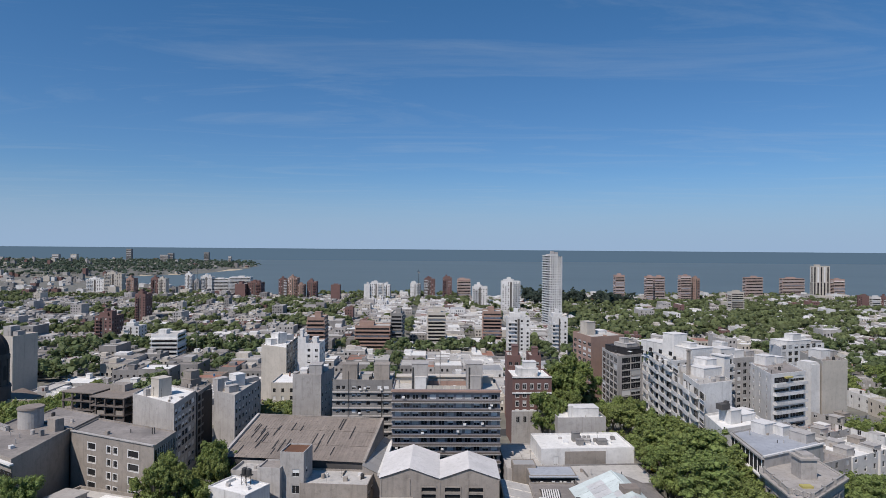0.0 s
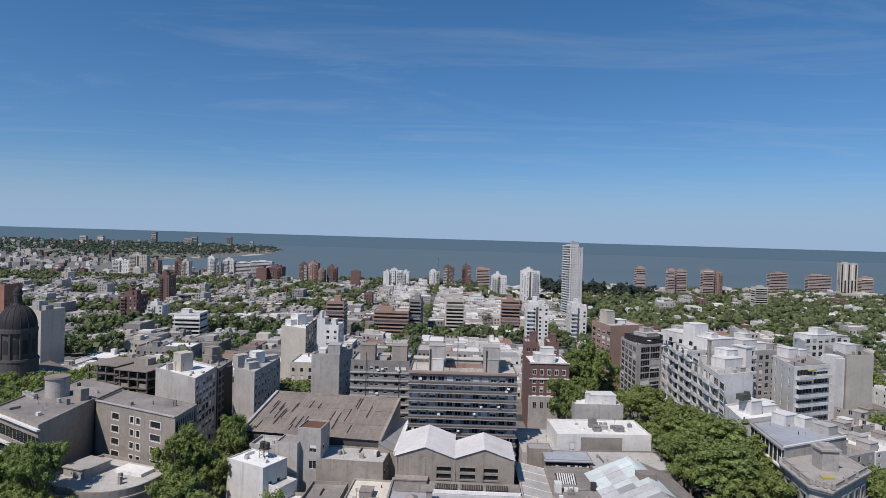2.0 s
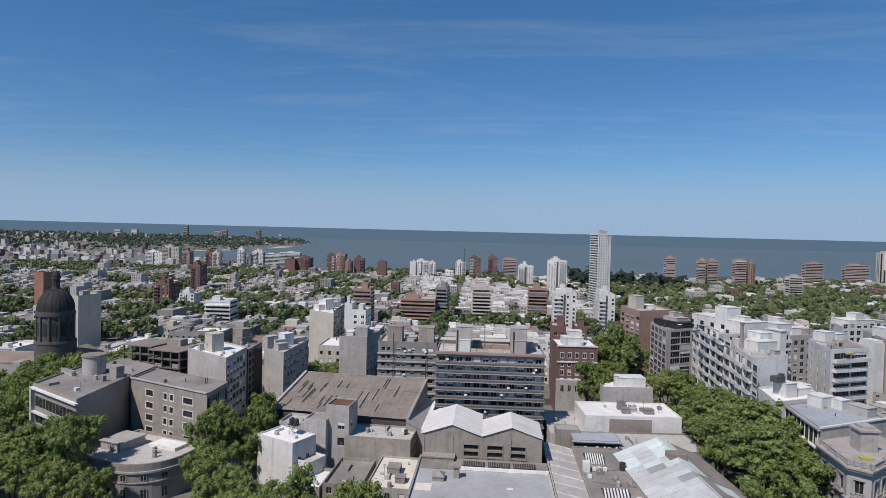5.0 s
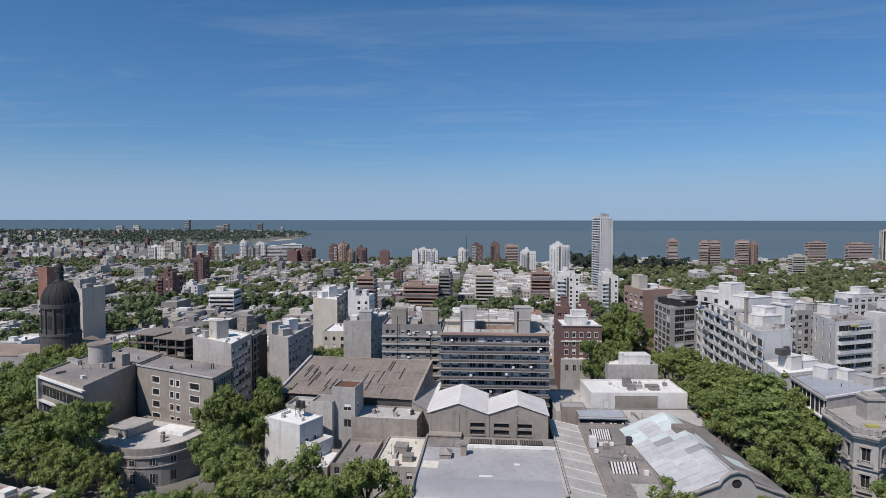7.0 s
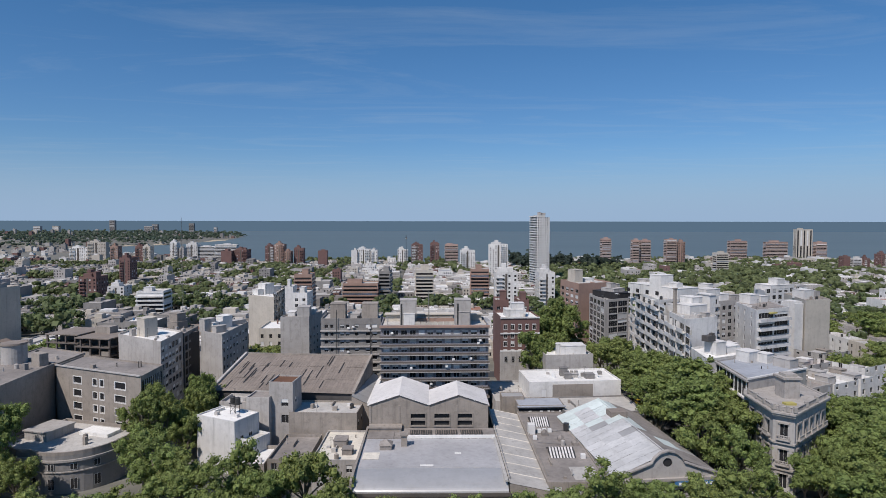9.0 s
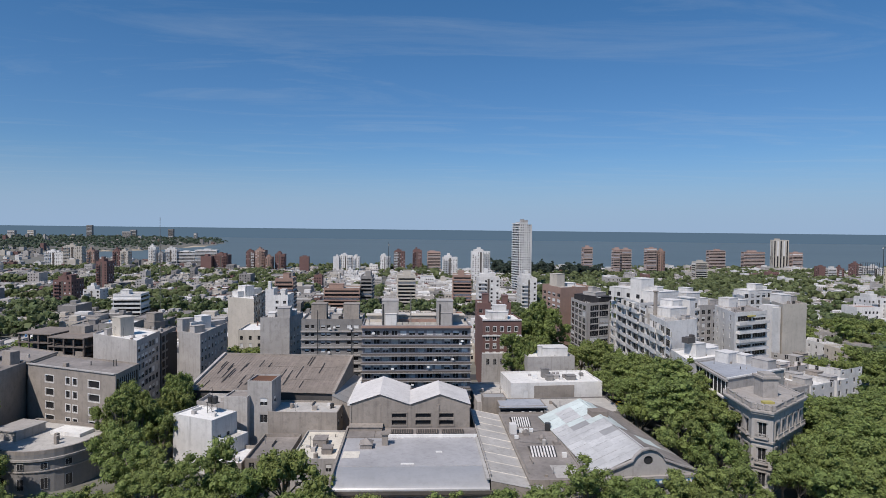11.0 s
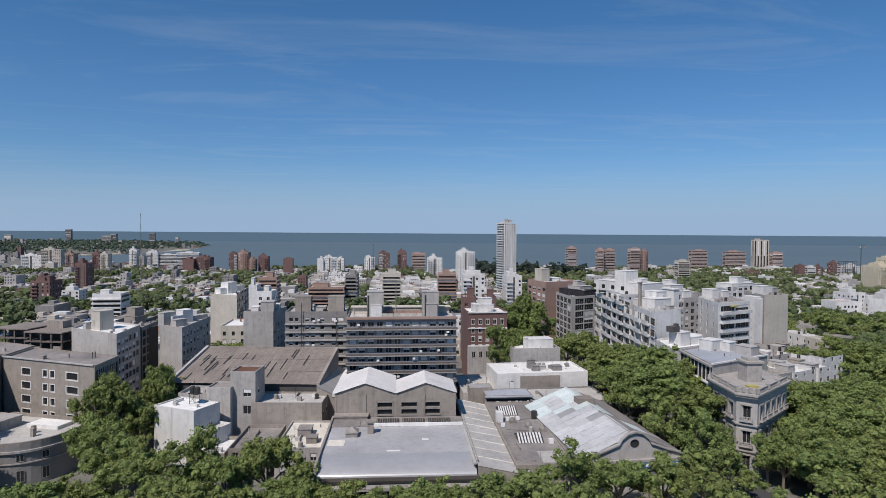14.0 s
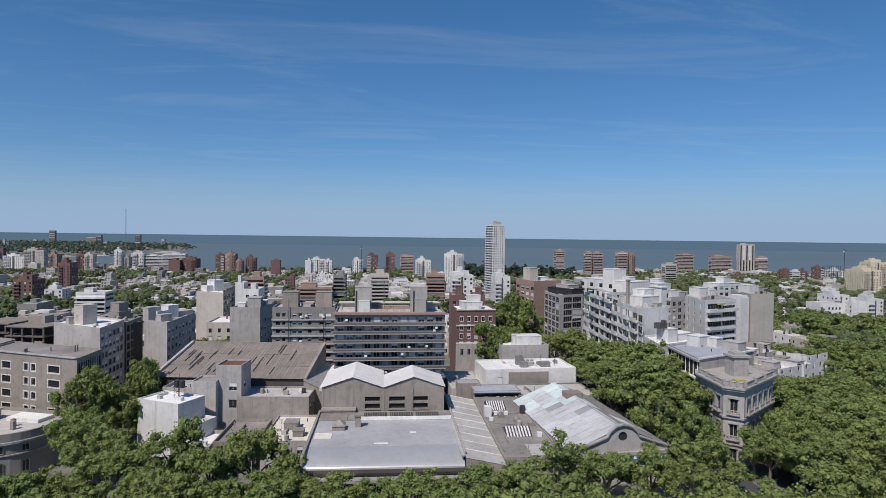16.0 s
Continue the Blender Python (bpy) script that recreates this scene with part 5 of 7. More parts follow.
# ---- right side
def right_side():
    # long white block with stepped bays along the side street: a lower front part and a taller rear part
    rows = floors(2.6, 7, 3.85, 2.55)
    front = block("apartment_block", "white apartment block with stepped balconies and a stained end wall", "apartment building", h=30.2, wall=WHITE, roof=ROOF_PALE, **corners((91.3, 200), (105.8, 206.6), (108.4, 226)),
                  openings={"left": (spread(25, 4, 5.0, 0.6), rows)}, parapet=0.6, blinds=0.08, bars=1,
                  rooms=[(4.5, 9, 9.0, 8, 3.4, WHITE), (8.6, 13, 5.2, 6, 5.6, WHITE), (2.6, 15, 4.6, 5.5, 2.6, WHITE), (11, 3, 2.4, 2.2, 1.5, PALE)])
    street_balconies(front, (91.3, 200), (105.8, 206.6), (93.2, 225), rows, 4, (1.5, 1.1, 1.6, 1.2))
    part("chimney_stack", Shape().box(11.6, 12.6, 15, 16, 29.6, 38.5).box(11.4, 12.8, 14.8, 16.2, 38.5, 38.9), CONCRETE, front, "tall sooted chimney stack")
    part("plaster_patch", Shape().box(4.2, 8.6, -0.05, 0.02, 16.5, 19.0).box(2.0, 3.1, -0.05, 0.02, 24.6, 26.4), CREAM, front, "patch of bare weathered plaster")
    rear = block("apartment_block", "white apartment block with set-back penthouse and awnings", "apartment building", h=33.4, wall=WHITE, roof=ROOF_PALE, **corners((93.0, 226.3), (107.2, 232.6), (109.5, 262)),
                 openings={"left": (spread(35.7, 5, 6.0, 0.5), rows + [(29.55, 32.1)]), "front": (spread(14, 3, 1.2, 2.4), [(31.0, 32.3)])}, parapet=0.6, blinds=0.08, bars=1,
                 rooms=[(2.6, 0.6, 11.6, 27, 4.4, WHITE), (3.4, 9, 7.0, 6, 9.0, WHITE), (6.4, 17, 4, 5, 6.4, WHITE), (3.0, 25, 4, 5, 5.6, PALE), (9.6, 3, 3.4, 4, 6.2, WHITE)])
    street_balconies(rear, (93.0, 226.3), (107.2, 232.6), (95.5, 262), rows + [(29.55, 32.1)], 5, (1.5, 1.1, 1.6, 1.2, 1.5))
    for k, yy in enumerate((3.4, 6.4, 12.5, 15.6, 24.0)):
        part("awning", Shape().box(-0.5, 0.5, yy, yy + 2.0, 32.9 - 0.5 * (k % 2), 33.0 - 0.5 * (k % 2)), AC_WHITE, rear, "white canvas awning", at=Matrix.Translation((0.9 + yy * 0.03, 0, 0)))
    for k in range(4):
        part("penthouse_window", Shape().box(2.5, 2.62, 3 + k * 5.2, 4.6 + k * 5.2, 34.6, 36.2), GLASS, rear)
    take(88, 196, 26, 70)
    # low white house with rooftop boxes, between the long block and the terrace
    r = block("house", "low white house with rooftop boxes and rusty tank", "house", h=21.4, wall=WHITE, roof=ROOF_WHITE, **corners((89.0, 179), (107, 187), (109.5, 204)), openings={"left": (spread(16, 4, 1.4, 1), floors(2, 5, 3.3, 1.7))},
              rooms=[(4.6, 4, 4.6, 4.6, 4.4, WHITE), (9.6, 4.6, 6.4, 5, 2.4, WHITE), (15.6, 9, 3, 4, 1.8, WHITE)])
    part("rusty_tank", Shape().box(6.0, 9.6, 5.2, 7.6, 25.2, 27.0).box(8.2, 9.4, 5.4, 6.6, 27.0, 27.8), SOOT_SHADE, r, "rusty dark roof tank in a frame")
    r = block("terrace_building", "grey terrace building with blue-grey coated roof", "building", h=22.4, wall=PALE, roof=SLATE_ROOF, **corners((86.6, 152), (109, 162.5), (111.4, 184)),
              openings={"left": (spread(20, 6, 1.5, 1.2), [(2, 4.6), (7, 9.6), (12, 14.6)])}, rooms=[(9, 13, 5, 4.5, 3.2, WHITE), (15.0, 10, 3.2, 3.5, 2.8, WHITE), (18.5, 3, 4, 5, 2.6, PALE)], parapet=0.5, bars=1)
    part("coping", Shape().box(-0.3, 25, -0.3, 0.3, 22.3, 22.7), WHITE, r)
    length = math.hypot(2.4, 21.5)
    lu = side_frame((86.6, 152), (109, 162.5), (89.0, 173.5))
    part("upper_gallery", Shape().box(0.2, length - 0.4, -0.25, -0.02, 17.4, 21.5), SLATE, r, "dark glazed gallery below the roof edge", at=lu)
    for k in range(9):
        part("gallery_post", Shape().box(0.3 + k * 2.55, 0.55 + k * 2.55, -0.4, -0.02, 17.2, 21.5), AC_WHITE, r, at=lu)
    part("gallery_ledge", Shape().box(-0.2, length, -1.0, -0.02, 16.9, 17.3), WHITE, r, at=lu)
    part("roof_edge", Shape().box(-0.2, length, -0.8, -0.02, 21.6, 22.1), PALE, r, "pale blue-grey roof edge", at=lu)
    # white block with front balconies
    rows = floors(3.2, 9, 3.2, 2.0)
    r = block("apartment_block", "white apartment block with wide front balconies", "apartment building", h=32.2, wall=WHITE, roof=ROOF_GREY, **corners((120.3, 207.6), (136.8, 214.4), (141.0, 236)),
              openings={"front": ([(1.6, 9.2), (9.9, 17.2)], rows), "left": (spread(21, 3, 1.1, 3), rows)}, parapet=0.5, blinds=0.35, bars=4,
              rooms=[(4, 14, 5, 5, 3.6, WHITE), (11, 15, 4, 4, 2.6, WHITE)])
    balconies(r, [(1.0, 0, z - 0.95) for z, _ in rows], 16.4, 1.4, WHITE)
    part("stair_strip", Shape().box(-2.2, 0.8, 18.0, 24.0, 0, 35.4).box(-2.5, 1.1, 17.7, 24.3, 35.4, 35.8), WHITE, r, "white windowless stair shaft")
    part("yellow_awning", Shape().box(6.6, 10.0, -1.0, -0.1, 30.4, 30.9), YELLOW_TARP, r, "yellow awning on the top balcony")
    take(116, 205, 28, 44)
    r = block("apartment_block", "pale block with blank grey party wall", "apartment building", h=32.0, wall=CREAM, roof=ROOF_GREY, **corners((156.4, 234.6), (169.0, 238.0), (175, 262)), openings={"right": (spread(26, 6, 1.6, 1.5), rows)},
              rooms=[(1.0, 6, 5, 6, 3.8, WHITE), (7, 10, 5, 6, 2.6, PALE)], parapet=0.7)
    part("corner_strip", Shape().box(-4.4, 0, 1.0, 8, 0, 30.6).box(-4.4, -0.4, 1.4, 7, 30.6, 31.4), WHITE, r)
    balconies(r, [(13.4, 6.0, z - 0.6) for z, _ in rows], 5.0, 1.2, WHITE, 76)
    take(148, 224, 28, 42)
    rows2 = floors(2, 10, 3.1, 2.0)
    r = block("apartment_block", "white set-back block with loggias and roof walls", "apartment building", h=33.6, wall=WHITE, roof=ROOF_PALE, **corners((111.6, 235), (122.8, 239), (126, 258)),
              openings={"front": ([(0.8, 2.4), (4.6, 7.6), (8.2, 11.2)], rows2)}, bars=1, blinds=0.3, rooms=[(4.2, 2, 7.4, 7, 3.0, WHITE), (8, 8, 3.4, 5, 4.4, WHITE)])
    balconies(r, [(4.2, 0, z - 0.7) for z, _ in rows2], 7.4, 1.2, WHITE)
    block("apartment_block", "white block with penthouse floors and tank house", "apartment building", h=31.0, wall=WHITE, roof=ROOF_PALE, **corners((163, 274), (190, 284), (196, 304)), openings={"front": (spread(28, 7, 2.4, 1), rows2)},
          rooms=[(2, 3, 16, 9, 2.8, WHITE), (8, 3.6, 5, 5, 5.8, WHITE), (13, 5, 4, 5, 4.2, WHITE), (21, 3, 6, 6, 2.0, PALE)])
    block("apartment_block", "pale five-storey block with roof walls", "apartment building", h=28.0, wall=PALE, roof=ROOF_PALE, **corners((133, 262), (150, 268), (153, 286)), openings={"front": (spread(18, 5, 2.0, 1), rows2[:8])},
          rooms=[(3, 3, 5, 6, 3.4, WHITE), (10, 4, 5, 5, 2.4, PALE)])
    take(110, 232, 90, 74)
    # grey glass-fronted block and brown brick block
    r = block("apartment_block", "grey block with dark glazed balconies and penthouse", "apartment building", h=28.8, wall=PALE, roof=ROOF_GREY, **corners((83.0, 262), (96.2, 268.8), (96.0, 292)),
              openings={"front": ([(2.6, 7.9), (8.3, 14.0)], floors(2.0, 9, 2.9, 2.45)), "left": (spread(23, 4, 4.6, 0.8), floors(2.0, 9, 2.9, 2.3))}, bars=3, blinds=0.12, rooms=[(4.2, 0.8, 10.2, 16, 3.0, SLATE), (6, 5, 7, 8, 4.6, PALE), (7, 8, 3, 3, 6.8, PALE), (10, 10, 3.4, 4, 6.0, CREAM)])
    take(80, 260, 22, 34)
    r = block("apartment_block", "brown brick apartment block with pale roof tank house", "apartment building", h=33.0, wall=BROWN, roof=ROOF_PALE, **corners((79.2, 291.5), (98, 299), (94, 320)),
              openings={"left": (spread(22, 4, 3.4, 1), floors(2, 10, 2.9, 1.7))}, rooms=[(2.5, 10, 5, 6, 6.6, CREAM), (10, 12, 6, 6, 1.6, WHITE)], blinds=0.5)
    take(70, 288, 24, 36)

    # ornate corner house with chamfer
    root = thing("corner_mansion", 83.5, 136.0, 0, 0, "grey ornate corner mansion with balustraded roof terrace", "mansion")
    plan = [(0.0, 0.0), (3.4, -3.0), (19.5, 9.5), (20.5, 22.0), (4.0, 17.5), (1.5, 13.0)]
    h = 19.6
    body, found = Shape(), []
    for k, ((xa, ya), (xb, yb)) in enumerate(zip(plan, plan[1:] + plan[:1])):
        wdt = math.hypot(xb - xa, yb - ya)
        u = ((xb - xa) / wdt, (yb - ya) / wdt)
        n = {0: 1, 1: 5, 5: 3, 4: 1}.get(k, 0)
        cols = spread(wdt, n, 1.7, 1.6 if n > 1 else (wdt - 1.7) / 2) if n else ()
        got = facade(body, (xa, ya), u, wdt, -1, h, cols, [(1.2, 4.6), (7.0, 10.6), (13.0, 16.4)] if n else (), 0.4)
        found += got
    part("wall", body, PALE, root)
    part("roof", Shape().prism([(x * 0.97 + 0.4, y * 0.97 + 0.6) for x, y in plan], h - 0.6, h - 0.3), ROOF_PALE, root)
    bal = Shape().box(-0.6, 2.3, -0.9, 0, -0.3, 0)
    for k in range(9):
        bal.tube(-0.4 + k * 0.32, -0.75, 0, 0.8, 0.08, sides=5)
    bal.box(-0.6, 2.3, -0.85, -0.65, 0.8, 0.95)
    me = bal.mesh("balcony", [STONE])
    pil = Shape().box(-0.75, -0.3, -0.25, 0, -0.5, 4.0).box(-0.3, 2.0, -0.3, 0, 3.5, 3.9).mesh("pilaster", [STONE])
    for p, ang, ww, hh in found:
        window(root, Matrix.Translation(p) @ pose(0, 0, 0, 0, 0, ang), ww, hh)
        nrm = Vector((math.sin(radians(ang)), -math.cos(radians(ang)), 0)) * 0.37
        part("pilaster", pil, None, root, at=Matrix.Translation(p + nrm) @ pose(0, 0, 0, 0, 0, ang))
        if p.z > 6:
            part("balcony", me, None, root, at=Matrix.Translation(p + nrm) @ pose(0, 0, 0, 0, 0, ang))
    for z, out, th in ((h - 1.1, 1.0, 0.5), (h - 0.6, 1.3, 0.4), (11.8, 0.5, 0.4), (5.6, 0.5, 0.4)):
        mid = (10, 9)
        cor = Shape().prism([(x + (x - mid[0]) / math.hypot(x - mid[0], y - mid[1]) * out, y + (y - mid[1]) / math.hypot(x - mid[0], y - mid[1]) * out) for x, y in plan], z, z + th, cap=True)
        part("cornice", cor, STONE, root)
    rail = Shape()
    for (xa, ya), (xb, yb) in list(zip(plan, plan[1:] + plan[:1]))[:2] + [(plan[5], plan[0])]:
        ln = math.hypot(xb - xa, yb - ya)
        c = int(ln / 0.5)
        for k in range(c):
            f = (k + 0.5) / c
            rail.tube(xa + (xb - xa) * f, ya + (yb - ya) * f, h, h + 0.85, 0.11, sides=5)
        rail.beam((xa, ya, h + 0.95), (xb, yb, h + 0.95), 0.17, 0.17, 4)
        for f in (0, 0.33, 0.66):
            cx, cy = xa + (xb - xa) * f, ya + (yb - ya) * f
            rail.box(cx - 0.35, cx + 0.35, cy - 0.35, cy + 0.35, h, h + 1.3)
    part("balustrade", rail, STONE, root)
    part("turret", Shape().box(8, 12, 8.5, 12.5, h - 0.6, h + 4.6).box(7.6, 12.4, 8.1, 12.9, h + 4.6, h + 5.1).box(8.5, 11.5, 9, 12, h + 5.1, h + 5.8), STONE, root, "square grey roof turret")
    part("tarp", Shape().box(5.0, 7.6, 3.0, 4.6, h - 0.3, h + 0.3), YELLOW_TARP, root, "yellow tarpaulin heap")
    take(80, 130, 26, 24)
    for (x, y, w, d, hh, rm, lab) in ((113, 169, 14, 14, 14.5, ROOF_GREY, "grey stepped house with roof walls"),
                                      (127, 176, 13, 15, 13.5, ROOF_WHITE, "white-roofed terrace house with parapets"), (140, 182, 12, 16, 12.5, ROOF_WHITE, "white-roofed low house with roof boxes"), (119, 188, 15, 13, 14, ROOF_PALE, "pale low house with parapets"), (135, 200, 14, 12, 12.5, ROOF_RED, "weathered low house with terracotta roof"), (152, 196, 14, 16, 11.5, ROOF_WHITE, "white low house with flat roof"), (152, 216, 16, 12, 12, ROOF_PALE, "old low house with stained roof")):
        block("house", lab, "house", x, y, 25, w, d, hh, PALE if rm != ROOF_WHITE else WHITE, rm, {"front": (spread(w, 3, 1.3, 1), floors(2, 4, 3.4, 1.7)), "left": (spread(d, 3, 1.3, 1), floors(2, 4, 3.4, 1.7))},
              rooms=[(2, 3, 4, 4, 2.6, PALE), (w - 5, d - 6, 3.5, 4, 2.2, rng_pick(x))], parapet=0.9)
    take(86, 146, 82, 84)


def rng_pick(k):
    return (WHITE, PALE, CONCRETE)[k % 3]


left_side()
right_side()


def antenna_mast(x, y, base, top):
    root = thing("antenna_mast", x, y, base, 0, "thin steel lattice antenna mast on a roof", "antenna")
    s, r, n = Shape(), 0.3, int((top - base) / 1.5)
    legs = [(r * math.cos(a), r * math.sin(a)) for a in (0.3, 2.4, 4.5)]
    for a, b in legs:
        s.beam((a, b, 0), (a * 0.4, b * 0.4, top - base), 0.04, 0.035, 4)
    for k in range(n):
        f0, f1 = 1 - 0.6 * k / n, 1 - 0.6 * (k + 1) / n
        for i in range(3):
            (ax, ay), (bx, by) = legs[i], legs[(i + 1) % 3]
            s.beam((ax * f0, ay * f0, k * 1.5), (bx * f1, by * f1, (k + 1) * 1.5), 0.022, 0.022, 3)
    part("mast", s, GREY, root)


antenna_mast(-113, 292, 5, 65.5)
antenna_mast(3.6, 198, 29.3, 40.5)
antenna_mast(-76, 303, 27, 34)


def tower_crane(x, y, base, top, jib, turn):
    root = thing("tower_crane", x, y, base, turn, "slim steel tower crane above a building site", "crane")
    hgt = top - base
    part("mast", Shape().box(-0.35, 0.35, -0.35, 0.35, 0, hgt), DARK_METAL, root)
    part("jib", Shape().box(-8, jib, -0.4, 0.4, hgt, hgt + 0.7), DARK_METAL, root)
    part("counterweight", Shape().box(-8, -5.5, -0.9, 0.9, hgt - 2.0, hgt), CONCRETE, root)
    part("cab", Shape().box(0.8, 2.4, -0.8, 0.8, hgt - 2.2, hgt), AC_WHITE, root)
    part("peak", Shape().beam((0, 0, hgt + 1), (0, 0, hgt + 5), 0.5, 0.15, 4), DARK_METAL, root)


tower_crane(800, 940, -16, 40, 3, 185)
tower_crane(-22, 1118, -17, 33, 14, 100)
frame_site = thing("scaffold_frame", 768, 950, -16, 0, "dark open steel frame of a building site", "scaffold")
for k in range(9):
    part("post", Shape().box(k * 4.2, k * 4.2 + 0.5, 0, 0.5, 0, 30), DARK_METAL, frame_site)
for z in (10, 20, 29.5):
    part("rail", Shape().box(0, 34.1, 0, 0.5, z, z + 0.5), DARK_METAL, frame_site)

# ---- towers and blocks towards the shore
FAR_WALL = {"white": WHITE, "pale": CREAM, "grey": PALE, "brick": BRICK, "brown": BROWN, "striped": SALMON, "ochre": OCHRE, "dark": GREY, "yellow": YELLOW}
FAR_WORDS = {"white": "white rendered", "pale": "cream rendered", "grey": "grey rendered", "brick": "red brick", "brown": "brown brick", "striped": "rose and white banded", "ochre": "ochre and brown", "dark": "dark grey", "yellow": "yellow rendered"}


def far_block(x, y, w, top, d, tone, style):
    base = land(x, y)
    h = top - base
    if y > 700 and x > 200:
        x, w, d = x + 5, w - 4, 11
    n = max(2, int(h / 2.9))
    rows = [r for r in floors(1.4, n, 2.9, 1.5) if r[1] < h - 0.9]
    if style == "bands":
        front = [(0.6, w - 0.6)]
        side = [(0.8, d - 0.8)]
    elif style == "ribs":
        front, side = spread(w, 5, w / 11, 2.0), spread(d, 3, d / 8, 1.2)
        rows = [(1.4, h * 0.5 - 0.6), (h * 0.5, h - 2.2)]
    else:
        front, side = spread(w, max(2, int(w / 3.4)), 1.5, 0.9), spread(d, max(2, int(d / 3.6)), 1.4, 0.9)
    ops = {} if style == "blank" else {"front": (front, rows), "left": (side, rows), "right": (side, rows)}
    if style == "blank":
        ops = {"left": (side, rows), "right": (side, rows)}
    rng = random.Random(int(x * 3 + y))
    rw = w * rng.uniform(0.3, 0.5)
    r = block("apartment_tower" if h > 24 else "apartment_block", FAR_WORDS[tone] + (" apartment tower near the shore" if y > 700 else " apartment block among low houses"), "apartment building", x, y, rng.uniform(-4, 4), w, d, h,
              FAR_WALL[tone], ROOF_PALE, ops, base=base, singly=y < 330, rooms=[(w * rng.uniform(0.1, 0.45), d * 0.3, rw, d * 0.4, rng.uniform(2.5, 4.5), FAR_WALL[tone])], rng=rng)
    if style == "bands":
        me = Shape().box(-0.4, w + 0.4, -1.2, d + 1.2, -0.15, 0.85).mesh("balcony_band", [{"striped": ROSE_BAND, "ochre": OCHRE, "white": WHITE}.get(tone, FAR_WALL[tone])])
        for r0, r1 in rows:
            part("balcony_band", me, None, r, at=pose(0, 0, r0 - 1.05))
    elif y > 330 and h > 14 and style == "punched":
        side_x, bw = (0.4 if rng.random() < 0.5 else w * 0.6), w * 0.34
        me = Shape().box(0, bw, -1.3, 0, -0.2, 0).box(0, bw, -1.3, -1.15, 0, 0.95).box(0, 0.15, -1.15, 0, 0, 0.95).box(bw - 0.15, bw, -1.15, 0, 0, 0.95).mesh("balcony", [WHITE if tone in ("brick", "white") and rng.random() < 0.6 else FAR_WALL[tone]])
        for r0, r1 in rows:
            part("balcony", me, None, r, at=pose(side_x, 0, r0 - 0.5))
        # no recess is cut: a flat dark strip carries its shade
        part("recess", Shape().box(w * 0.44, w * 0.54, -0.06, 0.0, 1.0, h - 1.2), DARK_CONCRETE, r, "flat dark strip for the shade of a stair window recess")
        part("crown_step", Shape().box(w * 0.12, w * 0.6, d * 0.2, d * 0.75, h - 0.8, h + 2.4).box(w * 0.3, w * 0.5, d * 0.3, d * 0.6, h + 2.4, h + rng.uniform(4.2, 6.0)), FAR_WALL[tone], r, "stepped roof storey with tank house")
    take(x, y, w, d)
    return r


far_block(-288, 520, 15, 16, 18, 'brick', 'punched')
far_block(-337, 690, 12, 22, 16, 'brick', 'punched')
far_block(-254, 500, 13, 10, 14, 'white', 'punched')
far_block(-194, 420, 18, 15, 16, 'white', 'bands')
far_block(-488, 1200, 14, 22, 16, 'white', 'punched')
far_block(-470, 1200, 9, 10, 16, 'grey', 'punched')
far_block(-474, 1245, 23, 16, 20, 'white', 'punched')
far_block(-453, 1250, 35, 11, 20, 'white', 'bands')
far_block(-417, 1250, 43, 15, 20, 'white', 'bands')
far_block(-532, 1150, 14, 16, 16, 'brick', 'punched')
far_block(-518, 1150, 14, 16, 16, 'pale', 'punched')
far_block(-578, 1150, 14, 16, 16, 'brown', 'punched')
far_block(-674, 1250, 36, 20, 16, 'pale', 'punched')
far_block(-716, 1260, 36, 8, 16, 'white', 'punched')
far_block(-373, 1150, 20, 7, 30, 'brick', 'blank')
far_block(-351, 1160, 24, 9, 30, 'brick', 'punched')
far_block(-285, 1130, 16, 17, 20, 'brick', 'punched')
far_block(-268, 1130, 18, 20, 20, 'brown', 'punched')
far_block(-247, 1120, 12, 8, 16, 'brown', 'punched')
far_block(-232, 1130, 18, 13, 16, 'brick', 'punched')
far_block(-174, 1050, 16, 12, 14, 'brick', 'blank')
far_block(-92, 449, 13, 24, 18, 'brown', 'bands')
far_block(-66, 300, 4, 31, 10, 'white', 'blank')
far_block(-62, 300, 7, 28, 12, 'white', 'punched')
far_block(-123, 1110, 11, 10, 14, 'white', 'blank')
far_block(-113, 1114, 25, 12, 14, 'white', 'punched')
far_block(-87, 1110, 12, 10, 14, 'white', 'punched')
far_block(-38, 1120, 19, 11, 16, 'white', 'punched')
far_block(-12, 1120, 21, 20, 16, 'brick', 'punched')
far_block(23, 1130, 17, 22, 16, 'brick', 'punched')
far_block(52, 1150, 25, 19, 16, 'striped', 'bands')
far_block(64, 900, 22, 20, 16, 'white', 'punched')
far_block(-32, 490, 9, 23, 26, 'dark', 'bands')
far_block(-60, 480, 28, 14, 18, 'brown', 'bands')
far_block(-2, 500, 15, 23, 18, 'pale', 'bands')
far_block(46, 520, 16, 22, 18, 'brown', 'bands')
far_block(102, 850, 26, 31, 18, 'white', 'punched')
far_block(56, 430, 16, 27, 16, 'white', 'punched')
far_block(92, 450, 12, 25, 18, 'white', 'punched')
far_block(34, 262, 6, 29, 12, 'brick', 'punched')
far_block(44, 262, 5, 29, 12, 'brick', 'punched')
far_block(313, 1023, 20, 34, 20, 'striped', 'bands')
far_block(376, 1050, 16, 31, 20, 'striped', 'bands')
far_block(394, 1056, 22, 30, 20, 'striped', 'bands')
far_block(442, 1060, 23, 32, 22, 'striped', 'bands')
far_block(466, 1064, 16, 27, 22, 'brown', 'punched')
far_block(402, 800, 21, 21, 18, 'pale', 'bands')
far_block(607, 1150, 38, 26, 24, 'striped', 'bands')
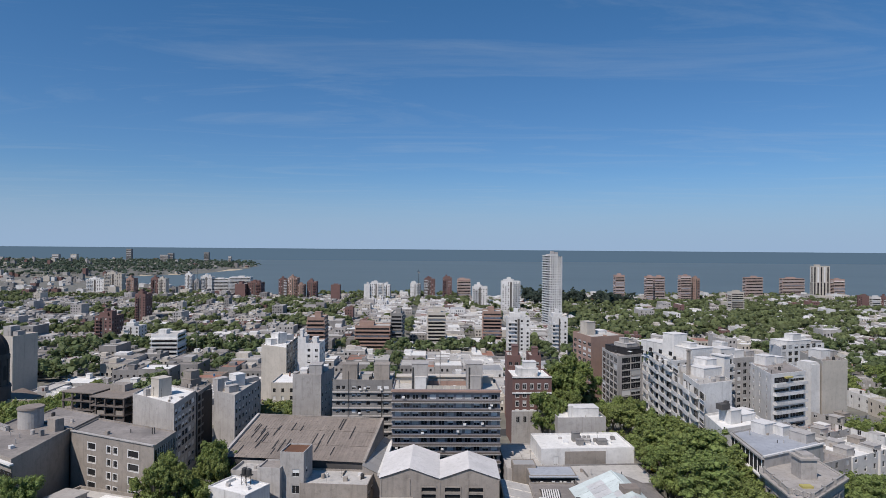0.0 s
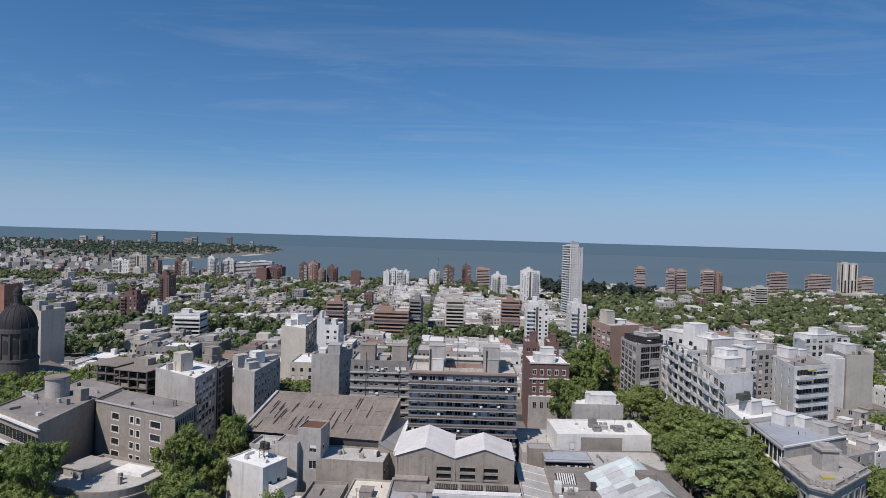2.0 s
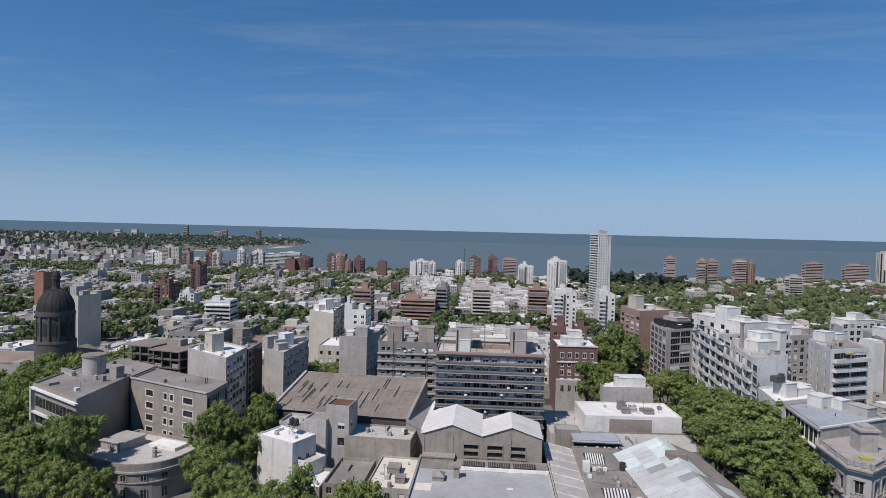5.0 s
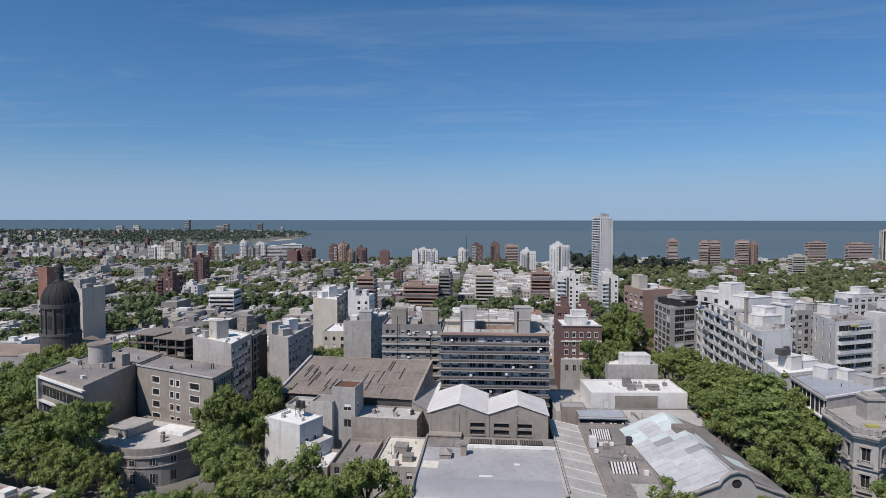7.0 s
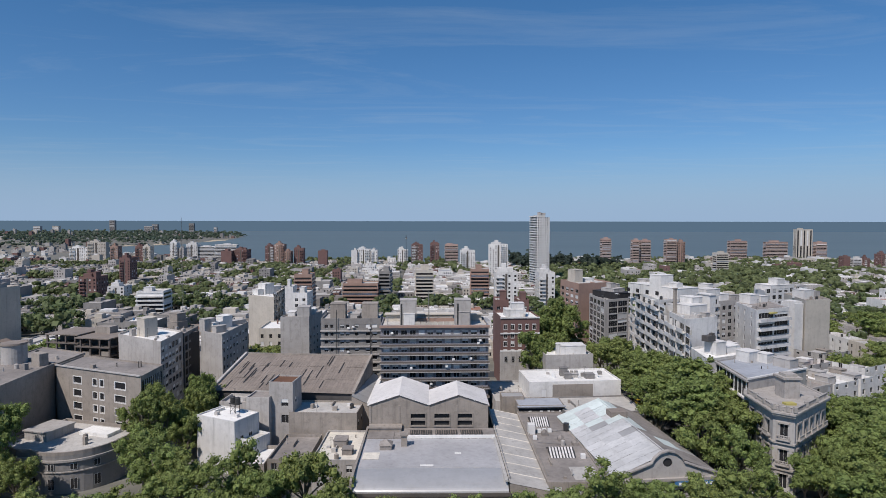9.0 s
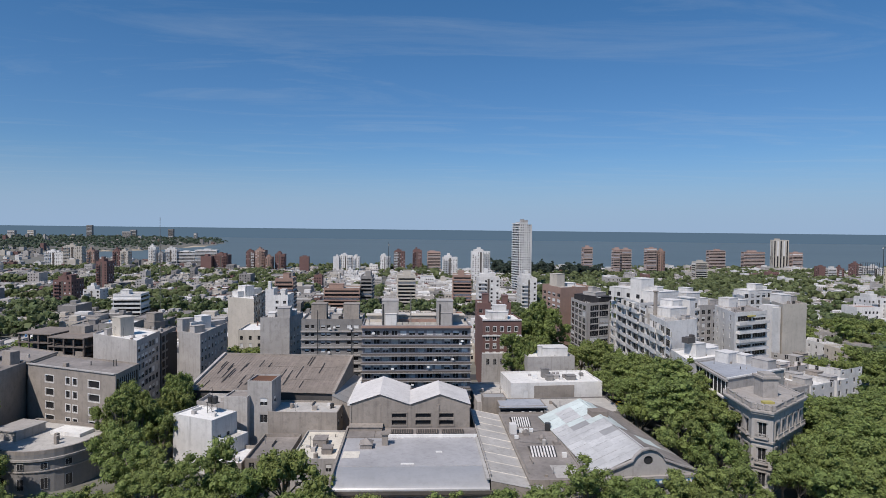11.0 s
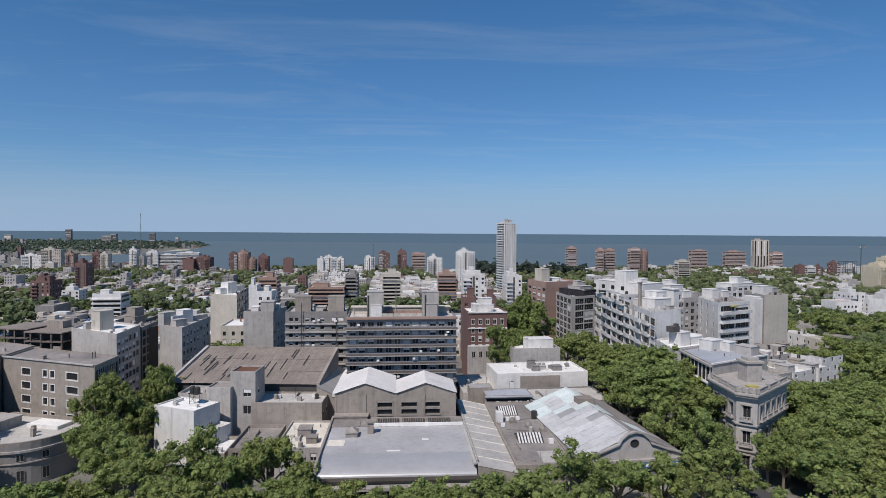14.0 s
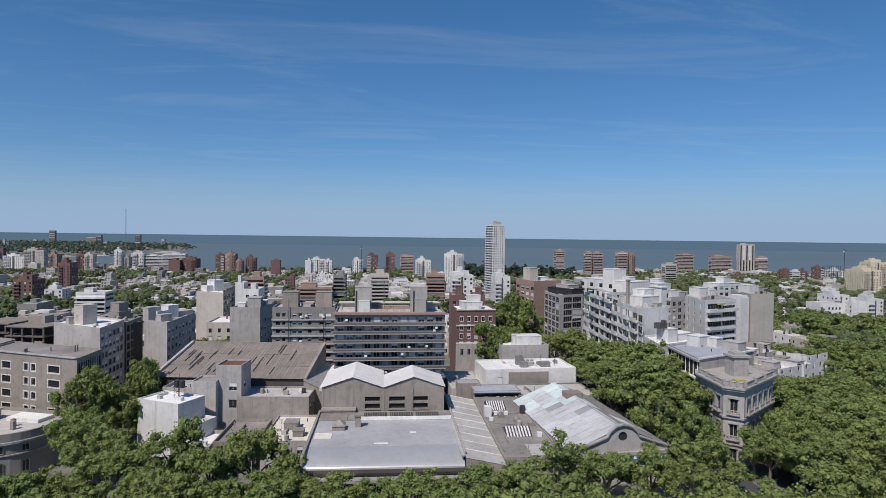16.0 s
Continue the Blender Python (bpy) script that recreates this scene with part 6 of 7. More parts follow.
far_block(697, 1180, 48, 23, 24, 'striped', 'bands')
far_block(772, 1200, 38, 48, 26, 'pale', 'ribs')
far_block(808, 1190, 26, 22, 24, 'striped', 'bands')
far_block(654, 900, 15, 10, 20, 'brick', 'blank')
far_block(673, 905, 18, 7, 20, 'white', 'bands')
far_block(687, 900, 13, 7, 20, 'brick', 'punched')
far_block(751, 950, 20, 11, 18, 'brick', 'punched')
far_block(779, 955, 37, 5, 18, 'white', 'punched')
far_block(578, 650, 23, 22, 30, 'yellow', 'punched')
far_block(596, 660, 20, 31, 18, 'yellow', 'punched')
far_block(332, 400, 12, 16, 16, 'white', 'punched')
far_block(342, 395, 13, 12, 14, 'white', 'blank')
far_block(359, 400, 13, 13, 14, 'white', 'punched')

# the tallest tower: ribbed white front, balconies along one side
tb = land(130, 690)
tower = block("high_rise", "tall white high-rise with balconies down one side", "apartment building", 138.5, 690, 14.5, 15.5, 20, 67.2 - tb, WHITE, ROOF_PALE,
              {"front": (spread(14.5, 5, 1.3, 1.0), floors(2, 27, 2.9, 1.4)), "left": (spread(20, 5, 3.2, 1), floors(2, 27, 2.9, 2.0))}, base=tb, singly=False,
              rooms=[(2, 4, 10, 12, 4.5, WHITE), (5, 7, 3, 4, 8, PALE), (9, 6, 4, 5, 7, PALE)])
balconies(tower, [(0, 19, 1.0 + 2.9 * k) for k in range(28)], 18, 1.6, WHITE, -90)
for k in range(7):
    part("rib", Shape().box(0.3 + k * 2.25, 0.6 + k * 2.25, -0.4, 0, 0, 67.2 - tb), WHITE, tower)
take(128, 688, 24, 26)


# ---- low houses filling the blocks
def house_shape(body, deck, x, y, z, w, d, h, rng, slot, rslot):
    """One plain flat-roofed house into joined meshes (walls and decks)."""
    body.box(x, x + w, y, y + d, z - 2, z + h - 0.5, slot, base=False)
    for a in ((x, x + w, y, y + 0.25), (x, x + w, y + d - 0.25, y + d), (x, x + 0.25, y + 0.25, y + d - 0.25), (x + w - 0.25, x + w, y + 0.25, y + d - 0.25)):
        body.box(*a, z + h - 0.5, z + h, slot, base=False)
    deck.face((x + 0.25, y + 0.25, z + h - 0.46), (x + w - 0.25, y + 0.25, z + h - 0.46), (x + w - 0.25, y + d - 0.25, z + h - 0.46), (x + 0.25, y + d - 0.25, z + h - 0.46), slot=rslot)
    if rng.random() < 0.5:
        rw, rd = rng.uniform(2, 4.5), rng.uniform(2, 5)
        if w > rw + 1 and d > rd + 1:
            rx, ry = x + rng.uniform(0.4, w - rw - 0.4), y + rng.uniform(0.4, d - rd - 0.4)
            body.box(rx, rx + rw, ry, ry + rd, z + h - 0.5, z + h + rng.uniform(1.0, 2.4), slot, base=False)
    # stepped annexe, low dividing walls and a tank
    if rng.random() < 0.45:
        body.box(x + 0.3, x + w * rng.uniform(0.3, 0.55), y + d * rng.uniform(0.5, 0.7), y + d - 0.3, z + h - 0.5, z + h + rng.uniform(0.6, 2.6), rng.choice([0, 1, 2, slot]), base=False)
    if rng.random() < 0.5:
        yy = y + d * rng.uniform(0.25, 0.7)
        body.box(x + 0.25, x + w - 0.25, yy, yy + 0.2, z + h - 0.5, z + h + 0.3, slot, base=False)
    if rng.random() < 0.35:
        tx, ty = x + rng.uniform(0.8, w - 1.8), y + rng.uniform(0.8, d - 1.8)
        body.box(tx, tx + 1.1, ty, ty + 1.1, z + h - 0.5, z + h + rng.uniform(0.7, 1.5), rng.choice([0, 3]), base=False)


def small_house(x, y, w, d, h, rng):
    z = land(x, y)
    wall = rng.choice([WHITE, PALE, PALE, PALE, CREAM, GREY, CONCRETE, BRICK if rng.random() < 0.3 else PALE])
    roof = rng.choice([ROOF_WHITE, ROOF_WHITE, ROOF_PALE, ROOF_PALE, ROOF_GREY, ROOF_RED if rng.random() < 0.4 else ROOF_PALE, SHEET_ROOF])
    words = {WHITE: "white", PALE: "pale grey", CREAM: "cream", GREY: "grey", CONCRETE: "bare concrete", BRICK: "red brick"}[wall]
    rwords = {ROOF_WHITE: "white-coated", ROOF_PALE: "pale", ROOF_GREY: "dark felt", ROOF_RED: "terracotta", SHEET_ROOF: "sheet metal"}[roof]
    st = max(1, int(h / 3.3))
    rooms = []
    if rng.random() < 0.75 and w > 6 and d > 8:
        rw, rd = rng.uniform(2.2, 4.0), rng.uniform(2.5, 4.5)
        rooms.append((rng.uniform(0.5, w - rw - 0.5), rng.uniform(1, d - rd - 1), rw, rd, rng.uniform(2.0, 3.0), rng.choice([wall, WHITE, PALE])))
    ops = {"front": (spread(w, max(1, int(w / 3.2)), 1.2, 0.9), floors(1.0, st, 3.2, 1.7))}
    if h > 7:
        ops["right"] = ops["left"] = (spread(d, max(1, int(d / 5)), 1.1, 1.6), floors(1.0, st, 3.2, 1.5))
    root = block("house", "%s low house with %s flat roof" % (words, rwords), "house", x, y, 0, w, d, h, wall, roof, ops, base=z, singly=False, rooms=rooms, parapet=0.7, rng=rng, group="low houses")
    for _ in range(rng.randint(1, 4)):
        a, b, q = rng.uniform(0.6, w - 1.8), rng.uniform(0.6, d - 1.8), rng.random()
        if q < 0.35:
            part("roof_tank", Shape().tube(a + 0.5, b + 0.5, h - 0.7, h + 0.5, 0.5, sides=10).tube(a + 0.5, b + 0.5, h + 0.5, h + 0.7, 0.5, 0.2, 10), rng.choice([PALE, DARK_METAL, BLUE_TANK, WHITE]), root)
        elif q < 0.7:
            part("chimney", Shape().box(a, a + 0.6, b, b + 0.6, h - 0.7, h + rng.uniform(0.6, 1.6)), rng.choice([PALE, CONCRETE, BRICK]), root)
        else:
            part("low_wall", Shape().box(0.25, w - 0.25, b, b + 0.18, h - 0.7, h + 0.25), wall, root)


rng = random.Random(21)
WALLS = [WHITE, PALE, CREAM, GREY, BRICK]
DECKS = [ROOF_WHITE, ROOF_PALE, ROOF_GREY, ROOF_RED, SHEET_ROOF]
far_body, far_deck, far_glass = Shape(), Shape(), Shape()
yards = []
near_count = 0
ycuts = [246] + [350 + 104 * i for i in range(9)]
for ya, yb in zip(ycuts, ycuts[1:]):
    for xi in range(-13, 14):
        xa = 80 - 108 * xi
        xb = xa + 108
        if xb < -0.88 * yb - 20 or xa > 0.98 * yb + 20:
            continue
        y = ya + 10
        for row in range(4):
            dep = (yb - ya - 20) / 4
            x = xa + 10
            while x < xb - 14:
                w = rng.uniform(6, 18)
                d = dep - rng.choice([0.0, 1.0, 4.0, 7.0])
                h = rng.choice([4.0, 4.2, 4.6, 5.0, 5.4, 6.8, 7.4] if y > 400 else [4.2, 4.6, 5.0, 6.8, 7.6, 8.0]) + rng.uniform(-0.3, 0.3)
                if rng.random() < 0.035:
                    h += rng.uniform(5, 11)
                if rng.random() < (0.3 if y > 400 and x > 0.2 * y and x < 0.75 * y else 0.08):
                    yards.append((x + w / 2, y + d / 2))
                elif free(x, y, w, d) and y + d < shore(x) - 40:
                    if ya < 350 and near_count < 200:
                        small_house(x, y, w - 0.1, d, h, rng)
                        near_count += 1
                    else:
                        z = land(x, y)
                        house_shape(far_body, far_deck, x, y, z, w - 0.1, d, h, rng, rng.choice([0, 0, 1, 2, 1, 3 if y < 600 else 0, 4 if rng.random() < 0.5 else 1] if x > -0.1 * y else [1, 1, 1, 2, 3, 3, 4 if rng.random() < 0.5 else 3]), rng.choice([0, 0, 0, 1, 1, 4, 3 if rng.random() < 0.5 else 0] if x > -0.1 * y else [0, 1, 1, 2, 2, 2, 3 if rng.random() < 0.4 else 1]))
                        k = int(w / 2.8)
                        for s in range(max(1, int(h / 3.3))):
                            for c in range(k):
                                if rng.random() < 0.8:
                                    xx = x + 0.8 + c * (w - 1) / k
                                    far_glass.box(xx, xx + 1.2, y - 0.03, y + 0.2, z + 1 + 3.2 * s, z + 2.6 + 3.2 * s, base=False)
                x += w
            y += dep
for k in range(120):
    x, y = rng.uniform(240, 1000), rng.uniform(1040, 1170)
    w, d = rng.uniform(12, 30), rng.uniform(10, 16)
    if free(x, y, w, d):
        h = rng.choice([5, 6, 8, 9, 11, 15])
        house_shape(far_body, far_deck, x, y, land(x, y), w, d, h, rng, rng.choice([0, 0, 2, 2, 1]), rng.choice([0, 1]))
        for s in range(int(h / 3.1)):
            for c in range(int(w / 3)):
                far_glass.box(x + 0.9 + c * 3, x + 2.3 + c * 3, y - 0.03, y + 0.2, land(x, y) + 1 + 3 * s, land(x, y) + 2.5 + 3 * s, base=False)
        take(x, y, w, d)
o = tagged(new("far_houses", far_body.mesh("far_houses", WALLS)), "low pale houses filling the blocks towards the shore", "houses", kind="stuff")
part("decks", far_deck, DECKS, o, "white and grey flat roofs", kind="stuff")
part("openings", far_glass, GLASS, o, "dark doors and windows", kind="stuff")

# town on the headland across the bay
town, decks2 = Shape(), Shape()
for _ in range(900):
    x, y = rng.uniform(-3600, -900), rng.uniform(1560, 3400)
    if x < -0.9 * y or not (inside(HEADLAND, x, y) or y < shore(x) - 30):
        continue
    if x > -1500 and y > 1900 and rng.random() < 0.75:
        continue
    z, w, d = relief(x, y), rng.uniform(9, 18), rng.uniform(9, 16)
    h = rng.choice([4, 5, 6, 8, 10, 15, 22]) * (1.0 if x > -1300 else rng.uniform(0.8, 1.4))
    house_shape(town, decks2, x, y, z, w, d, h, rng, rng.choice([1, 1, 2, 3, 3, 4]), rng.choice([1, 2, 2]))
for _ in range(420):
    x, y = rng.uniform(-1500, -380), rng.uniform(1170, 1900)
    if y > shore(x) - 40 or x < -0.9 * y or not free(x, y, 14, 14):
        continue
    house_shape(town, decks2, x, y, relief(x, y), rng.uniform(8, 18), rng.uniform(9, 16), rng.choice([4, 5, 6, 8, 10, 14]), rng, rng.choice([0, 0, 1, 2, 3, 4]), rng.choice([0, 1, 2]))
o = tagged(new("far_town", town.mesh("far_town", WALLS)), "distant pale town blocks on the headland across the bay", "houses", kind="stuff")
part("decks", decks2, DECKS, o, kind="stuff")
for (x, y, w, top, tone) in ((-1660, 3300, 26, 66, "dark"), (-1500, 3350, 44, 34, "grey"), (-1480, 3400, 30, 44, "dark"), (-1240, 3300, 26, 50, "dark"), (-1090, 3250, 14, 30, "grey"), (-1930, 3250, 30, 36, "pale"), (-2060, 3300, 34, 34, "grey")):
    zb = relief(x, y)
    block("apartment_tower", "distant grey tower on the headland", "apartment building", x, y, 5, w, 24, top - zb, FAR_WALL[tone], ROOF_GREY, {"front": ([(0.8, w - 0.8)], floors(2, int((top - zb) / 4) - 1, 4, 2.0))}, base=zb, singly=False)
beach = Shape()
for (xa, ya), (xb, yb) in (((-1100, 1770), (-880, 2130)), ((-880, 2130), (-825, 2600)), ((-825, 2600), (-955, 3300))):
    beach.face((xa, ya, -20.3), (xb, yb, -20.3), (xb - 60, yb + 12, -16.6), (xa - 60, ya + 12, -16.6))
beach.face((-300, 1200, -18.4), (200, 1200, -18.4), (200, 1240, -20.3), (-300, 1240, -20.3))
tagged(new("beach", beach.mesh("beach", [SAND])), "pale sand beach along the shore", "beach", kind="structure")


# ---- trees
def leaf_cloud(rng, lumps, count, size, rings):
    """Small leaf sprays over uneven lumps of inner foliage."""
    vs, fs = [], []
    for cx, cy, cz, r in lumps:
        k = len(vs)
        for i in range(1, rings):
            for j in range(rings * 2):
                p, q = math.pi * i / rings, math.pi * (j + 0.5 * (i % 2)) / rings
                f = r * 0.78 * rng.uniform(0.7, 1.2)
                vs.append(Vector((cx + f * math.sin(p) * math.cos(q), cy + f * math.sin(p) * math.sin(q), cz + 0.8 * f * math.cos(p))))
        m = rings * 2
        for i in range(rings - 2):
            for j in range(m):
                fs.append((k + i * m + j, k + (i + 1) * m + j, k + (i + 1) * m + (j + 1) % m, k + i * m + (j + 1) % m))
        vs.append(Vector((cx, cy, cz + 0.68 * r)))
        for j in range(m):
            fs.append((k + j, k + (j + 1) % m, len(vs) - 1))
    weights = [r * r for *_, r in lumps]
    for _ in range(count):
        cx, cy, cz, r = rng.choices(lumps, weights)[0]
        v = Vector((rng.gauss(0, 1), rng.gauss(0, 1), rng.gauss(0.3, 1))).normalized()
        p = Vector((cx, cy, cz)) + Vector((v.x, v.y, v.z * 0.8)) * r * (0.7 + 0.75 * rng.random() ** 1.2)
        n = (v + Vector((rng.uniform(-0.9, 0.9), rng.uniform(-0.9, 0.9), rng.uniform(-0.3, 0.9)))).normalized()
        a = n.orthogonal().normalized()
        a.rotate(Matrix.Rotation(rng.uniform(0, 6.28), 3, n))
        b = n.cross(a)
        s = size * rng.uniform(0.6, 1.4)
        k = len(vs)
        vs += [p + a * s, p + b * s * 0.62 + n * s * 0.18, p - a * s, p - b * s * 0.62 + n * s * 0.1]
        fs.append((k, k + 1, k + 2, k + 3))
    me = bpy.data.meshes.new("crown")
    me.from_pydata([tuple(v) for v in vs], [], fs)
    return me


def tree_model(name, seed, height, radius, count, size, leaf, lumps=46, rings=6):
    """Crown of small leafy tufts round a few main boughs, so that the outline is uneven and has gaps."""
    rng = random.Random(seed)
    boughs = []
    for k in range(11):
        a, f, z = 2.4 * k + rng.uniform(-0.5, 0.5), math.sqrt((k + 0.5) / 11), rng.uniform(0.42, 0.84)
        reach = radius * 0.84 * (1.0 - 0.55 * max(0.0, (z - 0.5) / 0.4) ** 1.5)
        boughs.append((math.cos(a) * f * reach, math.sin(a) * f * reach, height * z, radius * rng.uniform(0.26, 0.42)))
    balls = []
    for k in range(lumps):
        bx, by, bz, br = boughs[k % 11]
        v = Vector((rng.gauss(0, 1), rng.gauss(0, 1), rng.gauss(0.25, 0.9))).normalized() * br * rng.uniform(0.45, 1.05)
        balls.append((bx + v.x, by + v.y, bz + v.z * 0.8, min(radius, 7.0) * rng.uniform(0.095, 0.18)))
    me = leaf_cloud(rng, balls, count, size, rings)
    me.materials.append(leaf)
    t = Shape()
    t.beam((0, 0, 0), (0.1, 0, height * 0.3), 0.42, 0.3, 8)
    for lx, ly, lz, lr in boughs:
        t.beam((0.1, 0, height * 0.26), (lx * 0.5, ly * 0.5, (height * 0.26 + lz) / 2 + 0.4), 0.19, 0.13, 5)
        t.beam((lx * 0.5, ly * 0.5, (height * 0.26 + lz) / 2 + 0.4), (lx, ly, lz), 0.13, 0.05, 5)
    return me, t.mesh("trunk", [BARK])


MODELS = [tree_model("tree", 40 + k, 12.0, 6.4, 4500, 0.222, LEAF, 104, 4) for k in range(5)]
MID = [tree_model("tree", 60 + k, 12.0, 6.4, 1900, 0.3, LEAF, 90, 3) for k in range(4)]
BIG = [tree_model("tree", 90 + k, 24.0, 9.4, 7400, 0.283, LEAF, 210, 4) for k in range(3)]
SPARSE = tree_model("tree", 77, 12.0, 4.4, 2300, 0.2, LEAF, 60, 3)


def tree(x, y, h, wide=1.0, model=None, rng=random.Random(8)):
    tall = h > 17.4 and model is None and x > -113 and y < 275
    crown, trunk = model or rng.choice(BIG if tall else MODELS if 104 < y < 150 and -112 < x < 112 else MID)
    root = thing("tree", x, y, land(x, y), rng.uniform(0, 360), ("tall broad green plane tree beside the street" if tall else "leafy green plane tree beside the street") if model is None else "sparse young green plane tree by the street", "tree", "street trees")
    k = h / (24.0 if tall else 12.0)
    root.scale = (k * wide * (1.36 if tall else 1.0), k * wide * (1.36 if tall else 1.0), k)
    part("trunk", trunk, None, root)
    part("crown", crown, None, root)


trng = random.Random(31)
# avenue, near side and far side
for x in range(-118, 175, 9):
    tree(x + trng.uniform(-1.5, 1.5), 100 + trng.uniform(-1, 1), trng.uniform(11, 13.5))
for x, y, h, wd in ((-76, 119, 7.5, 1), (-67, 120, 7, 1), (-51, 123, 13.5, 0.95), (-39, 127, 17.0, 0.85), (-31, 122, 14, 0.8), (-24, 126, 16.5, 0.8), (-16, 119, 12, 0.8),
                    (-9, 115, 9.4, 1.2), (-2, 113, 8.6, 1.25), (6, 114, 9.6, 1.3), (14, 114, 9.0, 1.3), (22, 115, 10.6, 1.25), (30, 115, 11.4, 1.2), (47, 117, 12.5, 1.05), (56, 116, 13, 1), (65, 117, 13.5, 1), (73, 121, 12, 1),
                    (90, 117, 12.5, 1), (99, 119, 13, 1), (108, 121, 13, 1.05), (117, 123, 14, 1.05), (126, 127, 14, 1.1), (135, 132, 14, 1.1), (144, 136, 14.5, 1.1), (112, 133, 13, 1), (122, 140, 13.5, 1.1)):
    tree(x, y, h, wd)
tree(39, 119, 16, 1.1, SPARSE)
# lower trees along the kerb by the corner house and the shed
for x, y, h, wd in ((-93, 114, 10, 1.05), (-84, 114, 12, 1), (-74, 115, 12, 1), (-65, 116, 12, 1), (-59, 121, 9.5, 1.05), (-42, 119, 11, 1.05), (-17, 122, 10, 1.05), (-20, 117, 10, 1.1), (-28, 117, 9, 1.1), (-97, 135.5, 14, 0.85), (-104, 136, 13, 0.9), (-111, 138, 14, 0.9)):
    tree(x, y, h, wd)
for x in range(-59, -14, 11):
    tree(x + trng.uniform(-1, 1), 114.2 + trng.uniform(-0.8, 1.2), trng.uniform(9, 12.5), 1.05)
for x, y, h, wd in ((-63.5, 160, 15, 0.8), (-60, 156, 14, 0.8), (-59.5, 162.5, 14, 0.75), (-58, 135, 15, 0.9), (-52, 132, 13, 0.85)):
    tree(x, y, h, wd)
# side street on the right
for x, y, h, wd in ((76, 137, 15.5, 0.85), (71, 146, 16.5, 0.9), (79.5, 147, 20.0, 0.8), (75, 157, 23.5, 0.95), (69, 166, 16, 0.8), (83, 160, 21, 0.75), (80.5, 169, 25.5, 0.9), (72, 178, 18.5, 0.8), (84, 181, 22.5, 0.8), (74, 189, 20, 0.85), (84, 195, 20, 0.8), (74, 202, 20, 0.8),
                    (84, 208, 19.0, 0.85), (70, 216, 21.5, 0.8), (85, 222, 17, 0.8), (76, 225, 20.5, 0.8), (84, 238, 16, 0.8), (75, 242, 17, 0.85), (42.5, 221.5, 25.0, 0.5), (47.5, 222.5, 22.5, 0.5), (56, 246, 19, 0.7), (57, 254, 25, 0.62), (62.5, 260, 32, 0.6), (68.5, 268, 28, 0.62), (55, 262, 25, 0.62)):
    tree(x, y, h, wd)
for x, y, h, wd in ((93, 130, 14.5, 0.75), (86, 127.5, 12.5, 0.75), (99, 134, 15.5, 0.85), (95, 126, 14, 1), (104, 131, 15.5, 1), (107, 142, 17.5, 1), (113, 148, 18.5, 1.05), (120, 152, 18.5, 1.05), (127, 156, 18, 1.05), (135, 161, 17.5, 1.05), (143, 166, 17, 1.1), (117, 140, 16, 1), (128, 144, 15, 1.1), (138, 150, 16, 1.1), (97, 121, 13, 1), (88, 125, 12, 0.9), (112, 158, 17, 0.9)):
    tree(x, y, h, wd)
for k in range(16):
    tree(trng.uniform(150, 215), trng.uniform(152, 232), trng.uniform(13, 17), 1.15)
for k in range(34):
    tree(trng.uniform(104, 172), trng.uniform(124, 147), trng.uniform(11.5, 15.5), 1.05)
# far right square
for k in range(90):
    x, y = trng.uniform(160, 330), trng.uniform(150, 350)
    if free(x - 3, y - 3, 6, 6) and x < 0.98 * y + 10:
        tree(x, y, trng.uniform(12, 17), 1.15)
# left: street between the school and the church, and the corner
for x, y, h, wd in ((-65, 143, 16, 0.8), (-70.5, 157, 23.0, 0.56), (-66, 157.5, 21, 0.52), (-61.5, 172, 22.5, 0.5), (-60, 166, 19, 0.5), (-61, 178, 16, 0.7), (-96, 139.5, 24.5, 0.6), (-104, 141.5, 21.5, 0.66), (-111, 143, 19.5, 0.7), (-89, 134, 12, 0.85), (-130, 182, 15, 1), (-130, 192, 15, 1), (-131, 201, 14, 1), (-114, 140, 15, 1.05), (-122, 146, 14, 1.05), (-122, 134, 13, 1), (-128, 138, 13, 1),
                    (-134, 150, 15, 1.05), (-137, 160, 15, 1.05), (-146, 168, 15, 1.05), (-138, 172, 15, 1.1), (-147, 180, 15, 1.1), (-138, 184, 15, 1.05), (-147, 192, 15, 1.1), (-137, 196, 15, 1.05), (-147, 204, 15, 1.1), (-138, 210, 15, 1), (-146, 218, 15, 1.1), (-138, 224, 14, 1), (-147, 232, 14, 1), (-140, 240, 14, 1),
                    (-155, 150, 14, 1), (-156, 166, 14, 1), (-155, 178, 14, 1.1), (-164, 186, 14, 1.1), (-156, 192, 14, 1.1), (-164, 200, 14, 1.1), (-156, 208, 14, 1.1), (-166, 214, 13, 1.1), (-156, 222, 14, 1.1), (-166, 228, 13, 1.1), (-156, 236, 13, 1.1), (-174, 236, 11, 1.1), (-166, 242, 11, 1.1), (-184, 238, 9, 1.1), (-132, 172, 15, 1), (-160, 250, 13, 1.1), (-150, 248, 13, 1.1), (-158, 262, 14, 1.1), (-147, 260, 13, 1.1), (-155, 274, 14, 1.1), (-144, 272, 14, 1.1), (-158, 286, 13, 1.1), (-172, 231, 12, 1.1), (-131, 228, 16, 1), (-126, 240, 17, 1), (-135, 236, 17, 1), (-117, 238, 16, 0.9), (-122, 232, 15, 1), (-113, 226, 14, 1), (-112, 196, 14, 0.9), (-55, 240, 13, 1), (-62, 246, 14, 1), (-70, 243, 13, 1), (-46, 245, 13, 1), (-30, 240, 12, 0.9)):
    tall = 1.28 if x < -128 and 168 < y < 250 else 1.0
    tree(x, y, h * tall, wd / tall)


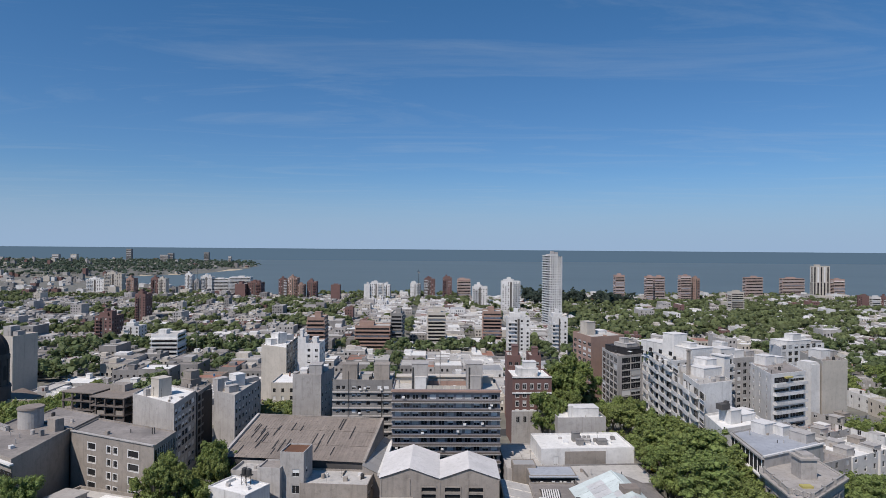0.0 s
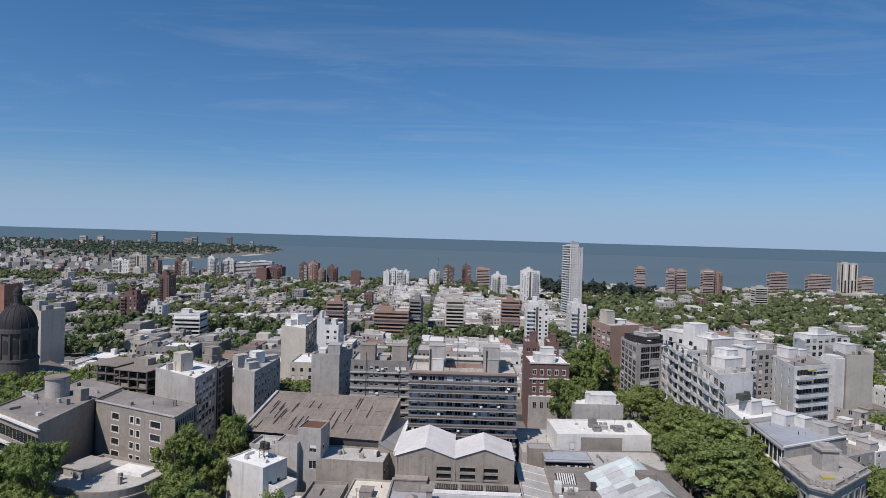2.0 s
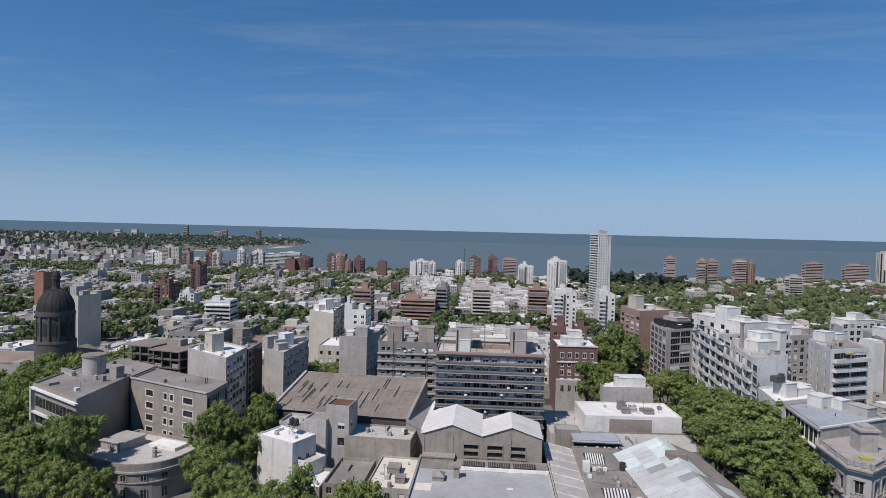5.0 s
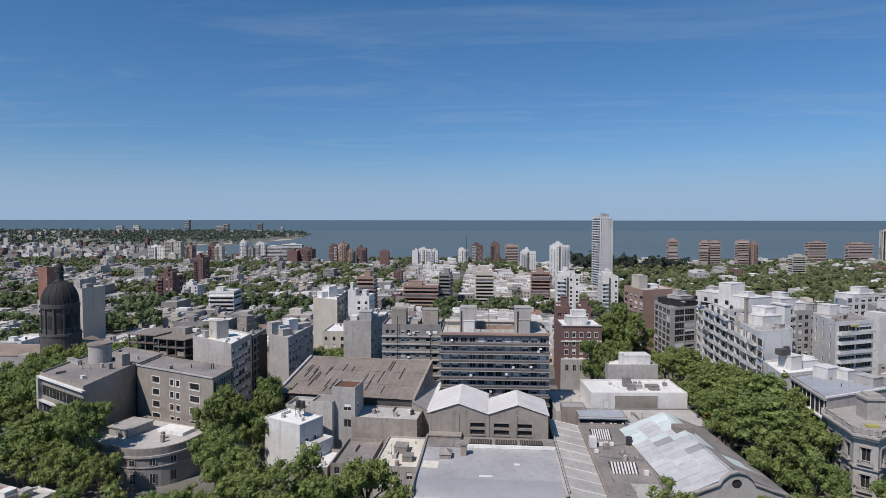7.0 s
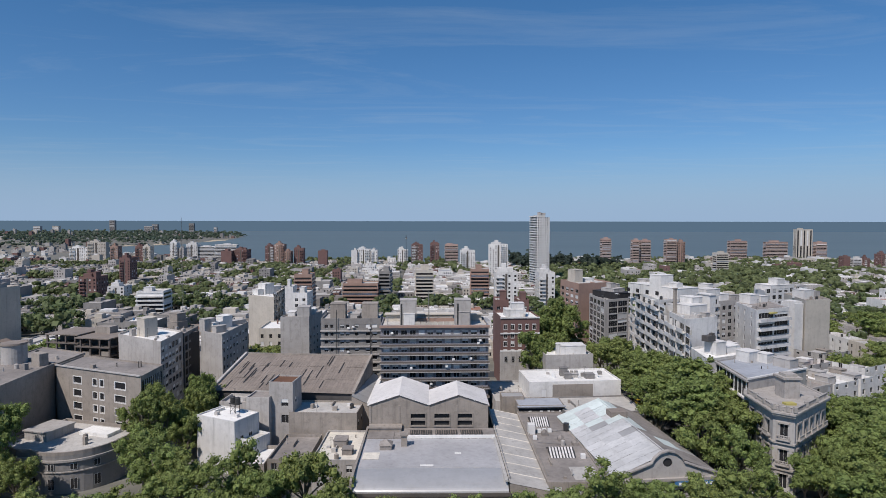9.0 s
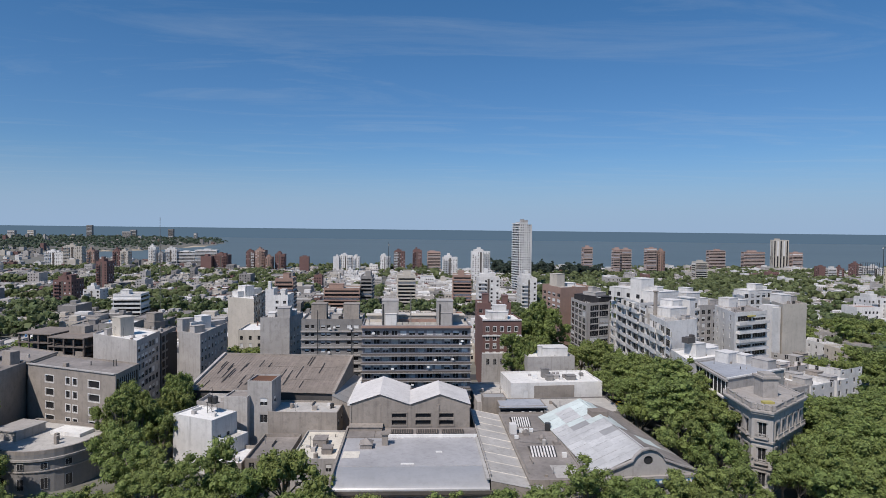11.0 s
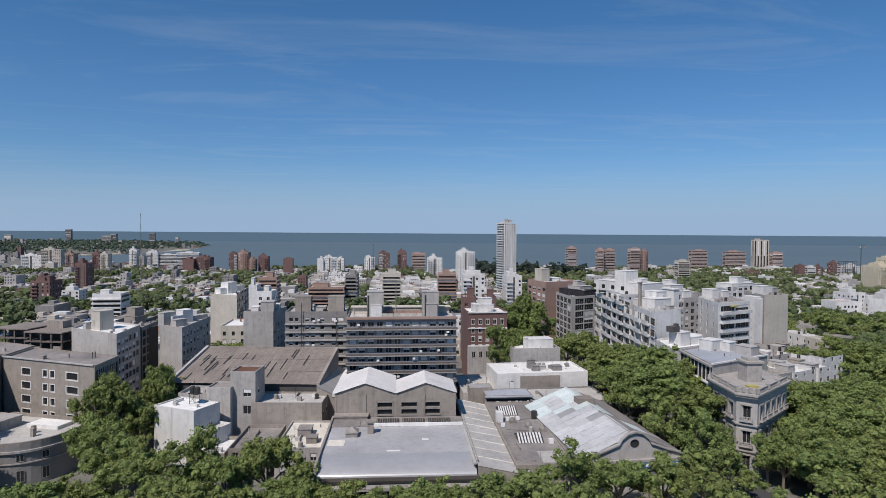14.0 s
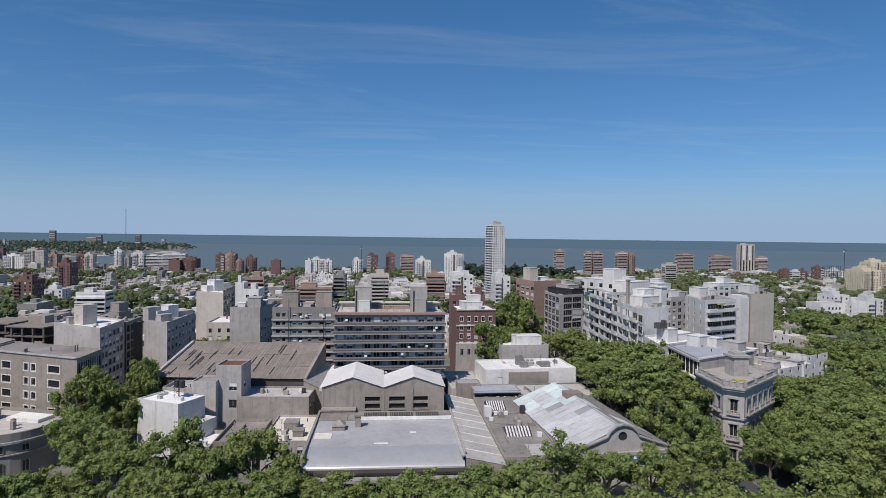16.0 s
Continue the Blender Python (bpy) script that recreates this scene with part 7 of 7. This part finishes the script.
# far trees along streets, in yards and on the slope, joined
def clump(vs, fs, rng, x, y, z, h, r, lumps, sprays):
    """One distant crown: uneven tufts over a domed envelope, with loose leaf sprays between them."""
    balls = []
    for k in range(lumps):
        a, e = 2.4 * k + rng.uniform(-0.6, 0.6), rng.uniform(0.0, 1.0)
        f = r * 0.72 * math.sqrt(1 - e * e * 0.85) * rng.uniform(0.55, 1.05)
        balls.append((x + math.cos(a) * f, y + math.sin(a) * f, z + h * (0.38 + 0.46 * e * rng.uniform(0.8, 1.15)), r * rng.uniform(0.24, 0.42) * (1.0 if lumps > 6 else 1.35)))
    for cx, cy, cz, q in balls:
        k = len(vs)
        for i in (1, 2):
            for j in range(6):
                p, t, f = math.pi * i / 3.2, math.pi * (j + 0.5 * (i % 2)) / 3, q * rng.uniform(0.6, 1.2)
                vs.append((cx + f * math.sin(p) * math.cos(t), cy + f * math.sin(p) * math.sin(t), cz + 0.8 * f * math.cos(p)))
        vs.append((cx, cy, cz + 0.8 * q * rng.uniform(0.7, 1.1)))
        for j in range(6):
            n = (j + 1) % 6
            fs += [(k + j, k + n, k + 12), (k + j, k + 6 + j, k + 6 + n, k + n)]
    for _ in range(sprays):
        cx, cy, cz, q = rng.choice(balls)
        v = Vector((rng.gauss(0, 1), rng.gauss(0, 1), rng.gauss(0.3, 1))).normalized()
        p = Vector((cx, cy, cz)) + Vector((v.x, v.y, v.z * 0.85)) * q * rng.uniform(0.75, 1.35)
        nn = (v + Vector((rng.uniform(-0.7, 0.7), rng.uniform(-0.7, 0.7), rng.uniform(-0.2, 0.8)))).normalized()
        a = nn.orthogonal().normalized()
        a.rotate(Matrix.Rotation(rng.uniform(0, 6.28), 3, nn))
        b, s, k = nn.cross(a), q * rng.uniform(0.2, 0.36), len(vs)
        vs += [tuple(p + a * s), tuple(p + b * s * 0.7), tuple(p - a * s), tuple(p - b * s * 0.7)]
        fs.append((k, k + 1, k + 2, k + 3))


def wood(name, spots, label, lumps, sprays, leaf=LEAF_FAR):
    rng = random.Random(17)
    vs, fs = [], []
    for x, y, h, r in spots:
        clump(vs, fs, rng, x, y, relief(x, y), h, r, lumps, sprays)
    me = bpy.data.meshes.new(name)
    me.from_pydata(vs, [], fs)
    me.materials.append(leaf)
    tagged(new(name, me), label, "trees", kind="stuff")


mid, distant, woods, pines = [], [], [], []


def planted(x, y, street):
    """Whether a stretch of street has its row of trees; the greener quarter lies on the right."""
    share = 0.66 if x > 0.22 * y else (0.78 if x < -0.32 * y and y < 560 else 0.36)
    return random.Random(int(street * 131 + (x + 3 * y) // 95)).random() < share


for ya in ycuts:
    x = -0.9 * ya
    while x < 0.98 * ya:
        for dy in (-6.5, 6.5):
            if planted(x, ya, ya) and trng.random() < 0.85 and free(x - 2, ya + dy - 2, 4, 4):
                (mid if ya < 460 else distant).append((x + trng.uniform(-2, 2), ya + dy, trng.uniform(11, 16), trng.uniform(5.5, 8)))
        x += 9.5
for xi in range(-13, 14):
    xs = 80 - 108 * xi
    for k in range(90):
        y = 256 + k * 10.5
        if -0.9 * y < xs < 0.98 * y and y < shore(xs) - 60 and planted(xs, y, xs):
            for dx in (-6.5, 6.5):
                if trng.random() < 0.8 and free(xs + dx - 2, y - 2, 4, 4):
                    (mid if y < 460 else distant).append((xs + dx, y + trng.uniform(-2, 2), trng.uniform(9, 14), trng.uniform(5, 7.5)))
for x, y in yards:
    big = 1.25 if x > 0.2 * y else 0.9
    (mid if y < 460 else distant).append((x, y, trng.uniform(8, 13) * big, trng.uniform(4, 6.5) * big))
for _ in range(420):
    x, y = trng.uniform(130, 620), trng.uniform(560, 930)
    if 0.2 * y < x < 0.62 * y and free(x - 4, y - 4, 8, 8) and (y < 790 or x < 0.34 * y):
        distant.append((x, y, trng.uniform(11, 16) if x > 0.34 * y else trng.uniform(12, 20), trng.uniform(6, 9)))
for _ in range(170):
    x, y = trng.uniform(165, 330), trng.uniform(930, 1120)
    if free(x - 4, y - 4, 8, 8) and x < 190 + (1150 - y) * 0.9:
        pines.append((x, y, trng.uniform(20, 34), trng.uniform(6, 9)))
for _ in range(2600):
    x, y = trng.uniform(-2900, -880), trng.uniform(1850, 3500)
    if inside(HEADLAND, x - 30, y):
        woods.append((x, y, trng.uniform(12, 26), trng.uniform(9, 16)))
wood("street_trees", mid, "green street trees between the houses", 12, 150)
wood("far_trees", distant, "green trees along the streets towards the shore", 6, 26)
wood("shore_pines", pines, "dark green pines near the shore", 6, 26, LEAF_DARK)
wood("headland_woods", woods, "dark green woods on the far headland", 2, 8, LEAF_HEAD)


# ---- parked cars in the gaps between trees
def car(x, y, turn, paint, words):
    root = thing("car", x, y, 0.03, turn, words, "car", "parked cars")
    body = Shape()
    prof = [(-2.1, 0.35), (-2.1, 0.8), (-1.95, 0.92), (-1.0, 0.98), (2.0, 0.95), (2.1, 0.75), (2.1, 0.35)]
    body.v = [(a, s, b) for s in (-0.84, 0.84) for a, b in prof]
    body.f = [(k, (k + 1) % 7, 7 + (k + 1) % 7, 7 + k) for k in range(7)] + [tuple(range(7)), tuple(range(13, 6, -1))]
    body.s = [0] * 9
    part("body", body, paint, root)
    cab = Shape()
    ring, top = [(-1.15, -0.8), (1.75, -0.8), (1.75, 0.8), (-1.15, 0.8)], [(-0.55, -0.66), (1.3, -0.66), (1.3, 0.66), (-0.55, 0.66)]
    cab.v = [(a, b, 0.95) for a, b in ring] + [(a, b, 1.42) for a, b in top]
    cab.f = [(k, (k + 1) % 4, 4 + (k + 1) % 4, 4 + k) for k in range(4)]
    cab.s = [0] * 4
    part("glasshouse", cab, GLASS, root, "dark car windows")
    part("car_roof", Shape().box(-0.55, 1.3, -0.66, 0.66, 1.42, 1.47), paint, root)
    wheel = Shape().lathe([(0.05, -0.1), (0.3, -0.1), (0.32, 0.0), (0.3, 0.1), (0.05, 0.1)], 14).mesh("wheel", [DARK_METAL])
    for a in (-1.35, 1.35):
        for b in (-0.8, 0.8):
            part("wheel", wheel, None, root, at=pose(a, b, 0.32, 90, 0, 0))


YELLOW_PAINT = surface("yellow car paint", (0.6, 0.42, 0.03), rough=0.35, vary=0.05, stain=0)
SILVER = surface("silver car paint", (0.45, 0.46, 0.47), rough=0.35, vary=0.05, stain=0)
BLACK_PAINT = surface("black car paint", (0.03, 0.03, 0.032), rough=0.3, vary=0.05, stain=0)
car(76.8, 203, 90, YELLOW_PAINT, "yellow taxi parked at the kerb under trees")
for k, yy in enumerate((131, 139, 187, 196, 212)):
    car(83.0 if k % 2 else 77.0, yy, 90, (SILVER, BLACK_PAINT, AC_WHITE)[k % 3], ("silver", "black", "white")[k % 3] + " car parked along the side street")
for k, xx in enumerate((-46, -12, -4, 13, 24, 82, 96, 103)):
    car(xx, 111.2 if k % 2 else 105, 0, (BLACK_PAINT, SILVER, AC_WHITE)[k % 3], ("black", "silver", "white")[k % 3] + " car on the asphalt avenue")
